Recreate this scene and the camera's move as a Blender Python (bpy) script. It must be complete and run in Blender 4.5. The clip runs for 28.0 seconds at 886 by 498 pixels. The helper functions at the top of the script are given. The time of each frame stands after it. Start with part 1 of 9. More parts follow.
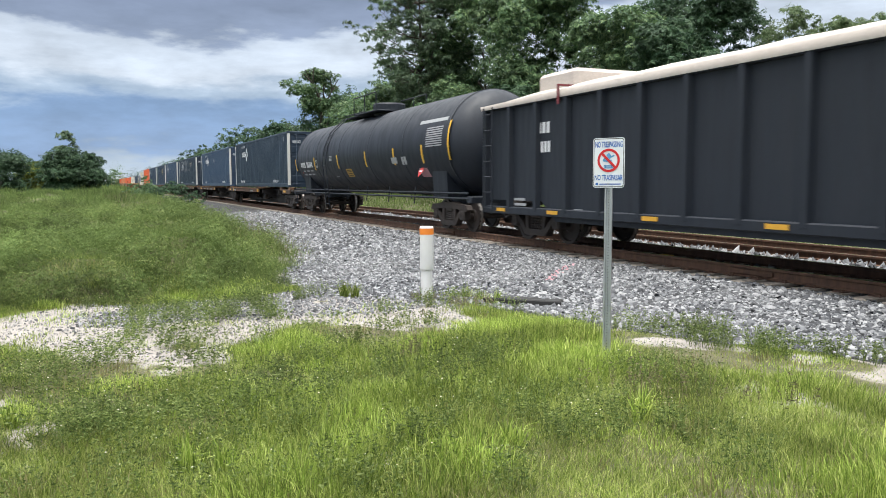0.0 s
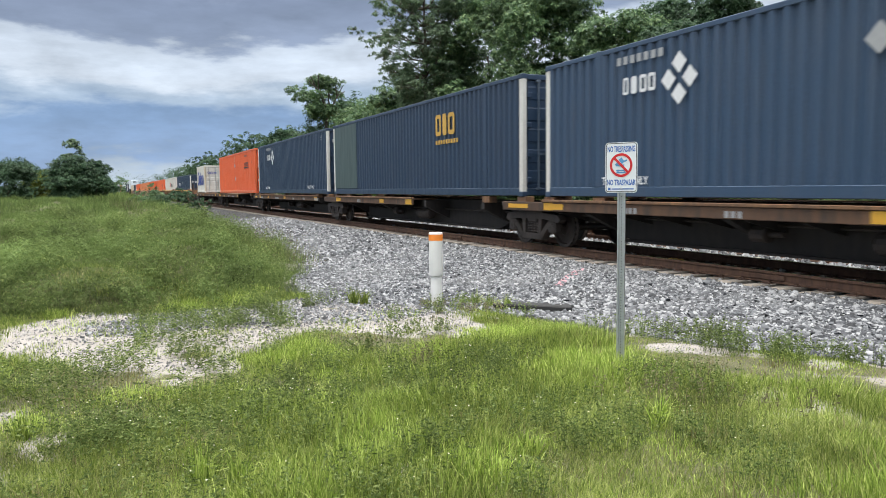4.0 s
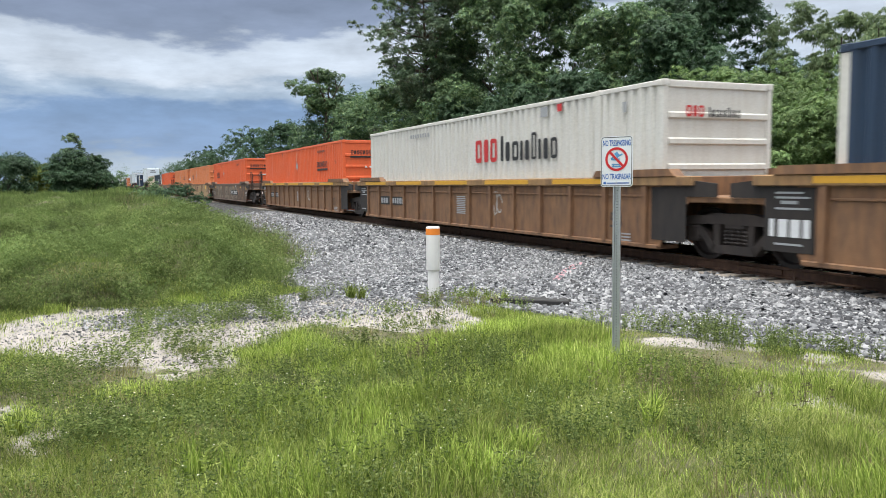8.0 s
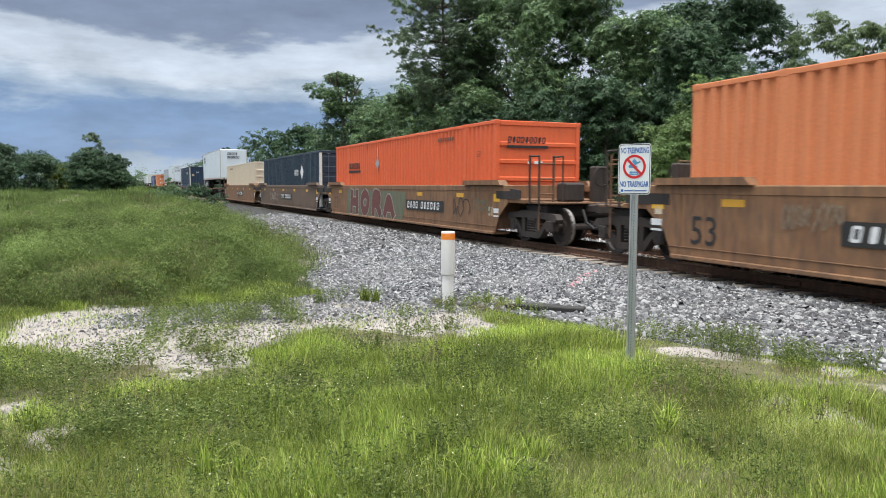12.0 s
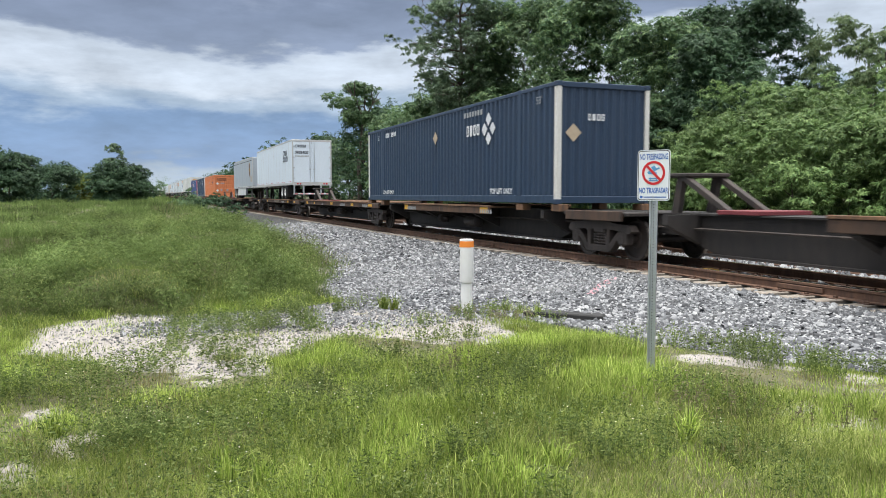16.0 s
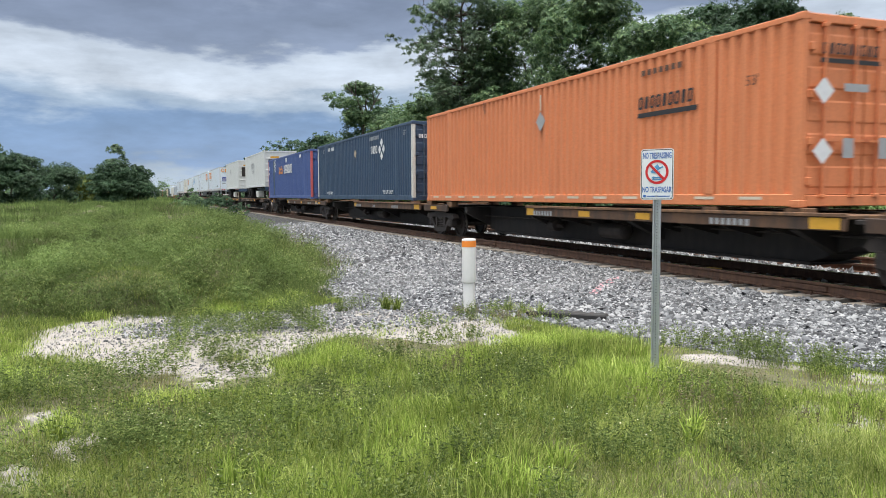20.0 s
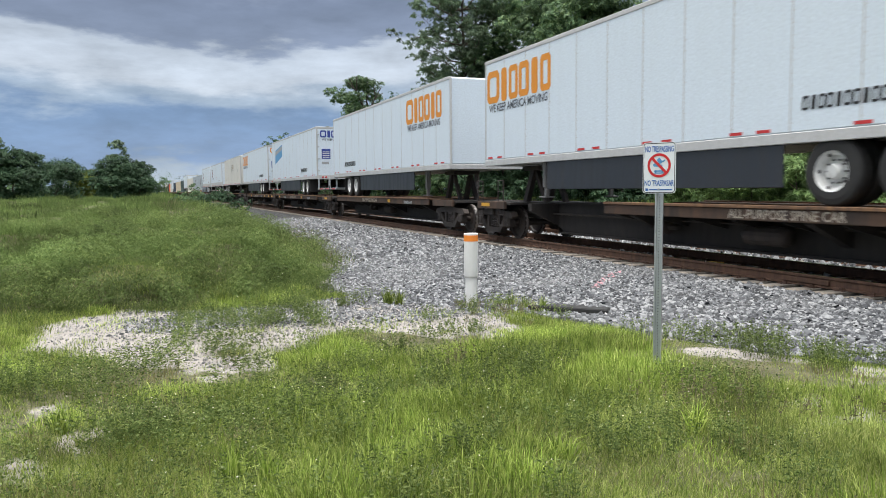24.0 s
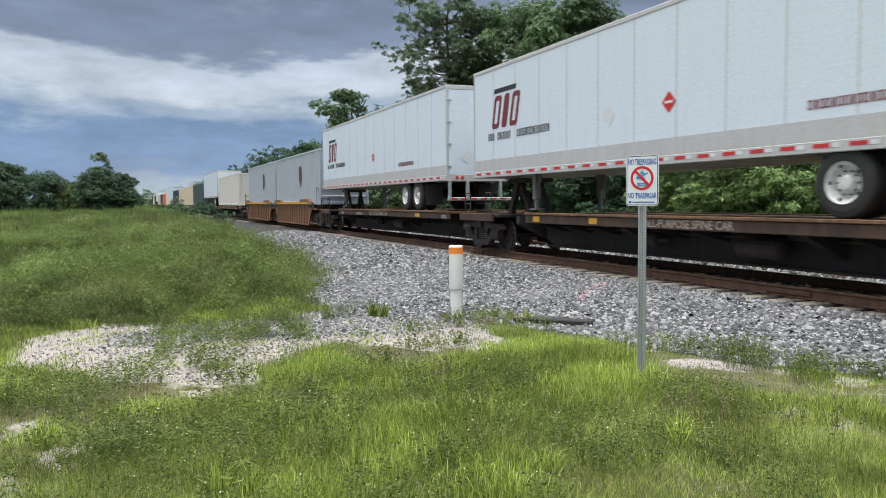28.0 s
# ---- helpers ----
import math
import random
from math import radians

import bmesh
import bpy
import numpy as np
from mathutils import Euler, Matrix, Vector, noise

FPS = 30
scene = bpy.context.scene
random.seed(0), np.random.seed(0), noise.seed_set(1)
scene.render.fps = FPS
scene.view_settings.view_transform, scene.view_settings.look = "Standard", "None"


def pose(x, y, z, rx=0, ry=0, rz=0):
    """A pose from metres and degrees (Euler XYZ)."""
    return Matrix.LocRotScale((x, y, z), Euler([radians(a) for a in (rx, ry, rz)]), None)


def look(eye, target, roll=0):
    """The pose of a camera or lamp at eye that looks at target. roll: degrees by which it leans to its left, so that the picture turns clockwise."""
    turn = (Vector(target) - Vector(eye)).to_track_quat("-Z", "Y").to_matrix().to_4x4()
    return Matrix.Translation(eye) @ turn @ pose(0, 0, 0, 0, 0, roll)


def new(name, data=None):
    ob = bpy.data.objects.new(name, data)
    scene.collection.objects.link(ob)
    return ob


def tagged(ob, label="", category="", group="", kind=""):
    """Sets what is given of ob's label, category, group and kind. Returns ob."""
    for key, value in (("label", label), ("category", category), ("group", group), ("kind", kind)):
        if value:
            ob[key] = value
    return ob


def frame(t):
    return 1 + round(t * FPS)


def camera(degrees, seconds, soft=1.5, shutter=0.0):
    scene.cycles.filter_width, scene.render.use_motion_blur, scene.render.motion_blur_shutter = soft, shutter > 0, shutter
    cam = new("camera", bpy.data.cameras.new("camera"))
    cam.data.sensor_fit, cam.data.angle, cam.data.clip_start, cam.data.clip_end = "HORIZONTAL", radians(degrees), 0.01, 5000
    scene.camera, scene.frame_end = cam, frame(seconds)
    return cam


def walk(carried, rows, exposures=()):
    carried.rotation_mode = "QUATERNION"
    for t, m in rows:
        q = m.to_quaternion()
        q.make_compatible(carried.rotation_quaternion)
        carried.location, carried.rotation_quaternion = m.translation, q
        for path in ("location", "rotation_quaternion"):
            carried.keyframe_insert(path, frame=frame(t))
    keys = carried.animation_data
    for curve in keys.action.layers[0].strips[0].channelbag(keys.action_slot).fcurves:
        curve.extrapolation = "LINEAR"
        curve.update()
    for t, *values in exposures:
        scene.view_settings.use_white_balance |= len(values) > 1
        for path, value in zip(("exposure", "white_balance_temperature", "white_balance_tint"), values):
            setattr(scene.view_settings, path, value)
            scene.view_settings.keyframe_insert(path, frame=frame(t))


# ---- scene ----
cam = camera(59.92, 28.0, 0.7, 0.1)


def aim(x, y, z, turn, tilt, lean):
    """The camera's pose: turn from the track's direction towards the track, tilt up, lean."""
    a, b = radians(turn), radians(tilt)
    eye = Vector((x, y, z))
    return look(eye, eye + Vector((-math.cos(a) * math.cos(b), math.sin(a) * math.cos(b), math.sin(b))), LEAN * lean)


LEAN = 1
# seconds, place, turn, tilt and lean of the hand-held camera
PATH = [
    (0, 0.068, -0.009, 1.644, 24.320, -4.940, -0.197),
    (0.5, 0.071, -0.014, 1.639, 24.341, -4.843, -0.125),
    (1, 0.074, -0.011, 1.636, 24.229, -4.752, -0.176),
    (1.5, 0.076, -0.025, 1.639, 24.198, -4.723, -0.291),
    (2, 0.096, -0.041, 1.641, 24.175, -4.719, -0.302),
    (2.5, 0.048, -0.032, 1.641, 24.060, -4.705, -0.256),
    (3, 0.020, -0.049, 1.648, 24.022, -4.669, -0.390),
    (3.5, -0.009, -0.048, 1.655, 23.829, -4.606, -0.667),
    (5.5, 0.006, 0.023, 1.656, 24.501, -4.362, -0.499),
    (6, 0.013, 0.008, 1.660, 24.733, -4.516, -0.773),
    (6.5, 0.008, 0.004, 1.660, 24.641, -4.642, -0.613),
    (7, 0.008, 0.006, 1.659, 24.376, -4.823, -0.689),
    (7.5, 0.006, 0.008, 1.660, 24.110, -4.955, -0.727),
    (8, 0.005, 0.011, 1.659, 23.872, -5.022, -0.713),
    (8.5, 0.007, 0.010, 1.655, 23.649, -5.016, -0.612),
    (9, 0.002, 0.012, 1.656, 23.506, -4.992, -0.510),
    (9.5, 0.009, 0.007, 1.659, 23.335, -4.912, -0.480),
    (10, 0.007, 0.008, 1.659, 23.256, -4.810, -0.364),
    (10.5, -0.002, 0.007, 1.662, 23.245, -4.682, -0.133),
    (11, -0.007, 0.006, 1.653, 23.109, -4.622, 0.059),
    (11.5, -0.012, 0.005, 1.652, 22.995, -4.646, 0.219),
    (12, -0.005, 0.009, 1.653, 22.780, -4.638, 0.283),
    (12.5, -0.006, 0.018, 1.654, 22.604, -4.605, 0.125),
    (14.5, -0.007, 0.012, 1.650, 21.801, -4.151, 0.056),
    (15, -0.009, 0.016, 1.646, 21.533, -4.122, -0.097),
    (15.5, -0.005, 0.009, 1.650, 21.385, -4.094, -0.058),
    (16, -0.004, 0.008, 1.648, 21.398, -4.034, -0.069),
    (16.5, 0.009, -0.014, 1.647, 21.561, -3.973, 0.053),
    (17, 0.009, -0.017, 1.646, 21.565, -3.974, 0.196),
    (17.5, -0.008, -0.008, 1.648, 21.493, -4.050, 0.216),
    (18, -0.021, 0.004, 1.648, 21.273, -4.181, 0.142),
    (18.5, -0.025, 0.002, 1.651, 21.141, -4.223, 0.076),
    (19, -0.024, -0.002, 1.651, 21.151, -4.219, -0.027),
    (19.5, -0.025, 0.001, 1.650, 21.247, -4.140, -0.011),
    (20, -0.036, 0.013, 1.652, 21.268, -4.074, -0.288),
    (20.5, -0.028, 0.009, 1.650, 21.291, -3.975, -0.064),
    (21, -0.022, 0.005, 1.648, 21.274, -3.887, -0.036),
    (21.5, -0.021, 0.005, 1.651, 21.291, -3.862, -0.175),
    (23.5, -0.028, -0.002, 1.643, 21.158, -4.275, -0.373),
    (24, -0.032, 0.003, 1.642, 21.158, -4.440, -0.412),
    (24.5, -0.036, 0.002, 1.645, 21.198, -4.539, -0.462),
    (25, -0.033, 0.001, 1.644, 21.291, -4.537, -0.465),
    (25.5, -0.030, 0.009, 1.651, 21.379, -4.507, -0.510),
    (26, -0.028, 0.005, 1.646, 21.522, -4.346, -0.405),
    (26.5, -0.027, 0.004, 1.648, 21.679, -4.147, -0.386),
    (27, -0.019, 0.011, 1.649, 21.800, -3.920, -0.464),
    (27.5, -0.025, 0.012, 1.648, 21.992, -3.702, -0.518),
    (28, -0.022, 0.004, 1.646, 22.262, -3.539, -0.465),
]
# the camera's own brightness: it opens up a little while dark wagons fill the picture
EXPOSURES = [(0, 0.22), (1, 0.27), (2, 0.2), (4, 0.17), (6, 0.05), (8, 0.1), (9.5, 0.16), (11, 0.05), (13, 0.03), (15, 0.02), (16.5, 0.16), (18, 0.0), (21, 0.12), (24, -0.02), (28, -0.1)]
walk(cam, [(t, aim(*v)) for t, *v in PATH], [(t, s, 6250, 10) for t, s in EXPOSURES])

# sign and pipe: place, height of the plate's middle or top, turn
SIGN = (-5.80, 4.33, 1.82, 32)
PIPE = (-10.2, 4.37, 1.01)

# the sky: pale haze at the horizon, a blue-grey gap, a white bank and grey cloud decks above
world = bpy.data.worlds.new("sky")
scene.world = world
world.use_nodes = True
wt = world.node_tree
wt.nodes.clear()


def wnode(kind, **kw):
    n = wt.nodes.new(kind)
    for k, v in kw.items():
        if k == "operation":
            n.operation = v
        elif k == "blend_type":
            n.blend_type = v
        elif k == "data_type":
            n.data_type = v
    return n


def build_sky():
    link = wt.links.new
    out = wnode("ShaderNodeOutputWorld")
    bg = wnode("ShaderNodeBackground")
    coord = wnode("ShaderNodeTexCoord")
    sep = wnode("ShaderNodeSeparateXYZ")
    link(coord.outputs["Generated"], sep.inputs[0])
    # flatten the cloud noise so that it stretches along the horizon
    mapping = wnode("ShaderNodeMapping")
    mapping.inputs["Scale"].default_value = (2.2, 2.2, 8.0)
    mapping.inputs["Location"].default_value = SKY_SEED
    link(coord.outputs["Generated"], mapping.inputs["Vector"])
    n1 = wnode("ShaderNodeTexNoise")
    n1.inputs["Scale"].default_value = 1.6
    n1.inputs["Detail"].default_value = 7
    n1.inputs["Roughness"].default_value = 0.52
    link(mapping.outputs[0], n1.inputs["Vector"])
    warp = wnode("ShaderNodeMath", operation="MULTIPLY_ADD")
    link(n1.outputs["Fac"], warp.inputs[0])
    warp.inputs[1].default_value = 0.16
    link(sep.outputs["Z"], warp.inputs[2])
    # billowing edges
    n2 = wnode("ShaderNodeTexNoise")
    n2.inputs["Scale"].default_value = 4.6
    n2.inputs["Detail"].default_value = 9
    n2.inputs["Roughness"].default_value = 0.58
    link(mapping.outputs[0], n2.inputs["Vector"])
    fray = wnode("ShaderNodeMath", operation="MULTIPLY_ADD")
    link(n2.outputs["Fac"], fray.inputs[0])
    fray.inputs[1].default_value = 0.085
    link(warp.outputs[0], fray.inputs[2])
    # the upper deck sags towards the wood
    lat = wnode("ShaderNodeVectorMath", operation="DOT_PRODUCT")
    link(coord.outputs["Generated"], lat.inputs[0])
    lat.inputs[1].default_value = (0.366, 0.93, 0)
    off = wnode("ShaderNodeMath", operation="ADD")
    link(lat.outputs["Value"], off.inputs[0])
    off.inputs[1].default_value = 0.24
    square = wnode("ShaderNodeMath", operation="MULTIPLY")
    link(off.outputs[0], square.inputs[0])
    link(off.outputs[0], square.inputs[1])
    hang = wnode("ShaderNodeMath", operation="MULTIPLY_ADD")
    link(square.outputs[0], hang.inputs[0])
    hang.inputs[1].default_value, hang.inputs[2].default_value = -1.0, 0.046
    sag = wnode("ShaderNodeMath", operation="MAXIMUM")
    link(hang.outputs[0], sag.inputs[0])
    sag.inputs[1].default_value = -0.03
    high = wnode("ShaderNodeMapRange")
    link(sep.outputs["Z"], high.inputs["Value"])
    for k, v in zip(("From Min", "From Max", "To Min", "To Max"), (0.10, 0.18, 0.0, 1.0)):
        high.inputs[k].default_value = v
    tilt = wnode("ShaderNodeMath", operation="MULTIPLY_ADD")
    link(sag.outputs[0], tilt.inputs[0])
    link(high.outputs[0], tilt.inputs[1])
    link(fray.outputs[0], tilt.inputs[2])
    ramp = wnode("ShaderNodeValToRGB")
    ramp.color_ramp.interpolation = "EASE"
    el = ramp.color_ramp.elements
    stops = SKY_STOPS
    while len(el) < len(stops):
        el.new(0.5)
    for e, (p, c) in zip(el, stops):
        e.position, e.color = p, (*c, 1)
    link(tilt.outputs[0], ramp.inputs[0])
    r2 = wnode("ShaderNodeMapRange")
    link(n2.outputs["Fac"], r2.inputs["Value"])
    r2.inputs["From Min"].default_value, r2.inputs["From Max"].default_value = 0.3, 0.7
    r2.inputs["To Min"].default_value, r2.inputs["To Max"].default_value = 0.78, 1.2
    mul = wnode("ShaderNodeVectorMath", operation="SCALE")
    link(ramp.outputs[0], mul.inputs[0])
    link(r2.outputs[0], mul.inputs["Scale"])
    sky = wnode("ShaderNodeTexSky")
    sky.sky_type, sky.sun_disc = "NISHITA", False
    sky.sun_elevation, sky.sun_rotation = radians(SUN_EL), radians(SUN_ROT)
    sk = wnode("ShaderNodeVectorMath", operation="SCALE")
    link(sky.outputs[0], sk.inputs[0])
    sk.inputs["Scale"].default_value = 0.015
    add = wnode("ShaderNodeVectorMath", operation="ADD")
    link(mul.outputs[0], add.inputs[0])
    link(sk.outputs[0], add.inputs[1])
    link(add.outputs[0], bg.inputs["Color"])
    bg.inputs["Strength"].default_value = SKY_STRENGTH
    link(bg.outputs[0], out.inputs["Surface"])


SUN_EL, SUN_ROT = 80.0, 150.0
SKY_STRENGTH = 1.1
SKY_SEED = (3.1, 0.4, 0.0)
SKY_STOPS = [(0.0, (0.42, 0.48, 0.54)), (0.125, (0.38, 0.45, 0.53)), (0.155, (0.19, 0.28, 0.45)), (0.190, (0.175, 0.265, 0.43)), (0.220, (0.32, 0.39, 0.48)),
             (0.255, (0.50, 0.54, 0.59)), (0.302, (0.50, 0.545, 0.60)), (0.326, (0.205, 0.24, 0.32)), (0.385, (0.17, 0.20, 0.27)), (0.46, (0.36, 0.39, 0.44)), (0.56, (1.2, 1.2, 1.18)), (1.0, (2.3, 2.27, 2.18))]
build_sky()

sun_data = bpy.data.lights.new("sun", "SUN")
sun_data.energy, sun_data.angle, sun_data.color = 3.4, radians(22), (1.0, 0.95, 0.86)
sun = new("sun", sun_data)
_a = radians(SUN_ROT)
_sun_dir = Vector((math.sin(_a) * math.cos(radians(SUN_EL)), math.cos(_a) * math.cos(radians(SUN_EL)), math.sin(radians(SUN_EL))))
sun.matrix_basis = look(_sun_dir * 60, (0, 0, 0))


# ---- materials ----

class M:
    """A node material under construction."""

    def __init__(self, name, rough=0.6, metal=0.0):
        self.mat = bpy.data.materials.new(name)
        self.mat.use_nodes = True
        self.nt = self.mat.node_tree
        self.bsdf = self.nt.nodes["Principled BSDF"]
        self.bsdf.inputs["Roughness"].default_value = rough
        self.bsdf.inputs["Metallic"].default_value = metal
        self.coord = self.nt.nodes.new("ShaderNodeTexCoord")

    def node(self, kind):
        return self.nt.nodes.new(kind)

    def link(self, a, b):
        self.nt.links.new(a, b)

    def noise(self, scale, detail=4, rough=0.55, stretch=(1, 1, 1), space="Object"):
        m = self.node("ShaderNodeMapping")
        m.inputs["Scale"].default_value = stretch
        self.link(self.coord.outputs[space], m.inputs["Vector"])
        n = self.node("ShaderNodeTexNoise")
        n.inputs["Scale"].default_value = scale
        n.inputs["Detail"].default_value = detail
        n.inputs["Roughness"].default_value = rough
        self.link(m.outputs[0], n.inputs["Vector"])
        return n.outputs["Fac"]

    def voronoi(self, scale, space="Object"):
        n = self.node("ShaderNodeTexVoronoi")
        n.inputs["Scale"].default_value = scale
        self.link(self.coord.outputs[space], n.inputs["Vector"])
        return n

    def span(self, fac, lo, hi, to0=0.0, to1=1.0):
        n = self.node("ShaderNodeMapRange")
        self.link(fac, n.inputs["Value"])
        for k, v in zip(("From Min", "From Max", "To Min", "To Max"), (lo, hi, to0, to1)):
            n.inputs[k].default_value = v
        return n.outputs[0]

    def mix(self, fac, a, b, blend="MIX"):
        n = self.node("ShaderNodeMix")
        n.data_type, n.blend_type = "RGBA", blend
        if isinstance(fac, (int, float)):
            n.inputs[0].default_value = fac
        else:
            self.link(fac, n.inputs[0])
        for sock, v in ((n.inputs[6], a), (n.inputs[7], b)):
            if isinstance(v, tuple):
                sock.default_value = (*v, 1)
            else:
                self.link(v, sock)
        return n.outputs[2]

    def ramp(self, fac, stops):
        n = self.node("ShaderNodeValToRGB")
        e = n.color_ramp.elements
        while len(e) < len(stops):
            e.new(0.5)
        for el, (p, c) in zip(e, stops):
            el.position, el.color = p, (*c, 1)
        self.link(fac, n.inputs[0])
        return n.outputs[0]

    def island(self):
        n = self.node("ShaderNodeNewGeometry")
        return n.outputs["Random Per Island"]

    def attr(self, name):
        n = self.node("ShaderNodeAttribute")
        n.attribute_name = name
        return n.outputs["Fac"]

    def color(self, c):
        if isinstance(c, tuple):
            self.bsdf.inputs["Base Color"].default_value = (*c, 1)
        else:
            self.link(c, self.bsdf.inputs["Base Color"])
        return self

    def bump(self, fac, strength=0.3, dist=0.02):
        b = self.node("ShaderNodeBump")
        b.inputs["Strength"].default_value = strength
        b.inputs["Distance"].default_value = dist
        self.link(fac, b.inputs["Height"])
        self.link(b.outputs[0], self.bsdf.inputs["Normal"])
        return self


def paint(name, c, rough=0.5, wear=0.25, grime=(0.10, 0.085, 0.07), scale=1.0):
    """Painted steel or aluminium with vertical dirt streaks, scuffs and slight waviness."""
    m = M(name, rough)
    streak = m.span(m.noise(2.2 * scale, 5, 0.6, (3.0, 3.0, 0.35)), 0.42, 0.8)
    blotch = m.span(m.noise(0.7 * scale, 4, 0.6), 0.35, 0.75)
    fine = m.span(m.noise(24 * scale, 3), 0.3, 0.7, 0.90, 1.08)
    mulled = m.node("ShaderNodeMath")
    mulled.operation = "MULTIPLY"
    m.link(streak, mulled.inputs[0])
    mulled.inputs[1].default_value = wear
    base = m.mix(mulled.outputs[0], c, grime)
    base = m.mix(m.span(blotch, 0, 1, 0, wear * 0.5), base, tuple(min(1, x * 1.25 + 0.02) for x in c))
    v = m.node("ShaderNodeVectorMath")
    v.operation = "SCALE"
    m.link(base, v.inputs[0])
    m.link(fine, v.inputs["Scale"])
    m.color(v.outputs[0])
    m.link(m.span(streak, 0, 1, rough, min(1, rough + 0.25)), m.bsdf.inputs["Roughness"])
    m.bump(m.noise(1.6, 2), 0.12, 0.02)
    return m.mat


def rusty(name, c1, c2, c3, rough=0.8, scale=1.0):
    """Weathered steel: three colours in patches, with grain."""
    m = M(name, rough)
    a = m.span(m.noise(1.3 * scale, 6, 0.65), 0.36, 0.66)
    b = m.span(m.noise(5.0 * scale, 6, 0.65, (1.6, 1.6, 0.35)), 0.42, 0.72)
    m.color(m.mix(b, m.mix(a, c1, c2), c3))
    m.bump(m.noise(40, 3), 0.25, 0.01)
    return m.mat


def leafy(name, dark, mid, light, rough=0.75, patch=0.35, thin=0.4, lo=0.65, hi=1.35, gloss=0.2):
    """Foliage: every leaf has its own shade; paler and darker boughs."""
    m = M(name, rough)
    c = m.ramp(m.island(), [(0.0, dark), (0.55, mid), (1.0, light)])
    big = m.span(m.noise(patch, 3, 0.5), 0.32, 0.68, lo, hi)
    v = m.node("ShaderNodeVectorMath")
    v.operation = "SCALE"
    m.link(c, v.inputs[0])
    m.link(big, v.inputs["Scale"])
    m.color(v.outputs[0])
    m.bsdf.inputs["Specular IOR Level"].default_value = gloss
    m.bsdf.inputs["Subsurface Weight"].default_value = 0.0
    # thin leaves let some light through
    tr = m.node("ShaderNodeBsdfTranslucent")
    m.link(v.outputs[0], tr.inputs["Color"])
    mix = m.node("ShaderNodeMixShader")
    mix.inputs[0].default_value = thin
    m.link(m.bsdf.outputs[0], mix.inputs[1])
    m.link(tr.outputs[0], mix.inputs[2])
    out = m.nt.nodes["Material Output"]
    m.link(mix.outputs[0], out.inputs["Surface"])
    return m.mat


def ground_material():
    m = M("soil_and_sand", 0.95)
    sand = m.attr("sand")
    n1 = m.noise(3.0, 8, 0.65, space="Object")
    n2 = m.noise(30.0, 5, 0.6, space="Object")
    soil = m.mix(m.span(n1, 0.35, 0.65), (0.060, 0.062, 0.028), (0.125, 0.115, 0.055))
    soil = m.mix(m.span(n2, 0.55, 0.78), soil, (0.22, 0.19, 0.125))
    pale = m.mix(m.span(n1, 0.35, 0.65), (0.25, 0.228, 0.207), (0.385, 0.355, 0.328))
    vor = m.voronoi(28.0)
    pale = m.mix(m.span(vor.outputs["Distance"], 0.1, 0.6, 0.0, 0.35), pale, (0.27, 0.245, 0.21))
    edge = m.node("ShaderNodeMath")
    edge.operation = "MULTIPLY_ADD"
    m.link(n1, edge.inputs[0])
    edge.inputs[1].default_value = 0.5
    m.link(sand, edge.inputs[2])
    m.color(m.mix(m.span(edge.outputs[0], 0.52, 0.72), soil, pale))
    m.bump(n2, 0.6, 0.03)
    return m.mat


def stone_material(name, by_island=True, space="Object"):
    m = M(name, 0.85)
    stops = [(0.0, (0.018, 0.019, 0.022)), (0.30, (0.062, 0.065, 0.073)), (0.70, (0.158, 0.164, 0.175)), (1.0, (0.39, 0.395, 0.40))]
    if by_island:
        c = m.ramp(m.island(), stops)
        c = m.mix(m.span(m.noise(0.35, 3), 0.4, 0.7, 0, 0.3), c, (0.25, 0.25, 0.25))
    else:
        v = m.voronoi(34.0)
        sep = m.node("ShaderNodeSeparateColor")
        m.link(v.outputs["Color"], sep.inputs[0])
        # bed toned down in colour to paint the shade between loose stones
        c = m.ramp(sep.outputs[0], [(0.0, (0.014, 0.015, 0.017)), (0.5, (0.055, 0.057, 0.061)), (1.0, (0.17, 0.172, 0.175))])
        # cell edges go near black: painted shade in the gaps
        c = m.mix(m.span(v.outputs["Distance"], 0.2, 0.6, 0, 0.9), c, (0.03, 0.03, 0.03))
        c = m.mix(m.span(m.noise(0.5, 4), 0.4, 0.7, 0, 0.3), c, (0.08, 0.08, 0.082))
        m.bump(v.outputs["Distance"], 0.9, 0.05)
    m.color(c)
    return m.mat


MAT = {}


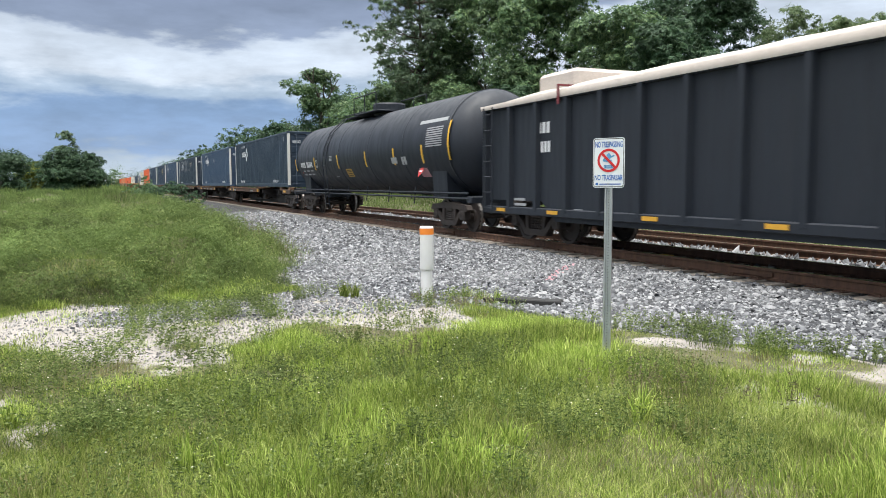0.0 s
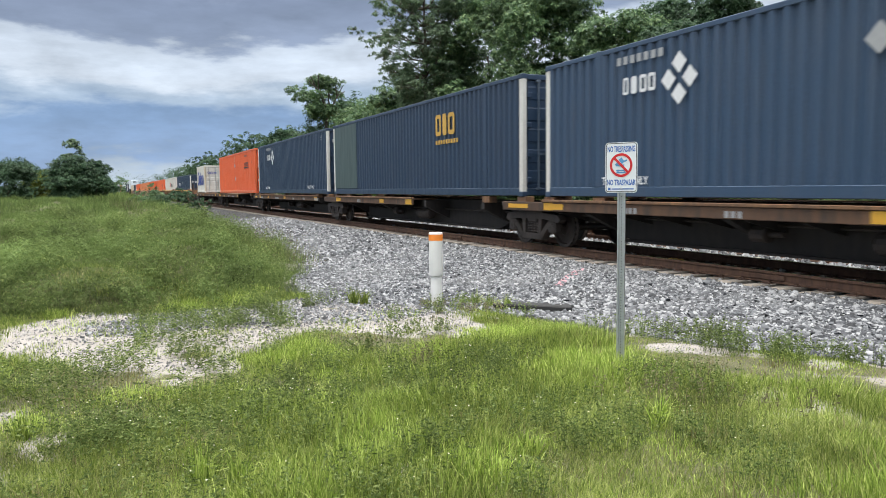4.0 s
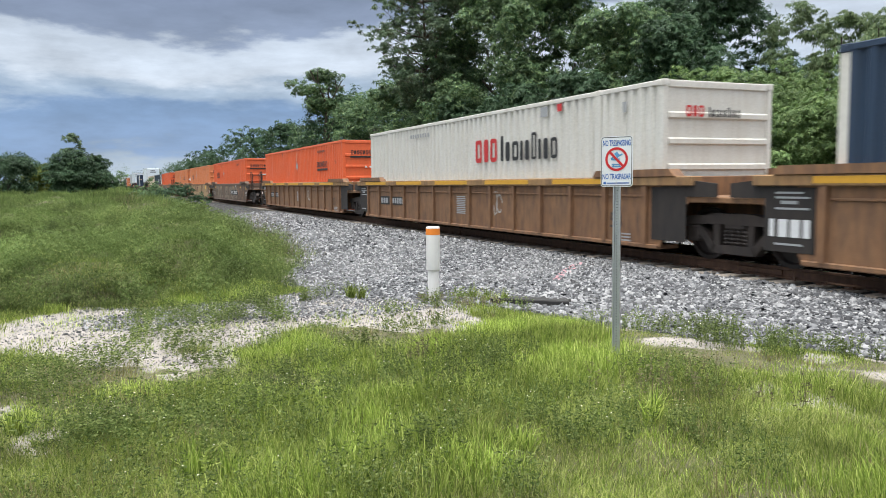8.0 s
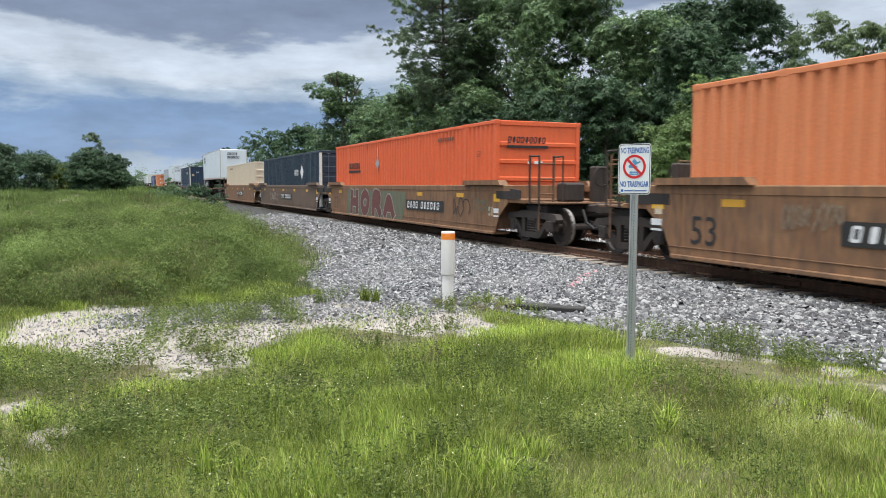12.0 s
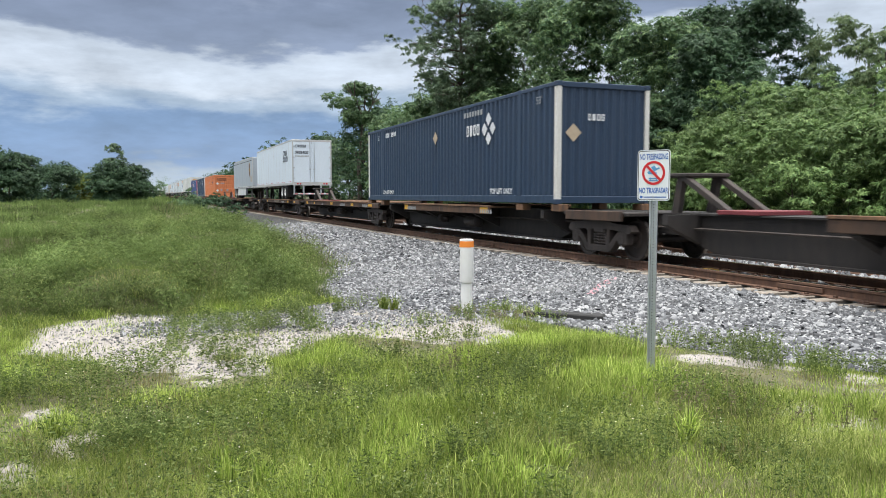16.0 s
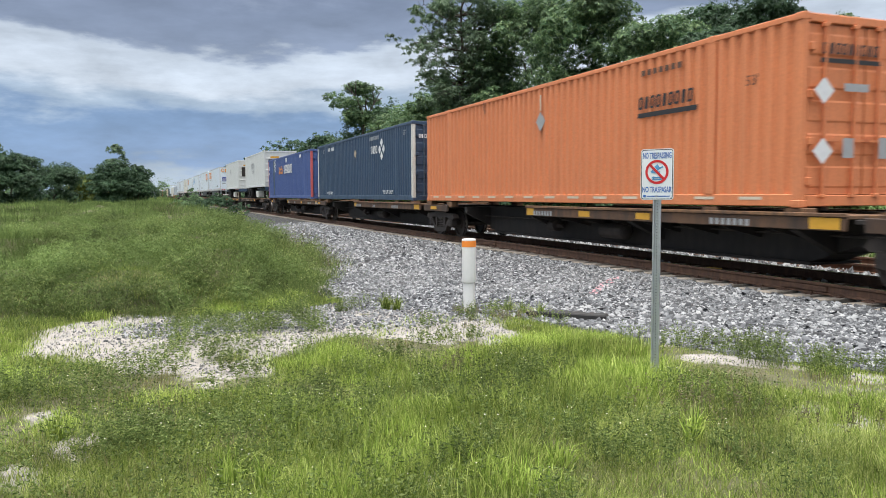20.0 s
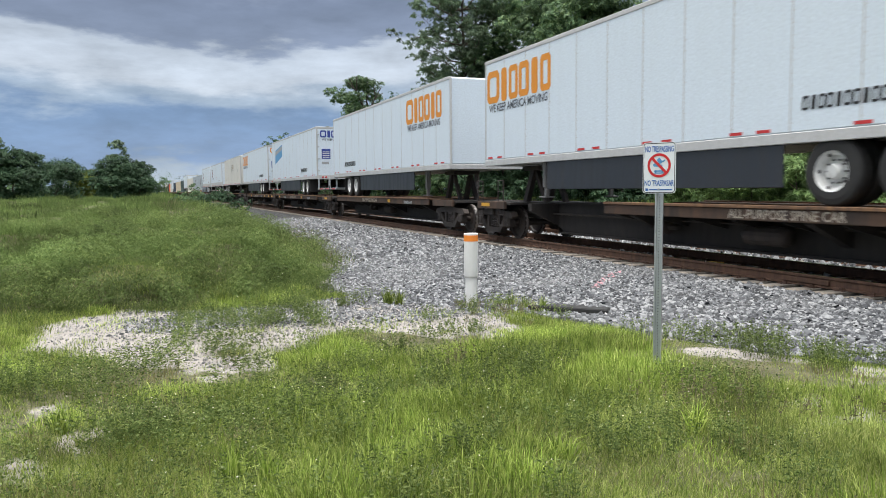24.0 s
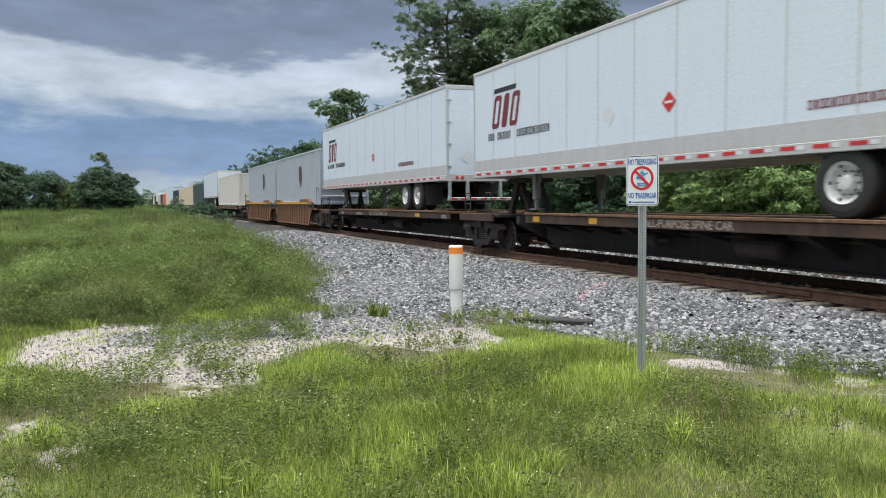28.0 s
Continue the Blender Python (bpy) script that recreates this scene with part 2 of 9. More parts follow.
def build_materials():
    P = MAT
    P["navy"] = paint("navy_container_paint", (0.018, 0.039, 0.078), 0.42, 0.12, (0.06, 0.06, 0.06))
    P["dark_blue"] = paint("slate_blue_container_paint", (0.030, 0.060, 0.112), 0.42, 0.16)
    P["charcoal"] = paint("charcoal_container_paint", (0.016, 0.032, 0.054), 0.42, 0.12, (0.05, 0.05, 0.05))
    P["green_grey"] = paint("grey_green_container_paint", (0.045, 0.075, 0.075), 0.5, 0.2)
    P["orange"] = paint("bright_orange_container_paint", (0.70, 0.124, 0.036), 0.5, 0.18)
    P["pale_orange"] = paint("faded_orange_container_paint", (0.64, 0.215, 0.085), 0.55, 0.22)
    P["white"] = paint("off_white_container_paint", (0.62, 0.61, 0.57), 0.5, 0.3, (0.36, 0.29, 0.2))
    P["cream"] = paint("cream_container_paint", (0.60, 0.52, 0.40), 0.55, 0.16, (0.3, 0.22, 0.15))
    P["trailer_white"] = paint("white_trailer_skin", (0.66, 0.735, 0.81), 0.38, 0.07, (0.38, 0.37, 0.35))
    P["trailer_grey"] = paint("pale_grey_trailer_skin", (0.38, 0.425, 0.475), 0.4, 0.12, (0.25, 0.25, 0.25))
    P["rod_blue"] = paint("worn_slate_rod_paint", (0.060, 0.085, 0.120), 0.4, 0.3, (0.10, 0.08, 0.07))
    P["faded_red"] = paint("faded_red_post_paint", (0.50, 0.10, 0.10), 0.55, 0.3)
    P["reefer_white"] = paint("cool_white_reefer_skin", (0.60, 0.62, 0.615), 0.45, 0.25, (0.30, 0.28, 0.25))
    P["royal"] = paint("blue_container_paint", (0.055, 0.095, 0.26), 0.5, 0.18)
    P["black"] = paint("black_car_paint", (0.008, 0.0120, 0.020), 0.55, 0.2, (0.022, 0.025, 0.032))
    P["tank_black"] = paint("tank_black_paint", (0.008, 0.0122, 0.021), 0.5, 0.2, (0.024, 0.026, 0.030), 0.6)
    P["well_brown"] = rusty("brown_well_car_paint", (0.190, 0.095, 0.045), (0.250, 0.135, 0.066), (0.10, 0.060, 0.040), 0.75)
    P["well_umber"] = rusty("grimy_umber_well_car_paint", (0.115, 0.078, 0.055), (0.155, 0.100, 0.066), (0.075, 0.055, 0.044), 0.75)
    P["well_ochre"] = rusty("ochre_well_car_paint", (0.33, 0.20, 0.085), (0.27, 0.15, 0.065), (0.12, 0.075, 0.045), 0.75)
    P["deck"] = rusty("rust_brown_deck_steel", (0.145, 0.074, 0.038), (0.230, 0.120, 0.055), (0.055, 0.038, 0.03), 0.8)
    P["deck_brown"] = rusty("brown_deck_side", (0.085, 0.046, 0.028), (0.140, 0.074, 0.039), (0.036, 0.027, 0.022), 0.8, 0.8)
    P["deck_grime"] = rusty("grimy_brown_deck_side", (0.050, 0.030, 0.021), (0.092, 0.050, 0.029), (0.022, 0.018, 0.016), 0.8, 0.8)
    P["sill"] = rusty("grimy_dark_sill_steel", (0.022, 0.019, 0.018), (0.036, 0.028, 0.024), (0.015, 0.0135, 0.013), 0.8)
    P["truck"] = rusty("oily_bogie_casting", (0.032, 0.025, 0.022), (0.056, 0.040, 0.032), (0.018, 0.015, 0.014), 0.75)
    P["leg_steel"] = rusty("dull_grey_leg_steel", (0.16, 0.16, 0.16), (0.22, 0.215, 0.21), (0.09, 0.08, 0.075), 0.6)
    P["wheel"] = rusty("dark_wheel_steel", (0.030, 0.022, 0.019), (0.045, 0.032, 0.026), (0.018, 0.015, 0.014), 0.6)
    m = M("polished_steel_tread", 0.4, 0.8)
    m.color(m.mix(m.noise(8), (0.20, 0.18, 0.165), (0.34, 0.32, 0.30)))
    P["tread"] = m.mat
    P["rail"] = rusty("rusty_rail_web", (0.105, 0.055, 0.035), (0.075, 0.042, 0.03), (0.16, 0.085, 0.05), 0.85)
    m = M("polished_rail_head", 0.22, 1.0)
    m.color(m.mix(m.noise(5), (0.42, 0.41, 0.40), (0.58, 0.57, 0.56)))
    P["railhead"] = m.mat
    P["tie"] = rusty("pale_weathered_sleeper", (0.25, 0.215, 0.175), (0.19, 0.165, 0.14), (0.32, 0.28, 0.24), 0.9, 2.0)
    for nm, c in (("yellow", (0.62, 0.33, 0.03)), ("bright_yellow", (0.72, 0.42, 0.03)), ("white_mark", (0.68, 0.69, 0.70)), ("grey_mark", (0.33, 0.34, 0.35)),
                  ("black_mark", (0.02, 0.02, 0.022)), ("slate_mark", (0.06, 0.07, 0.09)), ("red_mark", (0.52, 0.03, 0.03)), ("blue_mark", (0.03, 0.06, 0.30)), ("brand_orange", (0.72, 0.27, 0.02)),
                  ("sign_blue", (0.03, 0.12, 0.42)), ("sign_red", (0.55, 0.015, 0.02)), ("sky_mark", (0.10, 0.30, 0.55)), ("pink_mark", (0.50, 0.26, 0.29)),
                  ("gold_mark", (0.55, 0.33, 0.06)), ("brown_mark", (0.10, 0.05, 0.03)), ("maroon_mark", (0.16, 0.025, 0.03)), ("tan_mark", (0.45, 0.36, 0.25)), ("worn_mark", (0.36, 0.31, 0.25))):
        m = M("marking_" + nm, 0.55)
        m.color(m.mix(m.span(m.noise(9, 5), 0.45, 0.8, 0, 0.35), c, tuple(x * 0.6 for x in c)))
        P[nm] = m.mat
    m = M("sign_face_white", 0.35)
    m.color(m.mix(m.span(m.noise(20), 0.5, 0.8, 0, 0.3), (0.74, 0.77, 0.80), (0.6, 0.63, 0.66)))
    P["sign_white"] = m.mat
    m = M("galvanised_steel", 0.45, 0.75)
    m.color(m.mix(m.noise(30, 4), (0.40, 0.42, 0.44), (0.58, 0.60, 0.62)))
    P["galv"] = m.mat
    m = M("white_pipe_plastic", 0.45)
    m.color(m.mix(m.span(m.noise(6, 5, 0.6, (1, 1, 0.4)), 0.45, 0.8, 0, 0.35), (0.76, 0.76, 0.75), (0.50, 0.47, 0.42)))
    P["pvc"] = m.mat
    m = M("orange_band", 0.5)
    m.color((0.80, 0.24, 0.03))
    P["band"] = m.mat
    m = M("tyre_rubber", 0.85)
    m.color(m.mix(m.noise(12), (0.018, 0.018, 0.019), (0.035, 0.034, 0.033)))
    P["tyre"] = m.mat
    m = M("white_wheel_rim", 0.4)
    m.color(m.mix(m.span(m.noise(10), 0.5, 0.8, 0, 0.5), (0.66, 0.66, 0.65), (0.3, 0.28, 0.25)))
    P["rim"] = m.mat
    P["alu"] = paint("bare_aluminium_rail", (0.50, 0.50, 0.50), 0.4, 0.15)
    P["dark_skirt"] = paint("dark_side_skirt", (0.020, 0.025, 0.035), 0.5, 0.15)
    P["cover"] = paint("pale_tarpaulin", (0.52, 0.465, 0.42), 0.8, 0.2, (0.3, 0.24, 0.18))
    P["ground"] = ground_material()
    P["stone"] = stone_material("ballast_stone")
    P["pebble"] = leafy("pale_pebble", (0.10, 0.10, 0.105), (0.22, 0.215, 0.21), (0.38, 0.36, 0.335), 0.9, 0.35, 0.0)
    P["board"] = paint("black_number_board", (0.018, 0.018, 0.018), 0.6, 0.1)
    P["spray_tan"] = rusty("tan_spray_paint", (0.43, 0.295, 0.155), (0.36, 0.24, 0.125), (0.28, 0.185, 0.10), 0.8, 1.5)
    P["spray_grey"] = rusty("grey_spray_paint", (0.25, 0.20, 0.145), (0.20, 0.155, 0.11), (0.15, 0.11, 0.08), 0.8, 1.5)
    P["spray_maroon"] = rusty("maroon_spray_paint", (0.16, 0.045, 0.045), (0.12, 0.045, 0.04), (0.10, 0.05, 0.04), 0.8, 1.5)
    P["spray_green"] = rusty("faded_green_spray_paint", (0.11, 0.15, 0.10), (0.15, 0.13, 0.085), (0.09, 0.10, 0.07), 0.8, 1.5)
    P["spray_dark"] = rusty("dark_spray_outline", (0.045, 0.036, 0.032), (0.065, 0.05, 0.042), (0.03, 0.026, 0.025), 0.8, 1.5)
    P["spray_white"] = rusty("worn_white_spray_paint", (0.42, 0.40, 0.37), (0.34, 0.31, 0.28), (0.25, 0.21, 0.17), 0.8, 1.5)
    P["star_tan"] = rusty("tan_star_paint", (0.33, 0.19, 0.105), (0.27, 0.15, 0.085), (0.2, 0.115, 0.07), 0.8, 1.5)
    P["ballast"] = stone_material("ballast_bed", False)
    P["bark"] = rusty("tree_bark", (0.075, 0.062, 0.05), (0.12, 0.10, 0.08), (0.04, 0.034, 0.028), 0.95, 2.0)
    P["grass"] = leafy("fine_grass", (0.088, 0.142, 0.023), (0.255, 0.350, 0.058), (0.52, 0.58, 0.18), 0.7, 1.1, 0.35, 0.52, 1.5)
    P["low_grass"] = leafy("low_grass", (0.074, 0.112, 0.025), (0.208, 0.268, 0.055), (0.46, 0.48, 0.18), 0.8, 1.4, 0.3, 0.52, 1.55)
    P["straw"] = leafy("dry_grass", (0.15, 0.14, 0.055), (0.24, 0.22, 0.10), (0.36, 0.32, 0.17), 0.8, 0.9)
    P["dry_stem"] = leafy("dry_weed_stem", (0.10, 0.095, 0.05), (0.17, 0.155, 0.09), (0.26, 0.23, 0.14), 0.85, 0.9)
    P["weed"] = leafy("weed_leaf", (0.056, 0.088, 0.024), (0.135, 0.186, 0.052), (0.28, 0.335, 0.12), 0.75, 0.9)
    P["field"] = leafy("field_grass", (0.080, 0.125, 0.036), (0.145, 0.208, 0.060), (0.220, 0.285, 0.098), 0.75, 0.45, 0.35, 0.45, 1.55)
    P["flower"] = leafy("small_flower", (0.62, 0.60, 0.52), (0.75, 0.73, 0.62), (0.82, 0.78, 0.55), 0.7)
    P["leaf_mid"] = leafy("broad_leaf", (0.040, 0.082, 0.040), (0.096, 0.170, 0.074), (0.230, 0.320, 0.140), 0.55, 0.30, 0.28, 0.55, 1.45, 0.25)
    P["leaf_dark"] = leafy("dark_oak_leaf", (0.026, 0.058, 0.032), (0.052, 0.102, 0.050), (0.096, 0.152, 0.078), 0.55, 0.30, 0.28, 0.65, 1.35, 0.2)
    P["leaf_light"] = leafy("light_shrub_leaf", (0.085, 0.150, 0.052), (0.165, 0.260, 0.090), (0.270, 0.370, 0.140), 0.55, 0.30, 0.3, 0.65, 1.35, 0.25)
    P["leaf_pine"] = leafy("pine_needles", (0.055, 0.095, 0.055), (0.105, 0.165, 0.090), (0.190, 0.255, 0.140), 0.5, 0.35, 0.28, 0.65, 1.35, 0.3)
    P["leaf_wisp"] = leafy("feathery_leaf", (0.085, 0.135, 0.065), (0.145, 0.205, 0.100), (0.235, 0.29, 0.15))
    P["leaf_yellow"] = leafy("yellow_green_leaf", (0.10, 0.13, 0.02), (0.16, 0.20, 0.04), (0.24, 0.26, 0.07))


build_materials()


# ---- building tools ----
class Bm:
    """Collects vertices and faces of one mesh."""

    def __init__(self):
        self.v, self.f = [], []

    def quad(self, a, b, c, d):
        k = len(self.v)
        self.v += [a, b, c, d]
        self.f.append((k, k + 1, k + 2, k + 3))
        return self

    def poly(self, pts):
        k = len(self.v)
        self.v += list(pts)
        self.f.append(tuple(range(k, k + len(pts))))
        return self

    def box(self, x0, x1, y0, y1, z0, z1):
        k = len(self.v)
        self.v += [(x0, y0, z0), (x1, y0, z0), (x1, y1, z0), (x0, y1, z0), (x0, y0, z1), (x1, y0, z1), (x1, y1, z1), (x0, y1, z1)]
        self.f += [tuple(k + i for i in q) for q in ((0, 3, 2, 1), (4, 5, 6, 7), (0, 1, 5, 4), (1, 2, 6, 5), (2, 3, 7, 6), (3, 0, 4, 7))]
        return self

    def cbox(self, x0, x1, y0, y1, z0, z1, c=0.02):
        """A box with chamfered edges."""
        k = len(self.v)
        xs, ys, zs = (x0, x1), (y0, y1), (z0, z1)
        idx = {}
        for i in (0, 1):
            for j in (0, 1):
                for l in (0, 1):
                    s = [1 if q == 0 else -1 for q in (i, j, l)]
                    p = (xs[i], ys[j], zs[l])
                    for ax in range(3):
                        q = [p[a] + (0 if a == ax else s[a] * c) for a in range(3)]
                        idx[i, j, l, ax] = len(self.v)
                        self.v.append(tuple(q))
        f = self.f
        for s in (0, 1):
            a = [idx[s, 0, 0, 0], idx[s, 1, 0, 0], idx[s, 1, 1, 0], idx[s, 0, 1, 0]]
            f.append(tuple(a if s else a[::-1]))
            a = [idx[0, s, 0, 1], idx[0, s, 1, 1], idx[1, s, 1, 1], idx[1, s, 0, 1]]
            f.append(tuple(a if s else a[::-1]))
            a = [idx[0, 0, s, 2], idx[1, 0, s, 2], idx[1, 1, s, 2], idx[0, 1, s, 2]]
            f.append(tuple(a if s else a[::-1]))
        for i in (0, 1):
            for j in (0, 1):
                for p, (u, w) in enumerate(((1, 2), (0, 2), (0, 1))):
                    lo, hi = [0, 0, 0], [0, 0, 0]
                    lo[u] = hi[u] = i
                    lo[w] = hi[w] = j
                    hi[p] = 1
                    f.append((idx[(*lo, u)], idx[(*hi, u)], idx[(*hi, w)], idx[(*lo, w)]))
                for l in (0, 1):
                    f.append((idx[i, j, l, 0], idx[i, j, l, 1], idx[i, j, l, 2]))
        return self

    def rod(self, a, b, r, n=8, r2=None, caps=True):
        """A round bar from a to b."""
        a, b = Vector(a), Vector(b)
        r2 = r if r2 is None else r2
        d = (b - a).normalized()
        u = d.orthogonal().normalized()
        w = d.cross(u)
        k = len(self.v)
        for p, q in ((a, r), (b, r2)):
            for i in range(n):
                t = 2 * math.pi * i / n
                self.v.append(tuple(p + (u * math.cos(t) + w * math.sin(t)) * q))
        for i in range(n):
            j = (i + 1) % n
            self.f.append((k + i, k + j, k + n + j, k + n + i))
        if caps:
            self.f.append(tuple(k + i for i in reversed(range(n))))
            self.f.append(tuple(k + n + i for i in range(n)))
        return self

    def lathe(self, centre, axis, prof, n=24):
        """Turns the profile (along, radius) about an axis (0 x, 1 y, 2 z) through centre."""
        k = len(self.v)
        u, w = [(1, 2), (2, 0), (0, 1)][axis]
        for s, r in prof:
            for i in range(n):
                t = 2 * math.pi * i / n
                p = list(centre)
                p[axis] += s
                p[u] += r * math.cos(t)
                p[w] += r * math.sin(t)
                self.v.append(tuple(p))
        for a in range(len(prof) - 1):
            for i in range(n):
                j = (i + 1) % n
                self.f.append((k + a * n + i, k + a * n + j, k + (a + 1) * n + j, k + (a + 1) * n + i))
        return self

    def slab(self, pts, axis, lo, hi):
        """A flat outline pushed along an axis (0 x, 1 y, 2 z) from lo to hi; the points give the other two coordinates in order."""
        n = len(pts)
        k = len(self.v)
        for h in (lo, hi):
            for p in pts:
                q = list(p)
                q.insert(axis, h)
                self.v.append(tuple(q))
        self.f.append(tuple(k + i for i in range(n)))
        self.f.append(tuple(k + n + i for i in reversed(range(n))))
        for i in range(n):
            j = (i + 1) % n
            self.f.append((k + i, k + n + i, k + n + j, k + j))
        return self

    def mesh(self, name, material, smooth=False):
        me = bpy.data.meshes.new(name)
        me.from_pydata([tuple(p) for p in self.v], [], self.f)
        me.materials.append(material)
        if smooth:
            me.shade_smooth()
        me.validate()
        bm = bmesh.new()
        bm.from_mesh(me)
        bmesh.ops.recalc_face_normals(bm, faces=bm.faces)
        bm.to_mesh(me)
        bm.free()
        return me


SHARED = {}


def part(name, bm, material, parent, label="", key=None, smooth=False):
    """One mesh under a thing or a part; with a key its mesh is shared with all parts of that key."""
    if key is not None and (key, material.name) in SHARED:
        me = SHARED[key, material.name]
    else:
        b = bm() if callable(bm) else bm
        me = b.mesh(name, material, smooth)
        if key is not None:
            SHARED[key, material.name] = me
    ob = new(name, me)
    ob.parent = parent
    if label:
        ob["label"] = label
    return ob


def thing(name, label, category, group="", kind=""):
    return tagged(new(name), label, category, group, kind)


def stuff_mesh(name, verts, faces, material, label, category, kind="stuff", smooth=False):
    """A large joined mesh from numpy arrays (faces all of one length)."""
    me = bpy.data.meshes.new(name)
    verts = np.asarray(verts, dtype=np.float32)
    faces = np.asarray(faces, dtype=np.int32)
    n, k = faces.shape
    me.vertices.add(len(verts))
    me.vertices.foreach_set("co", verts.ravel())
    me.loops.add(n * k)
    me.loops.foreach_set("vertex_index", faces.ravel())
    me.polygons.add(n)
    me.polygons.foreach_set("loop_start", np.arange(0, n * k, k, dtype=np.int32))
    me.update(calc_edges=True)
    me.materials.append(material)
    if smooth:
        me.shade_smooth()
    ob = new(name, me)
    return tagged(ob, label, category, kind=kind)


def lettering(words, size, material, parent, m, name="lettering", align="LEFT", spread=1.0, bold=0.0):
    """Real letters of the built-in font as a flat mesh part."""
    cu = bpy.data.curves.new(name, "FONT")
    cu.body, cu.size, cu.align_x, cu.resolution_u = words, size, align, 2
    cu.space_character, cu.offset = spread, bold
    tmp = bpy.data.objects.new(name, cu)
    scene.collection.objects.link(tmp)
    bpy.context.view_layer.update()
    me = bpy.data.meshes.new_from_object(tmp.evaluated_get(bpy.context.evaluated_depsgraph_get()))
    bpy.data.objects.remove(tmp)
    bpy.data.curves.remove(cu)
    me.materials.clear()
    me.materials.append(material)
    ob = new(name, me)
    ob.parent = parent
    ob.matrix_basis = m
    return ob


rng = np.random.default_rng(7)


# ---- ground, ballast and track ----
TRACK_Y, RAIL_Z, TRACK2_Y = 10.46, 0.27, 14.25


def smooth01(a, b, x):
    t = np.clip((x - a) / (b - a), 0, 1)
    return t * t * (3 - 2 * t)


def hash_noise(x, y, seed=0):
    """Smooth value noise in numpy, 0 to 1."""
    xi, yi = np.floor(x).astype(np.int64), np.floor(y).astype(np.int64)
    fx, fy = x - xi, y - yi
    fx, fy = fx * fx * (3 - 2 * fx), fy * fy * (3 - 2 * fy)

    def h(i, j):
        n = (i * 374761393 + j * 668265263 + seed * 974634777) & 0x7FFFFFFF
        n = ((n ^ (n >> 13)) * 1274126177) & 0x7FFFFFFF
        return ((n ^ (n >> 16)) & 0xFFFF) / 65535.0
    a, b, c, d = h(xi, yi), h(xi + 1, yi), h(xi, yi + 1), h(xi + 1, yi + 1)
    return (a * (1 - fx) + b * fx) * (1 - fy) + (c * (1 - fx) + d * fx) * fy


def fbm(x, y, scale, octaves=4, seed=0):
    s, a, t = 0.0, 1.0, 0.0
    for o in range(octaves):
        s = s + a * hash_noise(x * scale * 2 ** o, y * scale * 2 ** o, seed + o)
        t += a
        a *= 0.5
    return s / t


TOE_X = [-400, -160, -100, -45, -30, -22, -18.6, -17.2, -13, -10.9, -10.1, -9.2, -8, -6.9, -6.44, -6.0, -5.4, -4, 40]
TOE_Y = [8.2, 7.8, 6.4, 4.55, 4.5, 4.6, 4.4, 4.2, 2.9, 3.4, 4.4, 5.0, 5.5, 5.8, 5.95, 6.1, 6.45, 7.2, 7.5]


def toe(x):
    """Where the ballast shoulder ends on the near side."""
    x = np.asarray(x, dtype=float)
    return np.interp(x, TOE_X, TOE_Y) + 0.45 * (fbm(x, x * 0 + 3.3, 0.6, 3, 5) - 0.5)


def mound(x, y):
    """Rounded weed mounds of the overgrown field."""
    m = 0.45 * smooth01(0.36, 0.70, fbm(x, y, 0.42, 2, 71)) + 0.34 * smooth01(0.38, 0.68, fbm(x, y, 0.95, 2, 72))
    return m * smooth01(11.6, 14.0, -x) * (1 - smooth01(-1.7, -0.5, y - toe(x)))


def terrain(x, y):
    """Height of the ground."""
    x, y = np.asarray(x, dtype=float), np.asarray(y, dtype=float)
    near = np.exp(-((x + 8) ** 2 + y ** 2) / 2500.0)
    z = (fbm(x, y, 0.5, 4, 1) - 0.5) * 0.16 * near + (fbm(x, y, 0.05, 3, 2) - 0.5) * 0.5 * (1 - near)
    z = z - 0.02
    bed = smooth01(-0.6, 0.6, y - toe(x)) * (1 - smooth01(18.5, 20.5, y))
    z = z * (1 - bed) - 0.16 * bed
    z = z + 0.85 * smooth01(19.5, 27.0, y) * (1 - smooth01(150, 400, -x)) + 0.10 * smooth01(14, 40, -x) * (1 - smooth01(-2, 3.5, y)) + mound(x, y)
    return z


def ballast_top(x, y):
    """Height of the ballast bed across the two tracks."""
    x, y = np.asarray(x, dtype=float), np.asarray(y, dtype=float)
    a = smooth01(0, 1, (y - toe(x)) / np.maximum(8.9 - toe(x), 0.5))
    z = -0.06 + 0.095 * a
    z = z - 0.10 * np.exp(-((y - 12.35) / 0.45) ** 2)
    z = z - 0.30 * smooth01(16.1, 18.6, y)
    return z + (fbm(x, y, 1.1, 3, 9) - 0.5) * 0.05


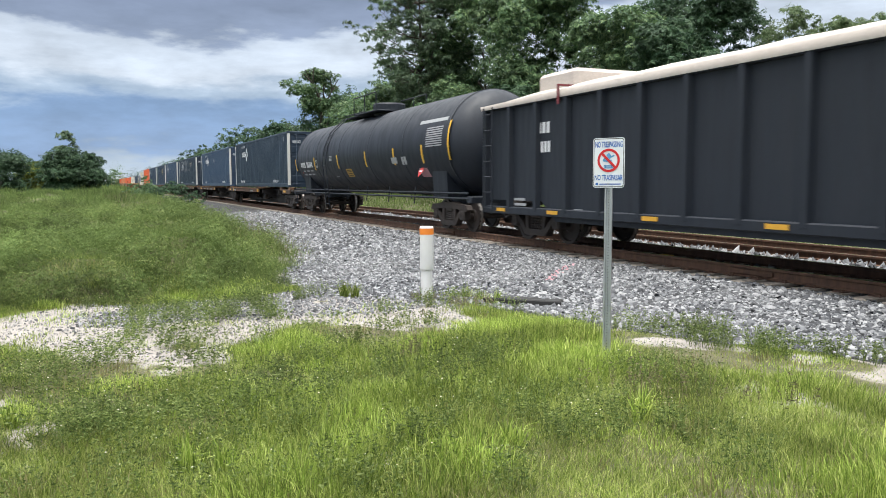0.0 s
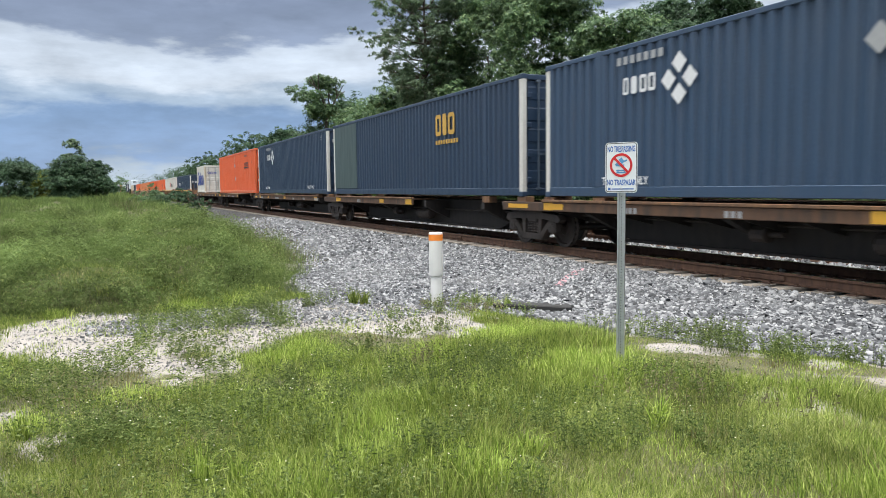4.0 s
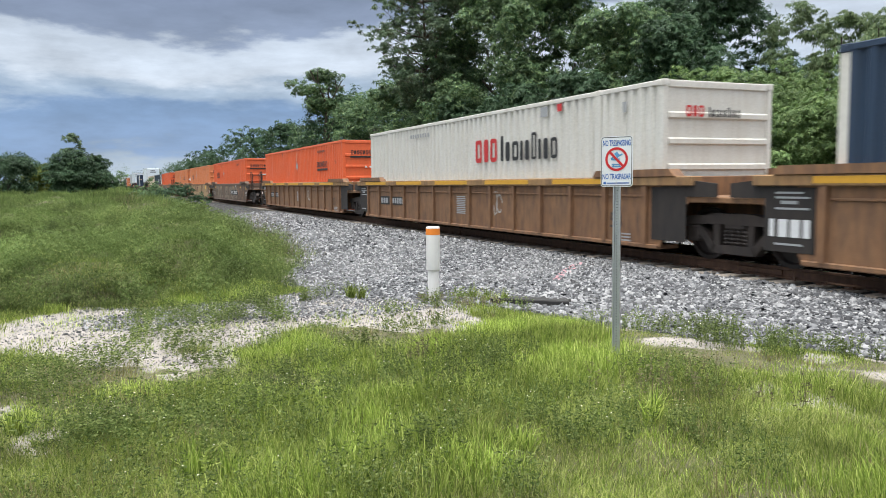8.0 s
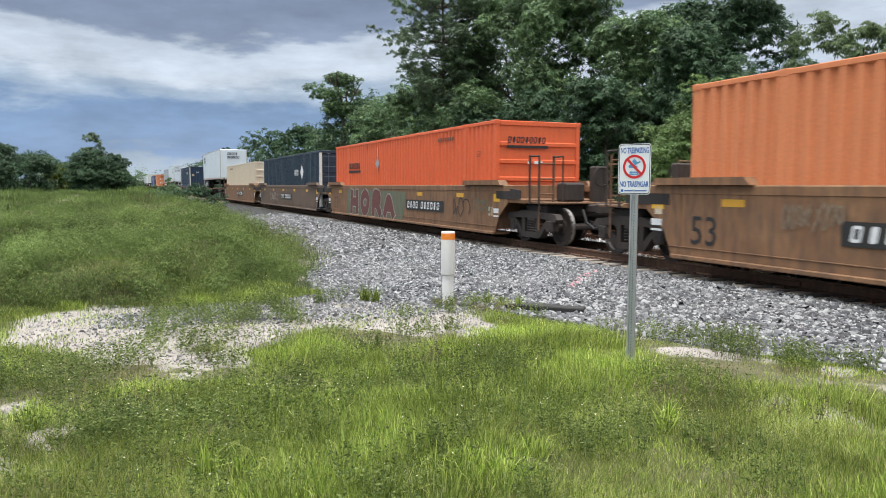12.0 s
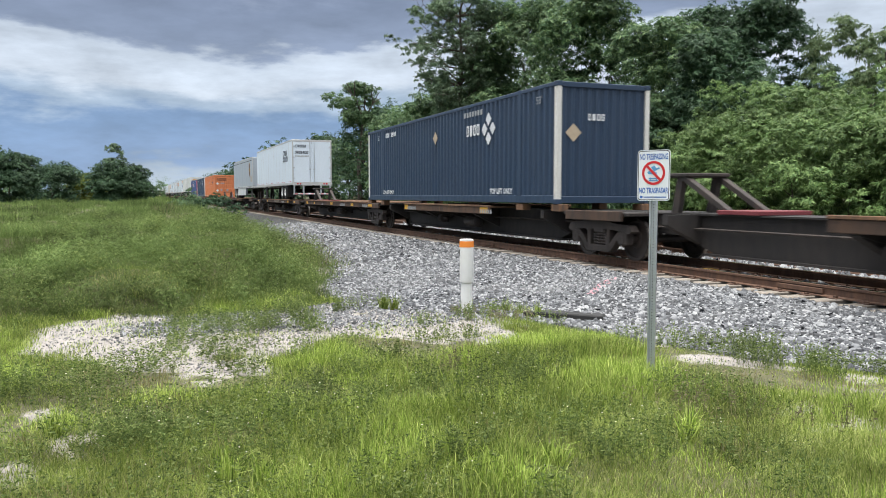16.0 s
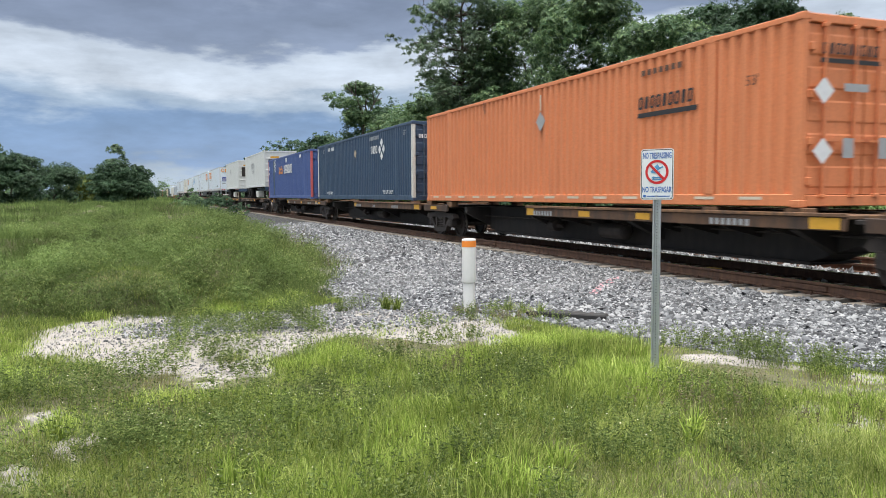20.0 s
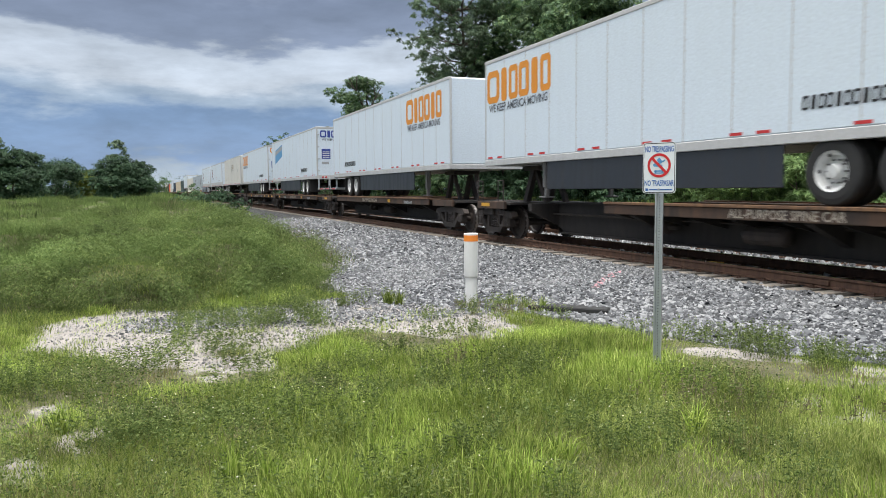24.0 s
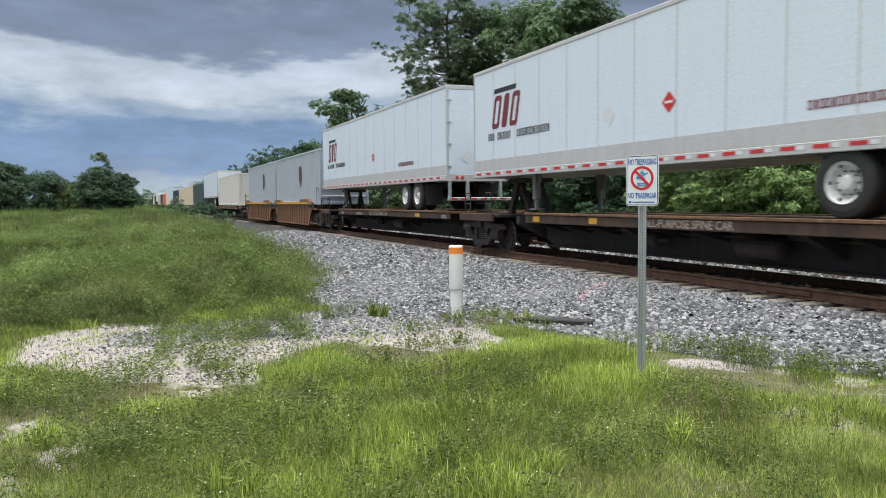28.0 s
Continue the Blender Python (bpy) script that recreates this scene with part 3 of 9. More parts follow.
def sandiness(x, y):
    """How bare and sandy the ground is, 0 to 1."""
    x, y = np.asarray(x, dtype=float), np.asarray(y, dtype=float)
    front = np.interp(y, [-1.4, 0.3, 1.1, 2.1, 3.0, 4.1, 5.0], [-9.4, -7.6, -7.5, -8.7, -8.2, -7.9, -8.4])
    back = np.interp(y, [-1.4, -0.4, 1.0, 2.2, 3.2, 4.4], [-10.6, -11.5, -11.3, -11.2, -11.6, -10.6])
    n = fbm(x, y, 1.5, 4, 11)
    inside = smooth01(-0.5, 0.35, front - x + (n - 0.5) * 1.2) * smooth01(-0.35, 0.3, x - back + (n - 0.5) * 0.8) * smooth01(-1.5, -1.0, y) * (1 - smooth01(4.2, 5.0, y))
    open_ = 1.10 - 0.26 * smooth01(-9.8, -8.0, x) + 0.14 * smooth01(1.8, 2.6, y) * (1 - smooth01(-9.6, -8.4, x)) - 0.10 * smooth01(-9.4, -8.2, x)
    s = inside * smooth01(0.60 - 0.42 * open_, 0.84 - 0.42 * open_, fbm(x, y, 2.3, 4, 12))
    rim = 0.62 * np.exp(-((y - toe(x) + 0.1) / 0.4) ** 2) * smooth01(0.3, 0.6, n)
    tip = np.exp(-(((x + 16.7) / 0.9) ** 2 + ((y - 3.45) / 0.75) ** 2))
    side = 0.68 * np.exp(-((y - toe(x) + 0.7) / 0.62) ** 2) * smooth01(-6.6, -6.2, x) * smooth01(0.35, 0.6, n)
    spots = 0
    for sx, sy, sr, sv in ((-4.19, 1.42, 0.18, 0.88), (-5.7, -0.43, 0.20, 0.88), (-5.15, -0.79, 0.22, 0.88), (-5.15, -0.39, 0.17, 0.88), (-6.48, -0.75, 0.16, 0.88), (-4.34, 0.78, 0.12, 0.7),
                           (-4.11, 4.76, 0.34, 0.88), (-3.9, 4.4, 0.18, 0.7), (-8.22, 3.57, 0.30, 0.9), (-7.3, 0.46, 0.22, 0.8), (-7.39, 0.98, 0.18, 0.75), (-7.9, 1.7, 0.2, 0.8), (-3.95, 0.2, 0.14, 0.7)):
        spots = np.maximum(spots, sv * np.exp(-(((x - sx) / (sr * 1.6)) ** 2 + ((y - sy) / sr) ** 2)) * smooth01(0.25, 0.6, fbm(x, y, 5.0, 3, 16)))
    return np.clip(np.maximum.reduce([s, rim, tip, side, spots]), 0, 1)


def grid_mesh(name, xs, ys, height, material, label, category, attrs=()):
    X, Y = np.meshgrid(xs, ys, indexing="ij")
    Z = height(X, Y)
    v = np.stack([X, Y, Z], -1).reshape(-1, 3)
    nx, ny = len(xs), len(ys)
    i = np.arange(nx * ny).reshape(nx, ny)
    f = np.stack([i[:-1, :-1], i[1:, :-1], i[1:, 1:], i[:-1, 1:]], -1).reshape(-1, 4)
    ob = stuff_mesh(name, v, f, material, label, category, "structure", True)
    for nm, fn in attrs:
        at = ob.data.attributes.new(nm, "FLOAT", "POINT")
        at.data.foreach_set("value", fn(X, Y).ravel().astype(np.float32))
    return ob


def steps(*runs):
    out = []
    for a, b, n in runs:
        out += list(np.linspace(a, b, n, endpoint=False))
    return np.array(out)


GX = np.append(steps((-2500, -600, 12), (-600, -120, 24), (-120, -30, 110), (-30, -14, 84), (-14, 1, 130), (1, 30, 12), (30, 600, 10)), 600.0)
GY = np.append(steps((-1500, -200, 8), (-200, -30, 20), (-30, -4, 30), (-4, 7, 96), (7, 40, 40), (40, 300, 24), (300, 1500, 8)), 1500.0)
ground = grid_mesh("ground", GX, GY, terrain, MAT["ground"], "uneven sandy soil under grass and weeds", "ground", [("sand", sandiness)])


def build_ballast():
    xs = np.append(steps((-1500, -200, 80), (-200, -60, 140), (-60, 3, 320)), 40.0)
    n = 44
    us = np.linspace(0, 1, n)
    T = toe(xs)[:, None] - 0.25
    Y = T + (18.7 - T) * us[None, :]
    X = np.repeat(xs[:, None], n, 1)
    Z = ballast_top(X, Y)
    v = np.stack([X, Y, Z], -1).reshape(-1, 3)
    i = np.arange(X.size).reshape(X.shape)
    f = np.stack([i[:-1, :-1], i[1:, :-1], i[1:, 1:], i[:-1, 1:]], -1).reshape(-1, 4)
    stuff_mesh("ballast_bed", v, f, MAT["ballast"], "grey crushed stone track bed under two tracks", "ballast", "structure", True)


build_ballast()


def scatter_stones(name, n, xr, yf, size, label, density=None, material="stone", seed=3, sunk=False):
    """Loose angular stones lying on the bed."""
    g = np.random.default_rng(seed)
    x = g.uniform(*xr, n)
    y = yf(x, g.random(n))
    if density is not None:
        keep = g.random(n) < density(x, y)
        x, y = x[keep], y[keep]
    n = len(x)
    z = np.where(y > toe(x) - 0.2, ballast_top(x, y), terrain(x, y))
    oct_v = np.array([(1, 0, 0), (-1, 0, 0), (0, 1, 0), (0, -1, 0), (0, 0, 1), (0, 0, -1)], dtype=float)
    oct_f = np.array([(0, 2, 4), (2, 1, 4), (1, 3, 4), (3, 0, 4), (2, 0, 5), (1, 2, 5), (3, 1, 5), (0, 3, 5)])[:4 if sunk else 8]
    s = size * g.lognormal(0, 0.28, (n, 1))
    sc = np.concatenate([s * g.uniform(0.8, 1.35, (n, 1)), s * g.uniform(0.6, 1.1, (n, 1)), s * g.uniform(0.5, 0.9, (n, 1))], 1)
    V = oct_v[None] * sc[:, None, :] + g.normal(0, 0.18, (n, 6, 3)) * s[:, None]
    if sunk:  # half buried: no underside
        V[:, :4, 2] -= 0.55 * s
        V[:, 4, 2] += 0.35 * s[:, 0]
        V[:, 4, :2] += g.normal(0, 0.35, (n, 2)) * s
    a, b = g.uniform(0, 6.28, n), g.normal(0, 0.6, n)
    ca, sa, cb, sb = np.cos(a), np.sin(a), np.cos(b), np.sin(b)
    vx, vy, vz = V[..., 0], V[..., 1], V[..., 2]
    vx, vz = vx * cb[:, None] + vz * sb[:, None], -vx * sb[:, None] + vz * cb[:, None]
    vx, vy = vx * ca[:, None] - vy * sa[:, None], vx * sa[:, None] + vy * ca[:, None]
    V = np.stack([vx + x[:, None], vy + y[:, None], vz + (z + s[:, 0] * g.uniform(0.0, 0.55, n))[:, None]], -1)
    F = oct_f[None] + (np.arange(n) * 6)[:, None, None]
    stuff_mesh(name, V.reshape(-1, 3), F.reshape(-1, 3), MAT[material], label, "gravel")


def chunky_stones(name, n, xr, yf, size, label, seed, density=None, material="stone", lift=0.0):
    """Angular blocks of crushed stone, half sunk in the bed: four sides and a smaller, tilted top each."""
    g = np.random.default_rng(seed)
    x = g.uniform(*xr, n)
    y = yf(x, g.random(n))
    if density is not None:
        keep = g.random(n) < density(x, y)
        x, y = x[keep], y[keep]
        n = len(x)
    s = size * g.lognormal(0, 0.28, (n, 1))
    ring = np.array([(-1, -1), (1, -1), (1, 1), (-1, 1)], dtype=float)
    low = np.concatenate([np.broadcast_to(ring, (n, 4, 2)), np.full((n, 4, 1), -0.5)], 2)
    top = np.concatenate([np.broadcast_to(ring * 0.66, (n, 4, 2)), np.full((n, 4, 1), 0.85)], 2)
    V = np.concatenate([low, top], 1) + g.normal(0, 0.2, (n, 8, 3))
    V = V * s[:, None] * np.stack([g.uniform(0.8, 1.3, n), g.uniform(0.65, 1.05, n), g.uniform(0.8, 1.25, n)], -1)[:, None]
    a, b = g.uniform(0, 6.283, n)[:, None], g.normal(0, 0.75, n)[:, None]
    vx, vy, vz = V[..., 0], V[..., 1], V[..., 2]
    vx, vz = vx * np.cos(b) + vz * np.sin(b), -vx * np.sin(b) + vz * np.cos(b)
    vx, vy = vx * np.cos(a) - vy * np.sin(a), vx * np.sin(a) + vy * np.cos(a)
    z = np.where(y > toe(x) - 0.2, ballast_top(x, y), terrain(x, y)) + s[:, 0] * g.uniform(-0.1, 0.75, n) + lift
    V = np.stack([vx + x[:, None], vy + y[:, None], vz + z[:, None]], -1)
    F = np.array([(4, 5, 6, 7), (0, 1, 5, 4), (1, 2, 6, 5), (2, 3, 7, 6), (3, 0, 4, 7)])[None] + (np.arange(n) * 8)[:, None, None]
    stuff_mesh(name, V.reshape(-1, 3), F.reshape(-1, 4), MAT[material], label, "gravel")


def rails_and_ties():
    """Two tracks: rails of true section, sleepers half sunk in the stones."""
    sec = [(-0.07, 0), (0.07, 0), (0.07, 0.012), (0.012, 0.03), (0.010, 0.125), (0.036, 0.135), (0.036, 0.168), (0.028, 0.176), (-0.028, 0.176), (-0.036, 0.168), (-0.036, 0.135), (-0.010, 0.125), (-0.012, 0.03), (-0.07, 0.012)]
    for ty, rz, nm in ((TRACK_Y, RAIL_Z, "main"), (TRACK2_Y, RAIL_Z - 0.06, "second")):
        tr = thing("railway_track", "rusty steel rails on pale sleepers sunk in grey stone" if nm == "main" else "second rusty railway track beside the first", "railway track", kind="structure")
        tr.location = (0, ty, rz)
        for s in (-1, 1):
            b = Bm().slab([(y + s * 0.7525, z - 0.176) for y, z in sec], 0, -1500, 40)
            r = part("rail", b, MAT["rail"], tr)
            part("rail_head", Bm().box(-1500, 40, s * 0.7525 - 0.027, s * 0.7525 + 0.027, -0.004, 0.0005), MAT["railhead"], r, "worn shiny running surface")
        tie = lambda: Bm().cbox(-0.125, 0.125, -1.30, 1.30, -0.36, -0.178, 0.015)
        x, k, rest = 4.0, 0, Bm()
        r = random.Random(5)
        while x > -240:
            if k < (190 if nm == "main" else 60):
                o = part("sleeper", tie, MAT["tie"], tr, key="sleeper")
                o.matrix_basis = pose(x, r.uniform(-0.03, 0.03), r.uniform(-0.012, 0.004), 0, 0, r.uniform(-1, 1))
                for s in (-1, 1):
                    c = part("tie_plate", lambda: Bm().box(-0.09, 0.09, -0.19, 0.19, -0.178, -0.166).box(-0.03, 0.03, 0.085, 0.12, -0.166, -0.14).box(-0.03, 0.03, -0.12, -0.085, -0.166, -0.14), MAT["rail"], o, key="tie_plate")
                    c.location = (0, s * 0.7525, 0)
            else:
                rest.box(x - 0.125, x + 0.125, -1.3, 1.3, -0.36, -0.18)
            x -= 0.52
            k += 1
        tagged(part("distant_sleepers", rest, MAT["tie"], tr), kind="stuff")
        # rail joint bars
        for x in (-9.2, -21.0):
            part("joint_bar", Bm().cbox(x - 0.45, x + 0.45, -0.7525 - 0.05, -0.7525 - 0.012, -0.14, -0.06, 0.008), MAT["rail"], tr)


rails_and_ties()


# ---- rolling stock; local space: x along the train, y from the track's middle, z from the rail top ----
def side_xf(x, z, y=-1.306):
    """Pose of a flat mark on the near side wall, its x to the right."""
    return pose(x, y, z, 90, 0, 0)


def end_xf(x, y, z):
    """Pose of a flat mark on the end wall that faces forward."""
    return pose(x, y, z, 90, 0, 90)


def blocks(parent, material, m, height, widths, gap=0.22, slant=0.0, name="letter_block", label="", tall=()):
    """A row of plain upright shapes in place of a wordmark."""
    x = 0.0
    for i, w in enumerate(widths):
        h = height * (1.0 if not tall or i in tall else 0.74)
        w = w * height
        c = min(w, h) * 0.16
        st = min(0.30 * w, 0.2 * h)
        outer = [(c, 0), (w - c, 0), (w, c), (w, h - c), (w - c, h), (c, h), (0, h - c), (0, c)]
        if w < 0.34 * height or i % 3 == 1:
            inner = None
        else:
            inner = [(c + st * 0.6, st), (w - c - st * 0.6, st), (w - st, c + st * 0.6), (w - st, h - c - st * 0.6), (w - c - st * 0.6, h - st), (c + st * 0.6, h - st), (st, h - c - st * 0.6), (st, c + st * 0.6)]

        def shape():
            b = Bm()
            if inner is None:
                k = 0.3 * w if w >= 0.34 * height else 0
                b.poly([(k * 0.5 + p * (w - k) / w + slant * q, q, 0) for p, q in outer])
            else:
                for j in range(8):
                    n = (j + 1) % 8
                    b.quad(*[(p + slant * q, q, 0) for p, q in (outer[j], outer[n], inner[n], inner[j])])
            return b
        o = part("letter_block", shape, material, parent, key=("block", round(w, 3), round(h, 3), slant, inner is None))
        o.matrix_basis = m @ pose(x, 0, 0)
        x += w + gap * height


def bars(parent, material, m, rows, name="marking"):
    """Plain bars for writing that cannot be read: rows of (x, y, width, height)."""
    b = Bm()
    for x, y, w, h in rows:
        b.poly([(x, y, 0), (x + w, y, 0), (x + w, y + h, 0), (x, y + h, 0)])
    o = tagged(part(name, b, material, parent), kind="stuff")
    o.matrix_basis = m
    return o


def diamond(parent, material, m, r, name="placard"):
    o = part(name, Bm().poly([(0, -r, 0), (r, 0, 0), (0, r, 0), (-r, 0, 0)]), material, parent)
    o.matrix_basis = m
    return o


def ribbon(parent, material, m, pts, w, name="graffiti", b=None):
    """A painted stroke through flat points."""
    own = b is None
    b = b or Bm()
    pts = [Vector((*p, 0)) for p in pts]
    left, right = [], []
    for i, p in enumerate(pts):
        d = (pts[min(i + 1, len(pts) - 1)] - pts[max(i - 1, 0)]).normalized()
        nrm = Vector((-d.y, d.x, 0)) * w * 0.5
        left.append(p + nrm)
        right.append(p - nrm)
    for i in range(len(pts) - 1):
        b.quad(tuple(right[i]), tuple(right[i + 1]), tuple(left[i + 1]), tuple(left[i]))
    if own:
        o = part(name, b, material, parent)
        o.matrix_basis = m
        return o
    return b


def scrawl(parent, material, m, length, height, n, w, seed, name="graffiti"):
    """Looping spray-paint strokes."""
    r = random.Random(seed)
    b = Bm()
    step = length / n
    for i in range(n):
        cx, rx, ry = (i + 0.5) * step, step * r.uniform(0.35, 0.6), height * r.uniform(0.32, 0.5)
        a0, a1 = r.uniform(0, 6.28), r.uniform(3.2, 6.6)
        cy = height * 0.5 + r.uniform(-0.1, 0.1) * height
        k = r.choice((1, 1, 2))
        ribbon(None, None, None, [(cx + rx * math.cos(a0 + a1 * t / 12) + r.gauss(0, 0.03) * height, cy + ry * math.sin(k * (a0 + a1 * t / 12)) + r.gauss(0, 0.04) * height) for t in range(13)], w * r.uniform(0.7, 1.2), b=b)
    for v in range(len(b.v)):
        x, y, z = b.v[v]
        b.v[v] = (x, y, 0.0003 * (v // 4 % 50))
    o = tagged(part(name, b, material, parent), kind="stuff")
    o.matrix_basis = m
    return o


STROKES = {
    "T": [[(0, 1), (1, 1)], [(0.5, 1), (0.5, 0)]], "L": [[(0.1, 1), (0.1, 0), (1, 0.02)]], "Y": [[(0, 1), (0.5, 0.45), (0.45, 0)], [(1, 1), (0.5, 0.45)]],
    "O": [[(0.5, 1), (0.1, 0.8), (0, 0.4), (0.3, 0), (0.75, 0.05), (1, 0.5), (0.85, 0.9), (0.5, 1)]],
    "R": [[(0.1, 0), (0.1, 1), (0.7, 0.98), (0.95, 0.75), (0.7, 0.5), (0.15, 0.48)], [(0.5, 0.5), (1, 0)]],
    "S": [[(0.95, 0.85), (0.5, 1), (0.1, 0.85), (0.15, 0.58), (0.7, 0.45), (0.95, 0.22), (0.6, 0), (0, 0.08)]],
    "A": [[(0, 0), (0.45, 1), (1, 0)], [(0.22, 0.35), (0.78, 0.35)]], "E": [[(0.95, 1), (0.1, 0.98), (0.1, 0.02), (1, 0)], [(0.1, 0.5), (0.75, 0.5)]],
    "H": [[(0.05, 0), (0.1, 1)], [(0.95, 0), (0.9, 1)], [(0.1, 0.5), (0.9, 0.5)]], "X": [[(0, 0), (1, 1)], [(0, 1), (1, 0)]], "I": [[(0.5, 0), (0.5, 1)]],
}


def smooth_stroke(pts):
    """Cuts the corners of a stroke twice."""
    for _ in range(2):
        q = [pts[0]]
        for a, b in zip(pts, pts[1:]):
            q += [(a[0] * 0.75 + b[0] * 0.25, a[1] * 0.75 + b[1] * 0.25), (a[0] * 0.25 + b[0] * 0.75, a[1] * 0.25 + b[1] * 0.75)]
        pts = q + [pts[-1]]
    return pts


def fat_letters(parent, word, x0, x1, z0, z1, fill, edge, y=-1.366, fat=0.30, rim=0.07, slant=0.06):
    """Spray-painted fat letters on the near side: every letter a filled shape over its darker rim."""
    n = len(word)
    step = (x1 - x0) / n
    for k, ch in enumerate(word):
        if ch == " ":
            continue
        w, h = step * (0.62 if ch != "I" else 0.3), (z1 - z0) - fat
        for layer, (mat, extra, dy) in enumerate(((edge, rim, 0.0), (fill, 0.0, -0.004))):
            b = Bm()
            for q, st in enumerate(STROKES[ch]):
                pts = smooth_stroke([(p * w + slant * v * h, v * h) for p, v in st])
                u = Vector((*pts[0], 0)) - Vector((*pts[1], 0))
                u = u.normalized() * (fat * 0.40 + extra * 0.5)
                v = Vector((*pts[-1], 0)) - Vector((*pts[-2], 0))
                v = v.normalized() * (fat * 0.40 + extra * 0.5)
                if st[0] != st[-1]:
                    pts = [(pts[0][0] + u.x, pts[0][1] + u.y)] + pts + [(pts[-1][0] + v.x, pts[-1][1] + v.y)]
                c = Bm()
                ribbon(None, None, None, pts, fat + extra, b=c)
                m = len(b.v)
                b.v += [(px, py, 0.0012 * q + 0.00003 * (i // 4)) for i, (px, py, _) in enumerate(c.v)]
                b.f += [tuple(m + i for i in f) for f in c.f]
            o = tagged(part("painted_letter" if layer else "letter_rim", b, MAT[mat], parent), kind="" if layer else "stuff")
            o.matrix_basis = side_xf(x0 + step * k + fat * 0.5, z0 + fat * 0.5, y + dy - 0.0004 * (k % 2))


def bogie(parent, x):
    """A two-axle freight bogie: side frames with openings, springs, bolster, wheelsets."""
    def side():
        b = Bm()
        y0, y1 = -0.09, 0.09
        # top and bottom chords, pedestals and columns leave the windows open
        b.slab([(-1.24, 0.62), (-1.15, 0.74), (-0.60, 0.77), (-0.40, 0.81), (0.40, 0.81), (0.60, 0.77), (1.15, 0.74), (1.24, 0.62), (1.15, 0.56), (0.58, 0.63), (-0.58, 0.63), (-1.15, 0.56)], 1, y0, y1)
        b.slab([(-0.48, 0.15), (0.48, 0.15), (0.44, 0.29), (-0.44, 0.29)], 1, y0, y1)
        for d in (-1, 1):
            b.slab([(d * 0.46, 0.15), (d * 0.70, 0.40), (d * 1.00, 0.58), (d * 0.80, 0.62), (d * 0.58, 0.46), (d * 0.40, 0.28)], 1, y0, y1)
            b.slab([(d * 0.30, 0.28), (d * 0.42, 0.28), (d * 0.44, 0.64), (d * 0.30, 0.64)], 1, y0 + 0.01, y1 - 0.01)
            b.cbox(min(d * 0.76, d * 1.06), max(d * 0.76, d * 1.06), y0 - 0.02, y1 + 0.02, 0.32, 0.60, 0.03)
        return b

    o = part("bogie", lambda: Bm().cbox(-0.22, 0.22, -1.14, 1.14, 0.545, 0.68, 0.03).cbox(-0.3, 0.3, -0.35, 0.35, 0.60, 0.72, 0.03), MAT["truck"], parent, "grimy cast steel bogie", key="bogie")
    o.location = (x, 0, 0)
    for sy in (-1, 1):
        f = part("side_frame", side, MAT["truck"], o, key="side_frame")
        f.location = (0, sy * 1.06, 0)

    def springs():
        b = Bm()
        for s in (-1,):
            for i in range(4):
                for k in range(4):
                    b.lathe((-0.2 + i * 0.133, s * 1.06, 0.30 + k * 0.062), 2, [(0, 0.048), (0.027, 0.064), (0.054, 0.048)], 7)
        return b
    tagged(part("spring_group", springs, MAT["wheel"], o, key="springs"), kind="stuff")
    def wheelset():
        b = Bm()
        b.rod((0, -1.12, 0), (0, 1.12, 0), 0.08, 12)
        for s in (-1, 1):
            prof = [(-0.055, 0.09), (-0.05, 0.16), (-0.02, 0.20), (-0.015, 0.36), (-0.06, 0.39), (-0.06, 0.455), (0.0, 0.445), (0.07, 0.44), (0.07, 0.39), (0.02, 0.36), (0.01, 0.2), (0.05, 0.14), (0.055, 0.09)]
            b.lathe((0, s * 0.7525, 0), 1, [(a * -s, r) for a, r in prof], 20)
            b.lathe((0, s * 1.06, 0), 1, [(-0.12, 0.05), (-0.12, 0.11), (0.12, 0.11), (0.13, 0.09), (0.13, 0.0)], 14)
        return b

    for d in (-0.89, 0.89):
        w = part("wheelset", wheelset, MAT["wheel"], o, key="wheelset", smooth=False)
        w.location = (d, 0, 0.44)
        for sy in (-1, 1):
            q = part("tread", lambda: Bm().lathe((0, 0, 0), 1, [(-0.045, 0.4465), (0.045, 0.4465)], 32), MAT["tread"], o, "polished wheel tread", key="tread")
            q.location = (d, sy * 0.7525, 0.44)
    return o


TRAIN = []          # (thing, place along the train)


def corrugated(L, z0, z1, depth=0.052, pitch=0.278, y=-1.288):
    """A trapezoid-ribbed wall along x on the near side."""
    b = Bm()
    n = max(1, int(round(L / pitch)))
    p = L / n
    for s in (1,):
        prof = []
        for i in range(n):
            x = i * p
            prof += [(x, y), (x + 0.34 * p, y), (x + 0.50 * p, y + depth), (x + 0.84 * p, y + depth)]
        prof.append((L, y))
        k = len(b.v)
        for x, yy in prof:
            b.v += [(x, s * yy, z0), (x, s * yy, z1)]
        for i in range(len(prof) - 1):
            b.f.append((k + 2 * i, k + 2 * i + 2, k + 2 * i + 3, k + 2 * i + 1))
    return b


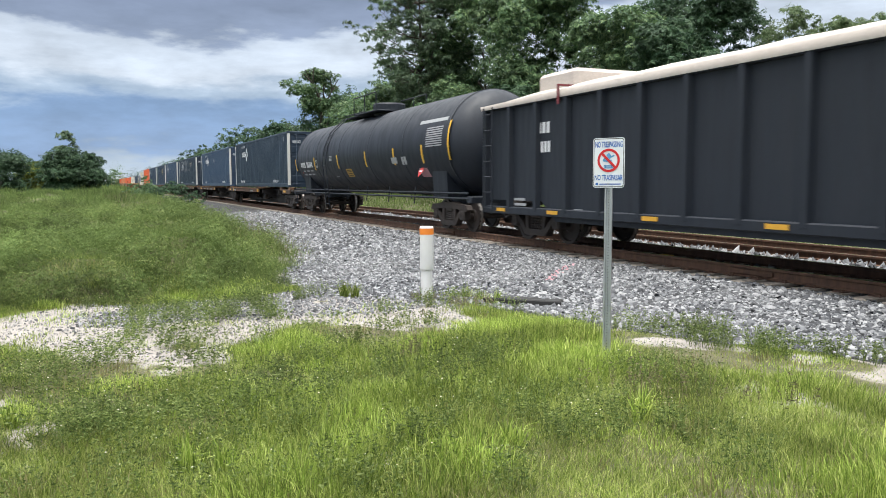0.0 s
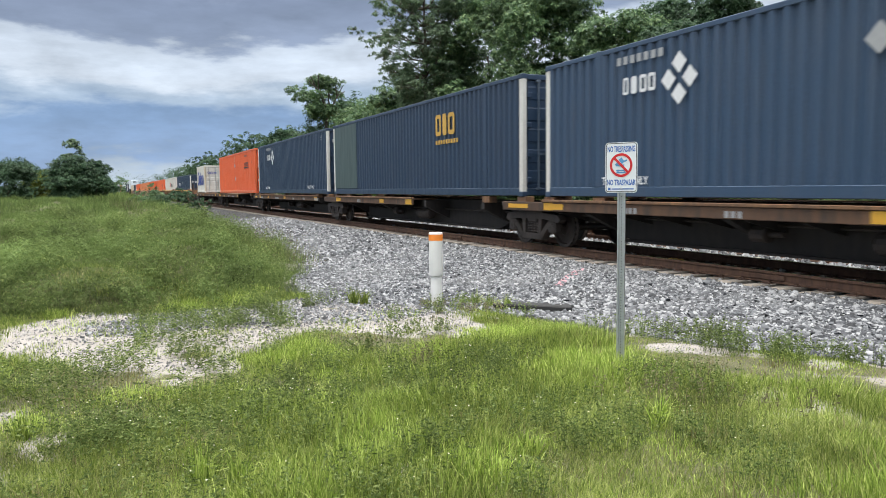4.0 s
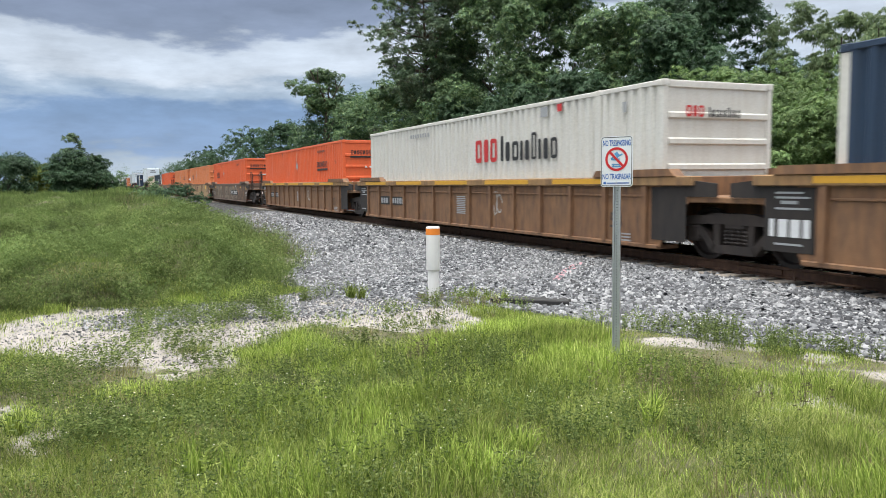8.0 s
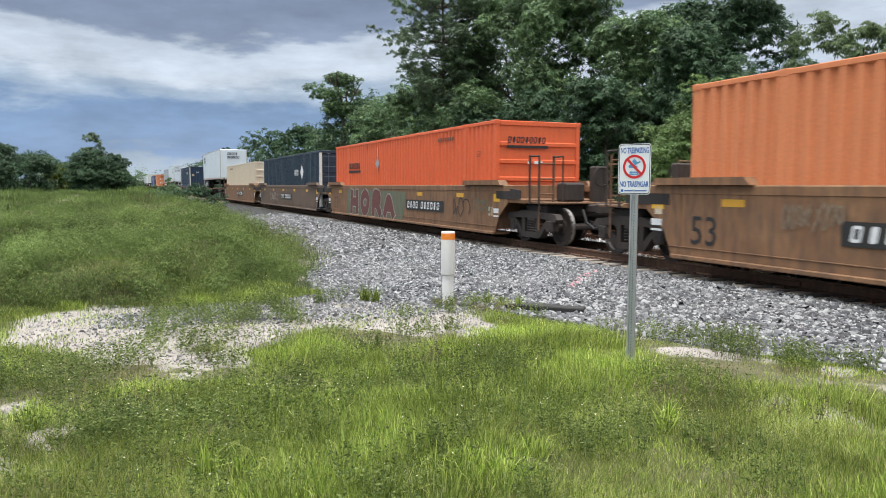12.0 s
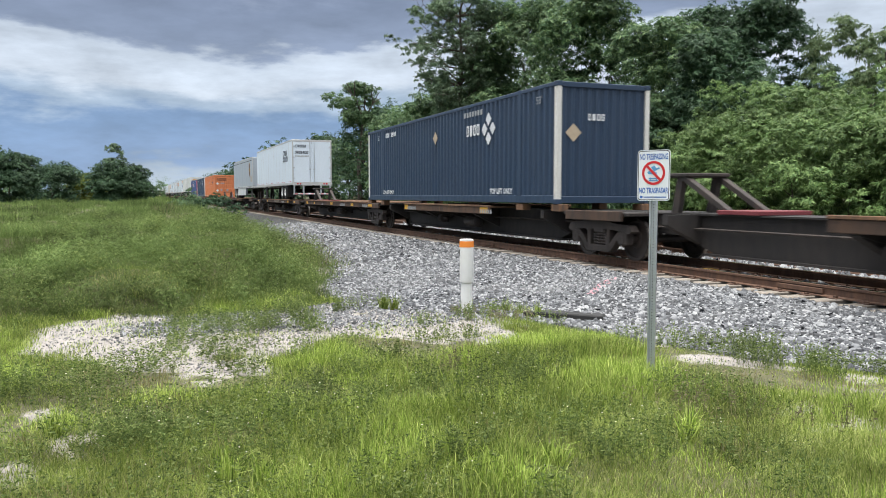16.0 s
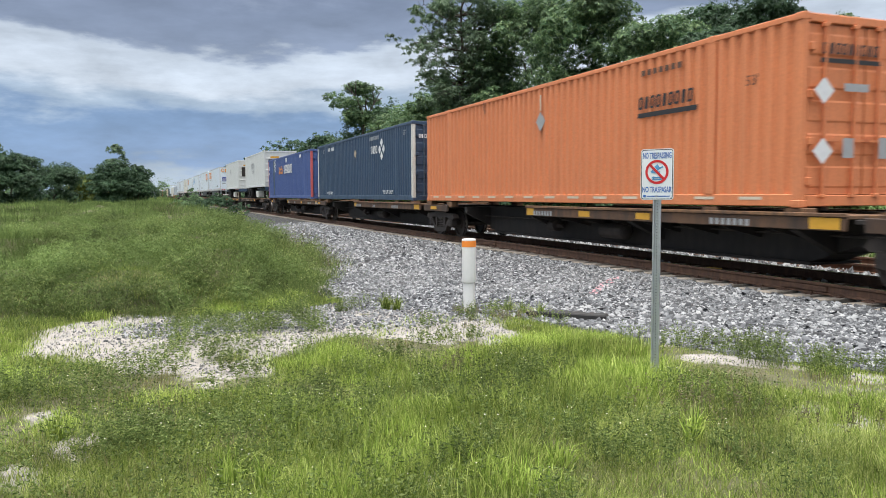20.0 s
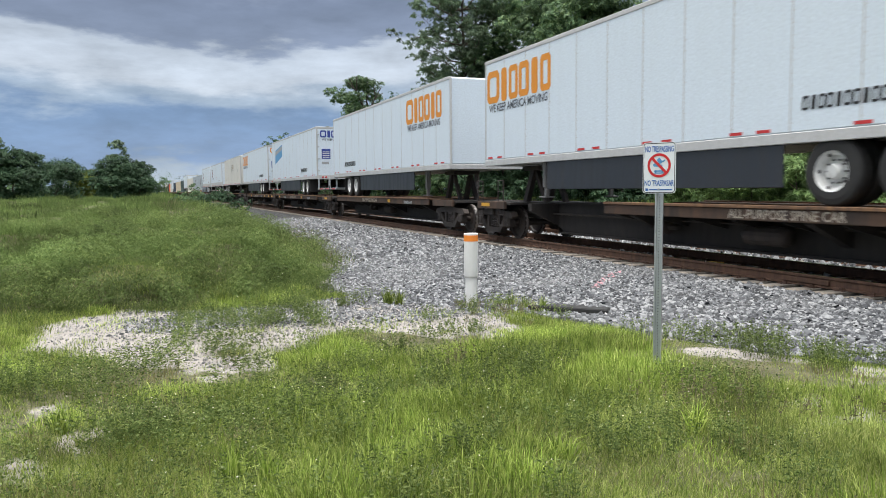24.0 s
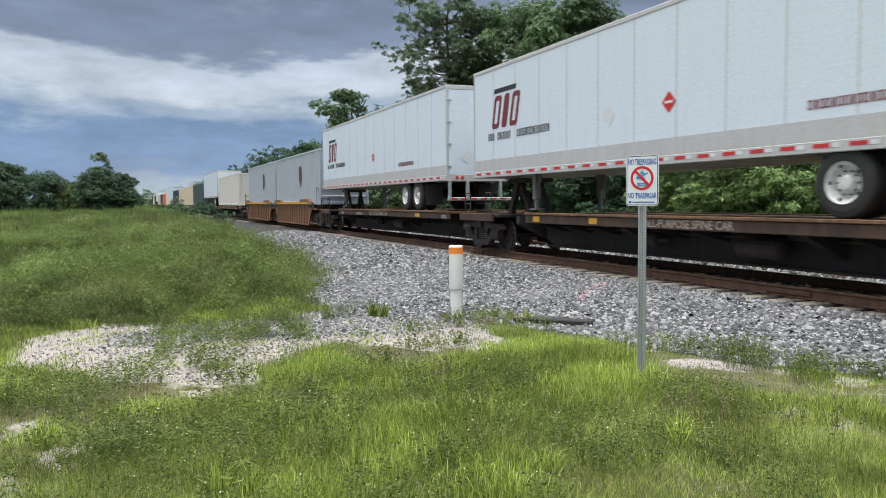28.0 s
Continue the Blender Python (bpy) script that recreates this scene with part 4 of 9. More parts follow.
def container(s, z, colour, label, L=16.15, H=2.90, doors=True, posts=None, rib="v", end_colour=None, post_colour=None, group="containers on the train"):
    """A corrugated steel container whose rear end is at s; doors on the end that faces forward, or a ribbed end wall."""
    c = thing("shipping_container", label, "container", group)
    W = 1.295
    mat = MAT[colour]
    key = (colour, L, H)
    for sy in (1, -1):
        o = part("side_wall", lambda: _shift(corrugated(L - 0.3, 0.20, H - 0.09), 0.15), mat, c, key=("walls",) + key)
        o.scale = (1, sy, 1)
    fm = MAT[post_colour] if post_colour else mat

    for sy in (-1, 1):
        for z0, z1, nm in ((H - 0.10, H - 0.005, "top_rail"), (0.02, 0.21, "bottom_rail")):
            o = part(nm, lambda: Bm().cbox(0.1, L - 0.1, -0.045, 0.045, z0, z1, 0.012), mat, c, key=(nm, L, H))
            o.location = (0, sy * (W - 0.045), 0)
    part("floor", lambda: Bm().box(0.1, L - 0.1, -W + 0.1, W - 0.1, 0.05, 0.17), MAT["sill"], c, key=("floor", L))

    def roof():
        pts, n = [], int(L / 0.5)
        for i in range(n):
            x, w = 0.1 + (L - 0.2) * i / n, (L - 0.2) / n
            pts += [(x, H - 0.012), (x + 0.45 * w, H - 0.012), (x + 0.55 * w, H - 0.028), (x + 0.95 * w, H - 0.028)]
        pts += [(L - 0.1, H - 0.012), (L - 0.1, H - 0.05), (0.1, H - 0.05)]
        return Bm().slab(pts, 1, -W + 0.07, W - 0.07)
    part("roof", roof, mat, c, key=("roof",) + key)
    xs = [0.0, L - 0.16]
    for x in xs:
        for sy in (-1, 1):
            y0, y1 = sorted((sy * (W + 0.004), sy * (W - 0.12)))
            o = part("corner_post", lambda: Bm().cbox(0, 0.16, -0.062, 0.062, 0.11, H - 0.11, 0.012), fm, c, key=("post", H))
            o.location = (x, (y0 + y1) / 2, 0)
            for zz in (0, H - 0.118):
                q = part("corner_casting", lambda: Bm().cbox(-0.01, 0.17, -0.075, 0.075, 0, 0.118, 0.012).cbox(0.04, 0.12, -0.08, -0.07, 0.03, 0.09, 0.003), mat, c, key=("casting", colour))
                q.location = (x, (y0 + y1) / 2, zz)
    if posts is None:
        posts = (1.98, L - 1.98) if L > 15 else ()
    for x in posts:
        for sy in (-1, 1):
            o = part("lift_post", lambda: Bm().cbox(-0.11, 0.11, -0.053, 0.053, 0.2, H - 0.1, 0.02).box(-0.15, -0.12, -0.049, 0.03, 0.2, H - 0.1).cbox(-0.09, 0.09, -0.055, 0.055, H - 0.12, H + 0.004, 0.01), mat, c, key=("lift", H))
            o.location = (x, sy * (W - 0.046), 0)
    em = MAT[end_colour] if end_colour else mat
    # forward end
    if doors:
        for sy in (-1, 1):
            def leaf():
                pts = [(-0.05, 0.20), (0.0, 0.20)]
                for z0 in np.linspace(0.30, H - 0.62, 5):
                    pts += [(0.0, z0), (0.012, z0 + 0.03), (0.012, z0 + 0.30), (0.0, z0 + 0.33)]
                pts += [(0.0, H - 0.16), (-0.05, H - 0.16)]
                return Bm().slab([(p, q) for p, q in pts], 1, 0.02, 1.14)
            d = part("door", leaf, em, c, key=("door", H))
            d.location = (L - 0.045, 0, 0)
            if sy < 0:
                d.scale = (1, -1, 1)
            for yy in (0.25, 0.86):
                q = part("lock_rod", lambda: Bm().rod((0.055, 0, 0.16), (0.055, 0, H - 0.12), 0.026, 8).cbox(0.0, 0.08, -0.06, 0.06, 0.15, 0.21, 0.01).cbox(0.0, 0.08, -0.06, 0.06, H - 0.2, H - 0.14, 0.01).box(0.04, 0.075, -0.28, 0.02, 1.0, 1.04), MAT["galv"] if colour in ("white", "cream") else MAT["rod_blue"] if colour in ("navy", "dark_blue", "charcoal") else em, d, key=("rod", H))
                q.location = (0.0, yy, 0)
            for zz in (0.4, 1.0, 1.7, H - 0.5):
                q = part("hinge", lambda: Bm().cbox(-0.02, 0.05, -0.05, 0.05, -0.06, 0.06, 0.01), em, d, key="hinge")
                q.location = (0.02, 1.12, zz)
    else:
        def wall():
            if rib == "v":
                pts, n = [(-0.08, -1.17)], 10
                for i in range(n):
                    y = -1.15 + 2.3 * i / n
                    pts += [(0.0, y), (0.0, y + 0.09), (-0.035, y + 0.12), (-0.035, y + 0.2)]
                return Bm().slab(pts + [(0.0, 1.15), (-0.08, 1.17)], 2, 0.2, H - 0.12)
            pts = [(-0.06, 0.2), (0.0, 0.2)]
            for z0 in np.linspace(0.35, H - 0.7, 5):
                pts += [(0.0, z0), (0.04, z0 + 0.03), (0.04, z0 + 0.11), (0.0, z0 + 0.14)]
            return Bm().slab(pts + [(0.0, H - 0.12), (-0.06, H - 0.12)], 1, -1.17, 1.17)
        o = part("end_wall", wall, em, c, key=("endwall", rib, H))
        o.location = (L - 0.03, 0, 0)
    part("rear_wall", lambda: Bm().cbox(0.02, 0.07, -1.17, 1.17, 0.1, H - 0.1, 0.01), mat, c, key=("rear",) + key)
    for x in (L - 0.1, 0.0):
        for z0, z1 in ((0.02, 0.19), (H - 0.14, H - 0.01)):
            o = part("end_beam", lambda: Bm().cbox(0, 0.1, -1.16, 1.16, z0, z1, 0.012), mat, c, key=("endbeam", z0, z1))
            o.location = (x, 0, 0)
    TRAIN.append((c, s, z))
    return c


def _shift(b, dx):
    b.v = [(x + dx, y, z) for x, y, z in b.v]
    return b


def trailer(s, colour, label, L=16.15, rear="right", skirt=False, z0=2.02, z1=4.95, axle=None, seams=True, tape=True, lift=True, grey_end=None):
    """A road trailer carried piggyback: smooth box, rails, running gear, landing legs. rear: the end with the doors."""
    t = thing("semi_trailer", label, "trailer", "trailers on the train")
    W = 1.295
    mat = MAT[colour]
    mirror = rear == "left"

    def X(x):
        return L - x if mirror else x

    def span(a, b):
        return sorted((X(a), X(b)))
    part("box", lambda: Bm().cbox(0.03, L - 0.03, -W, W, z0 + 0.14, z1, 0.05), mat, t, key=("tbox", colour, L, z0, z1))

    for sy in (-1, 1):
        for za, zb, nm in ((z0, z0 + 0.17, "bottom_rail"), (z1 - 0.09, z1 + 0.01, "top_rail")):
            o = part(nm, lambda: Bm().cbox(0.0, L, -0.031, 0.031, za, zb, 0.012), MAT["alu"], t, key=("t" + nm, L, z0, z1))
            o.location = (0, sy * (W - 0.019), 0)

    def floor():
        pts = [(0.2, z0 + 0.13)]
        for i in range(30):
            x = 0.3 + (L - 0.6) * i / 29
            pts += [(x, z0 + 0.13), (x, z0 + 0.02), (x + 0.08, z0 + 0.02), (x + 0.08, z0 + 0.13)]
        return Bm().slab(pts + [(L - 0.2, z0 + 0.13), (L - 0.2, z0 + 0.15), (0.2, z0 + 0.15)], 1, -W + 0.1, W - 0.1)
    part("floor_frame", floor, MAT["alu"], t, key=("tfloor", L, z0))
    if seams:
        def ribs():
            b = Bm()
            n = int(L / 1.22)
            for i in range(1, n):
                x = L * i / n
                b.box(x - 0.012, x + 0.012, -W - 0.004, -W + 0.01, z0 + 0.17, z1 - 0.09)
                for k in range(14):
                    z = z0 + 0.3 + (z1 - z0 - 0.5) * k / 13
                    b.box(x + 0.03, x + 0.045, -W - 0.004, -W, z, z + 0.02)
            return b
        part("panel_seams", ribs, MAT["alu"], t, key=("seams", L, z0, z1))
    if tape:
        red, white = Bm(), Bm()
        n = int(L / 0.62)
        for i in range(n):
            x = 0.2 + (L - 0.4) * i / n
            if tape == "sparse":
                if i % 4 < 2:
                    red.quad((x, -W - 0.006, z0 + 0.20), (x + 0.3, -W - 0.006, z0 + 0.20), (x + 0.3, -W - 0.006, z0 + 0.25), (x, -W - 0.006, z0 + 0.25))
                continue
            red.quad((x, -W - 0.0165, z0 + 0.07), (x + 0.3, -W - 0.0165, z0 + 0.07), (x + 0.3, -W - 0.0165, z0 + 0.13), (x, -W - 0.0165, z0 + 0.13))
            white.quad((x + 0.3, -W - 0.0165, z0 + 0.07), (x + 0.45, -W - 0.0165, z0 + 0.07), (x + 0.45, -W - 0.0165, z0 + 0.13), (x + 0.3, -W - 0.0165, z0 + 0.13))
        tagged(part("side_tape", red, MAT["slate_mark" if tape == "dark" else "red_mark"], t, "dark marker dashes" if tape == "dark" else "red reflective tape"), kind="stuff")
        if white.f:
            tagged(part("white_tape", white, MAT["white_mark"], t), kind="stuff")
    # running gear near the rear
    ax = axle or L - 3.6
    for k, d in enumerate((-0.62, 0.62)):
        for sy in (-1, 1):
            x = X(ax + d)

            def tyre():
                b = Bm()
                for off in (0.0, 0.34):
                    b.lathe((0, off, 0), 1, [(0.0, 0.30), (0.0, 0.40), (0.02, 0.48), (0.06, 0.505), (0.22, 0.505), (0.26, 0.48), (0.28, 0.40), (0.28, 0.30)], 28)
                return b
            w = part("wheel", tyre, MAT["tyre"], t, key="tyre")
            w.matrix_basis = pose(x, sy * 1.26, z0 - 0.43, 0, 0, 0 if sy < 0 else 180)
            part("rim", lambda: Bm().lathe((0, 0, 0), 1, [(0.005, 0.305), (0.03, 0.29), (0.05, 0.25), (0.13, 0.22), (0.13, 0.13), (0.05, 0.11), (0.02, 0.09), (0.02, 0.0)], 24), MAT["rim"], w, "white steel rim", key="rim")
            tagged(part("lug_nuts", lambda: _studs(), MAT["sill"], w, key="lugs"), kind="stuff")
        a = part("axle", lambda: Bm().rod((0, -1.0, 0), (0, 1.0, 0), 0.065, 10), MAT["sill"], t, key="axle")
        a.location = (X(ax + d), 0, z0 - 0.43)
    x0, x1 = span(ax - 1.6, ax + 1.6)
    part("slider_frame", Bm().cbox(x0, x1, -0.55, -0.42, z0 - 0.22, z0, 0.02).cbox(x0, x1, 0.42, 0.55, z0 - 0.22, z0, 0.02).cbox(X(ax) - 0.25, X(ax) + 0.25, -0.6, 0.6, z0 - 0.5, z0 - 0.2, 0.04), MAT["sill"], t)
    for d in (-1.32, 1.45):
        x0, x1 = span(ax + d, ax + d + 0.02)
        for sy in (-1, 1):
            part("mud_flap", Bm().box(x0, x1, sy * 0.95 - 0.3, sy * 0.95 + 0.3, z0 - 0.75, z0 - 0.05), MAT["tyre"], t) if d > 0 else None
    # landing legs
    for sy in (-0.95, 0.95):
        x = X(3.0)
        part("landing_leg", Bm().cbox(x - 0.08, x + 0.08, sy - 0.08, sy + 0.08, z0 - 0.62, z0 + 0.02, 0.015).cbox(x - 0.05, x + 0.05, sy - 0.05, sy + 0.05, z0 - 0.85, z0 - 0.6, 0.01).cbox(x - 0.17, x + 0.17, sy - 0.13, sy + 0.13, z0 - 0.88, z0 - 0.84, 0.01).slab([(x - 0.07, z0 - 0.42), (x + 0.07, z0 - 0.42), (x + 0.26, z0), (x - 0.26, z0)], 1, sy - 0.02, sy + 0.02), MAT["leg_steel"], t)
    if skirt:
        x0, x1 = span(3.6, ax - 1.5)
        part("side_skirt", Bm().cbox(x0, x1, -W + 0.02, -W + 0.05, z0 - 0.66, z0, 0.008), MAT["dark_skirt"], t, "dark panel under the box")
    # end with the doors
    xe = X(L)
    s_ = -1 if mirror else 1

    def E(a, b):
        return sorted((xe + s_ * a, xe + s_ * b))
    x0, x1 = E(-0.06, 0.01)
    part("rear_frame", Bm().cbox(x0, x1, -W, -W + 0.08, z0, z1 + 0.01, 0.01).cbox(x0, x1, W - 0.08, W, z0, z1 + 0.01, 0.01).cbox(x0, x1, -W, W, z1 - 0.12, z1 + 0.012, 0.01).cbox(x0, x1, -W, W, z0 - 0.02, z0 + 0.2, 0.01), MAT["alu"], t)
    x0, x1 = E(-0.04, 0.004)
    for sy in (-1, 1):
        y0, y1 = sorted((sy * 0.012, sy * (W - 0.085)))
        d = part("door", Bm().cbox(x0, x1, y0, y1, z0 + 0.2, z1 - 0.125, 0.01), mat, t)
        xr = E(0.03, 0.03)[0]
        for yy in (0.14, ):
            part("lock_rod", Bm().rod((xr, sy * yy, z0 + 0.1), (xr, sy * yy, z1 - 0.05), 0.017, 8).box(*E(0.005, 0.05), sy * yy - 0.06, sy * yy + 0.06, z0 + 1.0, z0 + 1.06), MAT["galv"], d)
        for k in range(4):
            z = z0 + 0.45 + k * (z1 - z0 - 0.9) / 3
            part("hinge", Bm().cbox(*E(0.0, 0.035), sy * (W - 0.09) - 0.08, sy * (W - 0.09) + 0.08, z - 0.03, z + 0.03, 0.008), MAT["galv"], d)
    x0, x1 = E(-0.1, 0.02)
    bumper = part("bumper_guard", Bm().cbox(x0, x1, -W + 0.05, W - 0.05, z0 - 0.62, z0 - 0.52, 0.015).cbox(x0, x1, -0.62, -0.52, z0 - 0.55, z0, 0.015).cbox(x0, x1, 0.52, 0.62, z0 - 0.55, z0, 0.015).cbox(x0, x1, -W + 0.08, -W + 0.16, z0 - 0.55, z0, 0.01).cbox(x0, x1, W - 0.16, W - 0.08, z0 - 0.55, z0, 0.01), MAT["galv"], t)
    bt = Bm()
    for k in range(7):
        y = -1.15 + k * 0.34
        xx = E(0.024, 0.024)[0]
        bt.quad((xx, y, z0 - 0.595), (xx, y + 0.2, z0 - 0.595), (xx, y + 0.2, z0 - 0.545), (xx, y, z0 - 0.545))
    part("bumper_tape", bt, MAT["red_mark"], bumper)
    for sy in (-1, 1):
        for k in range(2):
            y = sy * (0.95 - 0.18 * k)
            part("tail_light", Bm().lathe((E(0.01, 0.01)[0], y, z0 + 0.09), 0, [(0, 0.055), (s_ * 0.02, 0.05), (s_ * 0.025, 0.0)], 12), MAT["red_mark"], t)
    # nose
    xn = X(0.0)
    n0, n1 = sorted((xn, xn + s_ * 0.035)) if not mirror else sorted((xn - 0.035, xn))
    part("nose_frame", Bm().cbox(xn - 0.02, xn + 0.03, -W, -W + 0.07, z0, z1 + 0.005, 0.01).cbox(xn - 0.02, xn + 0.03, W - 0.07, W, z0, z1 + 0.005, 0.01).cbox(xn - 0.02, xn + 0.03, -W, W, z0, z0 + 0.15, 0.01), MAT["alu"], t)
    TRAIN.append((t, s, 0.0))
    return t


def _studs():
    b = Bm()
    for i in range(10):
        a = 2 * math.pi * i / 10
        b.rod((0.17 * math.cos(a), 0.12, 0.17 * math.sin(a)), (0.17 * math.cos(a), 0.09, 0.17 * math.sin(a)), 0.016, 6)
    for i in range(5):
        a = 2 * math.pi * (i + 0.5) / 5
        b.rod((0.245 * math.cos(a), 0.046, 0.245 * math.sin(a)), (0.245 * math.cos(a), 0.04, 0.245 * math.sin(a)), 0.03, 8)
    return b


def spine_car(xr, xf, deck=(0.0, 0.0), label="", stand="rear", first=False, load=None, hitch=None, ramp=False):
    """One articulated unit of a spine car between bogies at xr (rear) and xf (front); deck: where the side deck plates run."""
    c = thing("spine_car", label or "rust-brown articulated spine car on grimy bogies", "railway wagon", "spine cars of the train")
    L = xf - xr

    def sill():
        b = Bm()
        side = [(0.35, 0.62), (0.35, 0.98), (L - 0.35, 0.98), (L - 0.35, 0.62), (L - 2.0, 0.56), (L - 2.9, 0.24), (2.9, 0.24), (2.0, 0.56)]
        b.slab(side, 1, -0.42, 0.42)
        b.slab([(2.7, 0.26), (L - 2.7, 0.26), (L - 2.7, 0.22), (2.7, 0.22)], 1, -0.55, 0.55)
        b.slab([(0.5, 0.98), (L - 0.5, 0.98), (L - 0.5, 1.01), (0.5, 1.01)], 1, -0.55, 0.55)
        return b
    part("centre_sill", sill, MAT["sill"], c, "dark grimy box beam", key=("sill", round(L, 1)))
    n = 4
    for i in range(n):
        x = 2.4 + (L - 4.8) * i / (n - 1)
        part("crossbearer", Bm().slab([(-1.22, 0.80), (-1.22, 0.99), (1.22, 0.99), (1.22, 0.80), (0.42, 0.42), (-0.42, 0.42)], 0, x - 0.09, x + 0.09), MAT["sill"], c)
    for d0, d1 in [deck] if not isinstance(deck[0], tuple) else deck:
        if d1 > d0:
            for sy in (-1, 1):
                y0, y1 = sorted((sy * 1.33, sy * 1.27))
                o = part("deck_side", Bm().cbox(d0, d1, y0, y1, 0.83, 1.03, 0.012), MAT["deck_brown" if load else "deck_grime"], c)
                part("deck_flange", Bm().cbox(d0, d1, y0 - 0.03 if sy < 0 else y0, y1 if sy < 0 else y1 + 0.03, 1.03, 1.085, 0.008), MAT["deck"], o, "rust-orange worn edge")
                part("deck_plate", Bm().cbox(d0, d1, min(sy * 1.27, sy * 0.42), max(sy * 1.27, sy * 0.42), 1.00, 1.055, 0.008), MAT["deck"], o)
                words = hitch is not None and sy < 0 and d1 - d0 > 9.5
                w0 = d0 + (d1 - d0) * 0.36
                if words:
                    lettering("ALL-PURPOSE SPINE CAR", 0.21, MAT["worn_mark"], o, side_xf(w0, 0.865, -1.334), "deck_lettering", "LEFT", 1.0, 0.004)
                if load and sy < 0:
                    for xa, xb in ((d0 + 0.06, d0 + 0.42), (d1 - 0.62, d1 - 0.08)):
                        part("yellow_block", Bm().box(xa, xb, y0 - 0.005, y0, 0.85, 1.02), MAT["yellow"], o, "worn yellow paint block")
                r = random.Random(int(d0 * 7 + xr))
                for q in range(max(2, int((d1 - d0) / 1.9))):
                    x = d0 + 0.4 + (d1 - d0 - 1.0) * q / max(1, int((d1 - d0) / 1.9) - 1)
                    if words and w0 - 1.3 < x < w0 + 3.4:
                        continue
                    if r.random() < 0.4:
                        part("reflector", Bm().box(x, x + r.choice((0.3, 0.45)), y0 - 0.004, y0, 0.87, 1.0), MAT["yellow"], o) if sy < 0 else None
                    elif sy < 0 and r.random() < 0.7:
                        bars(o, MAT["grey_mark"], side_xf(x, 0.85, -1.336), [(0.14 * k, 0, 0.085, 0.11) for k in range(r.choice((3, 6, 7)))])
                if sy < 0:
                    for q in range(int((d1 - d0) / 1.1)):
                        x = d0 + 0.5 + q * 1.1
                        part("bracket", Bm().slab([(-1.27, 0.8), (-0.42, 0.6), (-0.42, 0.98), (-1.27, 0.98)], 0, x - 0.02, x + 0.02), MAT["sill"], o)
    # end platforms over the bogies
    for x0, x1 in ((-0.9 if True else 0, 1.3), (L - 1.3, L + (0.9 if first else 0.2))):
        part("end_platform", Bm().cbox(x0, x1, -1.25, -0.4, 0.93, 1.0, 0.01).cbox(x0, x1, 0.4, 1.25, 0.93, 1.0, 0.01).cbox(x0, x1, -0.5, 0.5, 0.72, 0.99, 0.02), MAT["sill"], c)
        part("platform_edge", Bm().cbox(x0 + 0.2, x1 - 0.2, -1.33, -1.25, 0.82, 1.03, 0.012), MAT["deck_grime"], c)
        if random.Random(int(xr * 3 + x0)).random() < 0.35:
            part("edge_reflector", Bm().box(x0 + 0.5, x0 + 1.05, -1.334, -1.33, 0.88, 0.98), MAT["yellow"], c)
    if load:
        for x in (load[0] + 0.1, load[0] + 1.98, load[1] - 1.98, load[1] - 0.1):
            for sy in (-1, 1):
                part("container_pedestal", Bm().cbox(x - 0.2, x + 0.2, sy * 1.16 - 0.12, sy * 1.16 + 0.12, 0.98, 1.148, 0.012), MAT["deck"], c)
    # brake gear under the sill
    part("air_reservoir", Bm().lathe((L * 0.55, -0.72, 0.55), 0, [(-0.5, 0.0), (-0.48, 0.12), (-0.42, 0.17), (0.42, 0.17), (0.48, 0.12), (0.5, 0.0)], 14), MAT["truck"], c)
    part("brake_cylinder", Bm().lathe((L * 0.40, -0.72, 0.58), 0, [(-0.2, 0.0), (-0.2, 0.14), (0.1, 0.14), (0.12, 0.05), (0.4, 0.04), (0.4, 0.0)], 12), MAT["truck"], c)
    part("brake_pipe", Bm().rod((0.6, -0.58, 0.72), (L - 0.6, -0.58, 0.72), 0.025, 6), MAT["truck"], c)
    if hitch is not None:
        x = hitch
        h = part("trailer_hitch", Bm().slab([(x - 0.55, 1.0), (x - 0.35, 1.0), (x + 0.12, 1.9), (x - 0.08, 1.9)], 1, -0.42, -0.28).slab([(x - 0.55, 1.0), (x - 0.35, 1.0), (x + 0.12, 1.9), (x - 0.08, 1.9)], 1, 0.28, 0.42).slab([(x + 0.55, 1.0), (x + 0.72, 1.0), (x + 0.12, 1.88), (x - 0.02, 1.88)], 1, -0.36, -0.24).slab([(x + 0.55, 1.0), (x + 0.72, 1.0), (x + 0.12, 1.88), (x - 0.02, 1.88)], 1, 0.24, 0.36).cbox(x - 0.45, x + 0.5, -0.48, 0.48, 1.88, 2.0, 0.03), MAT["truck"], c, "upright trailer hitch stand")
    if ramp:
        x = 3.4
        for sy in (-0.43, 0.43):
            part("hitch_strut", Bm().slab([(x, 1.02), (x - 0.2, 1.02), (x - 1.55, 1.72), (x - 1.4, 1.76)], 1, sy - 0.07, sy + 0.07), MAT["truck"], c)
            part("hitch_leg", Bm().slab([(x - 1.75, 1.0), (x - 1.55, 1.0), (x - 1.42, 1.74), (x - 1.58, 1.74)], 1, sy - 0.06, sy + 0.06), MAT["truck"], c)
        part("hitch_plate", Bm().cbox(x - 1.95, x - 1.25, -0.55, 0.55, 1.72, 1.80, 0.02), MAT["truck"], c)
        part("folded_step", Bm().cbox(x - 0.3, x + 0.75, -0.6, 0.6, 1.01, 1.09, 0.01), MAT["maroon_mark"], c, "dark red hinged plate")
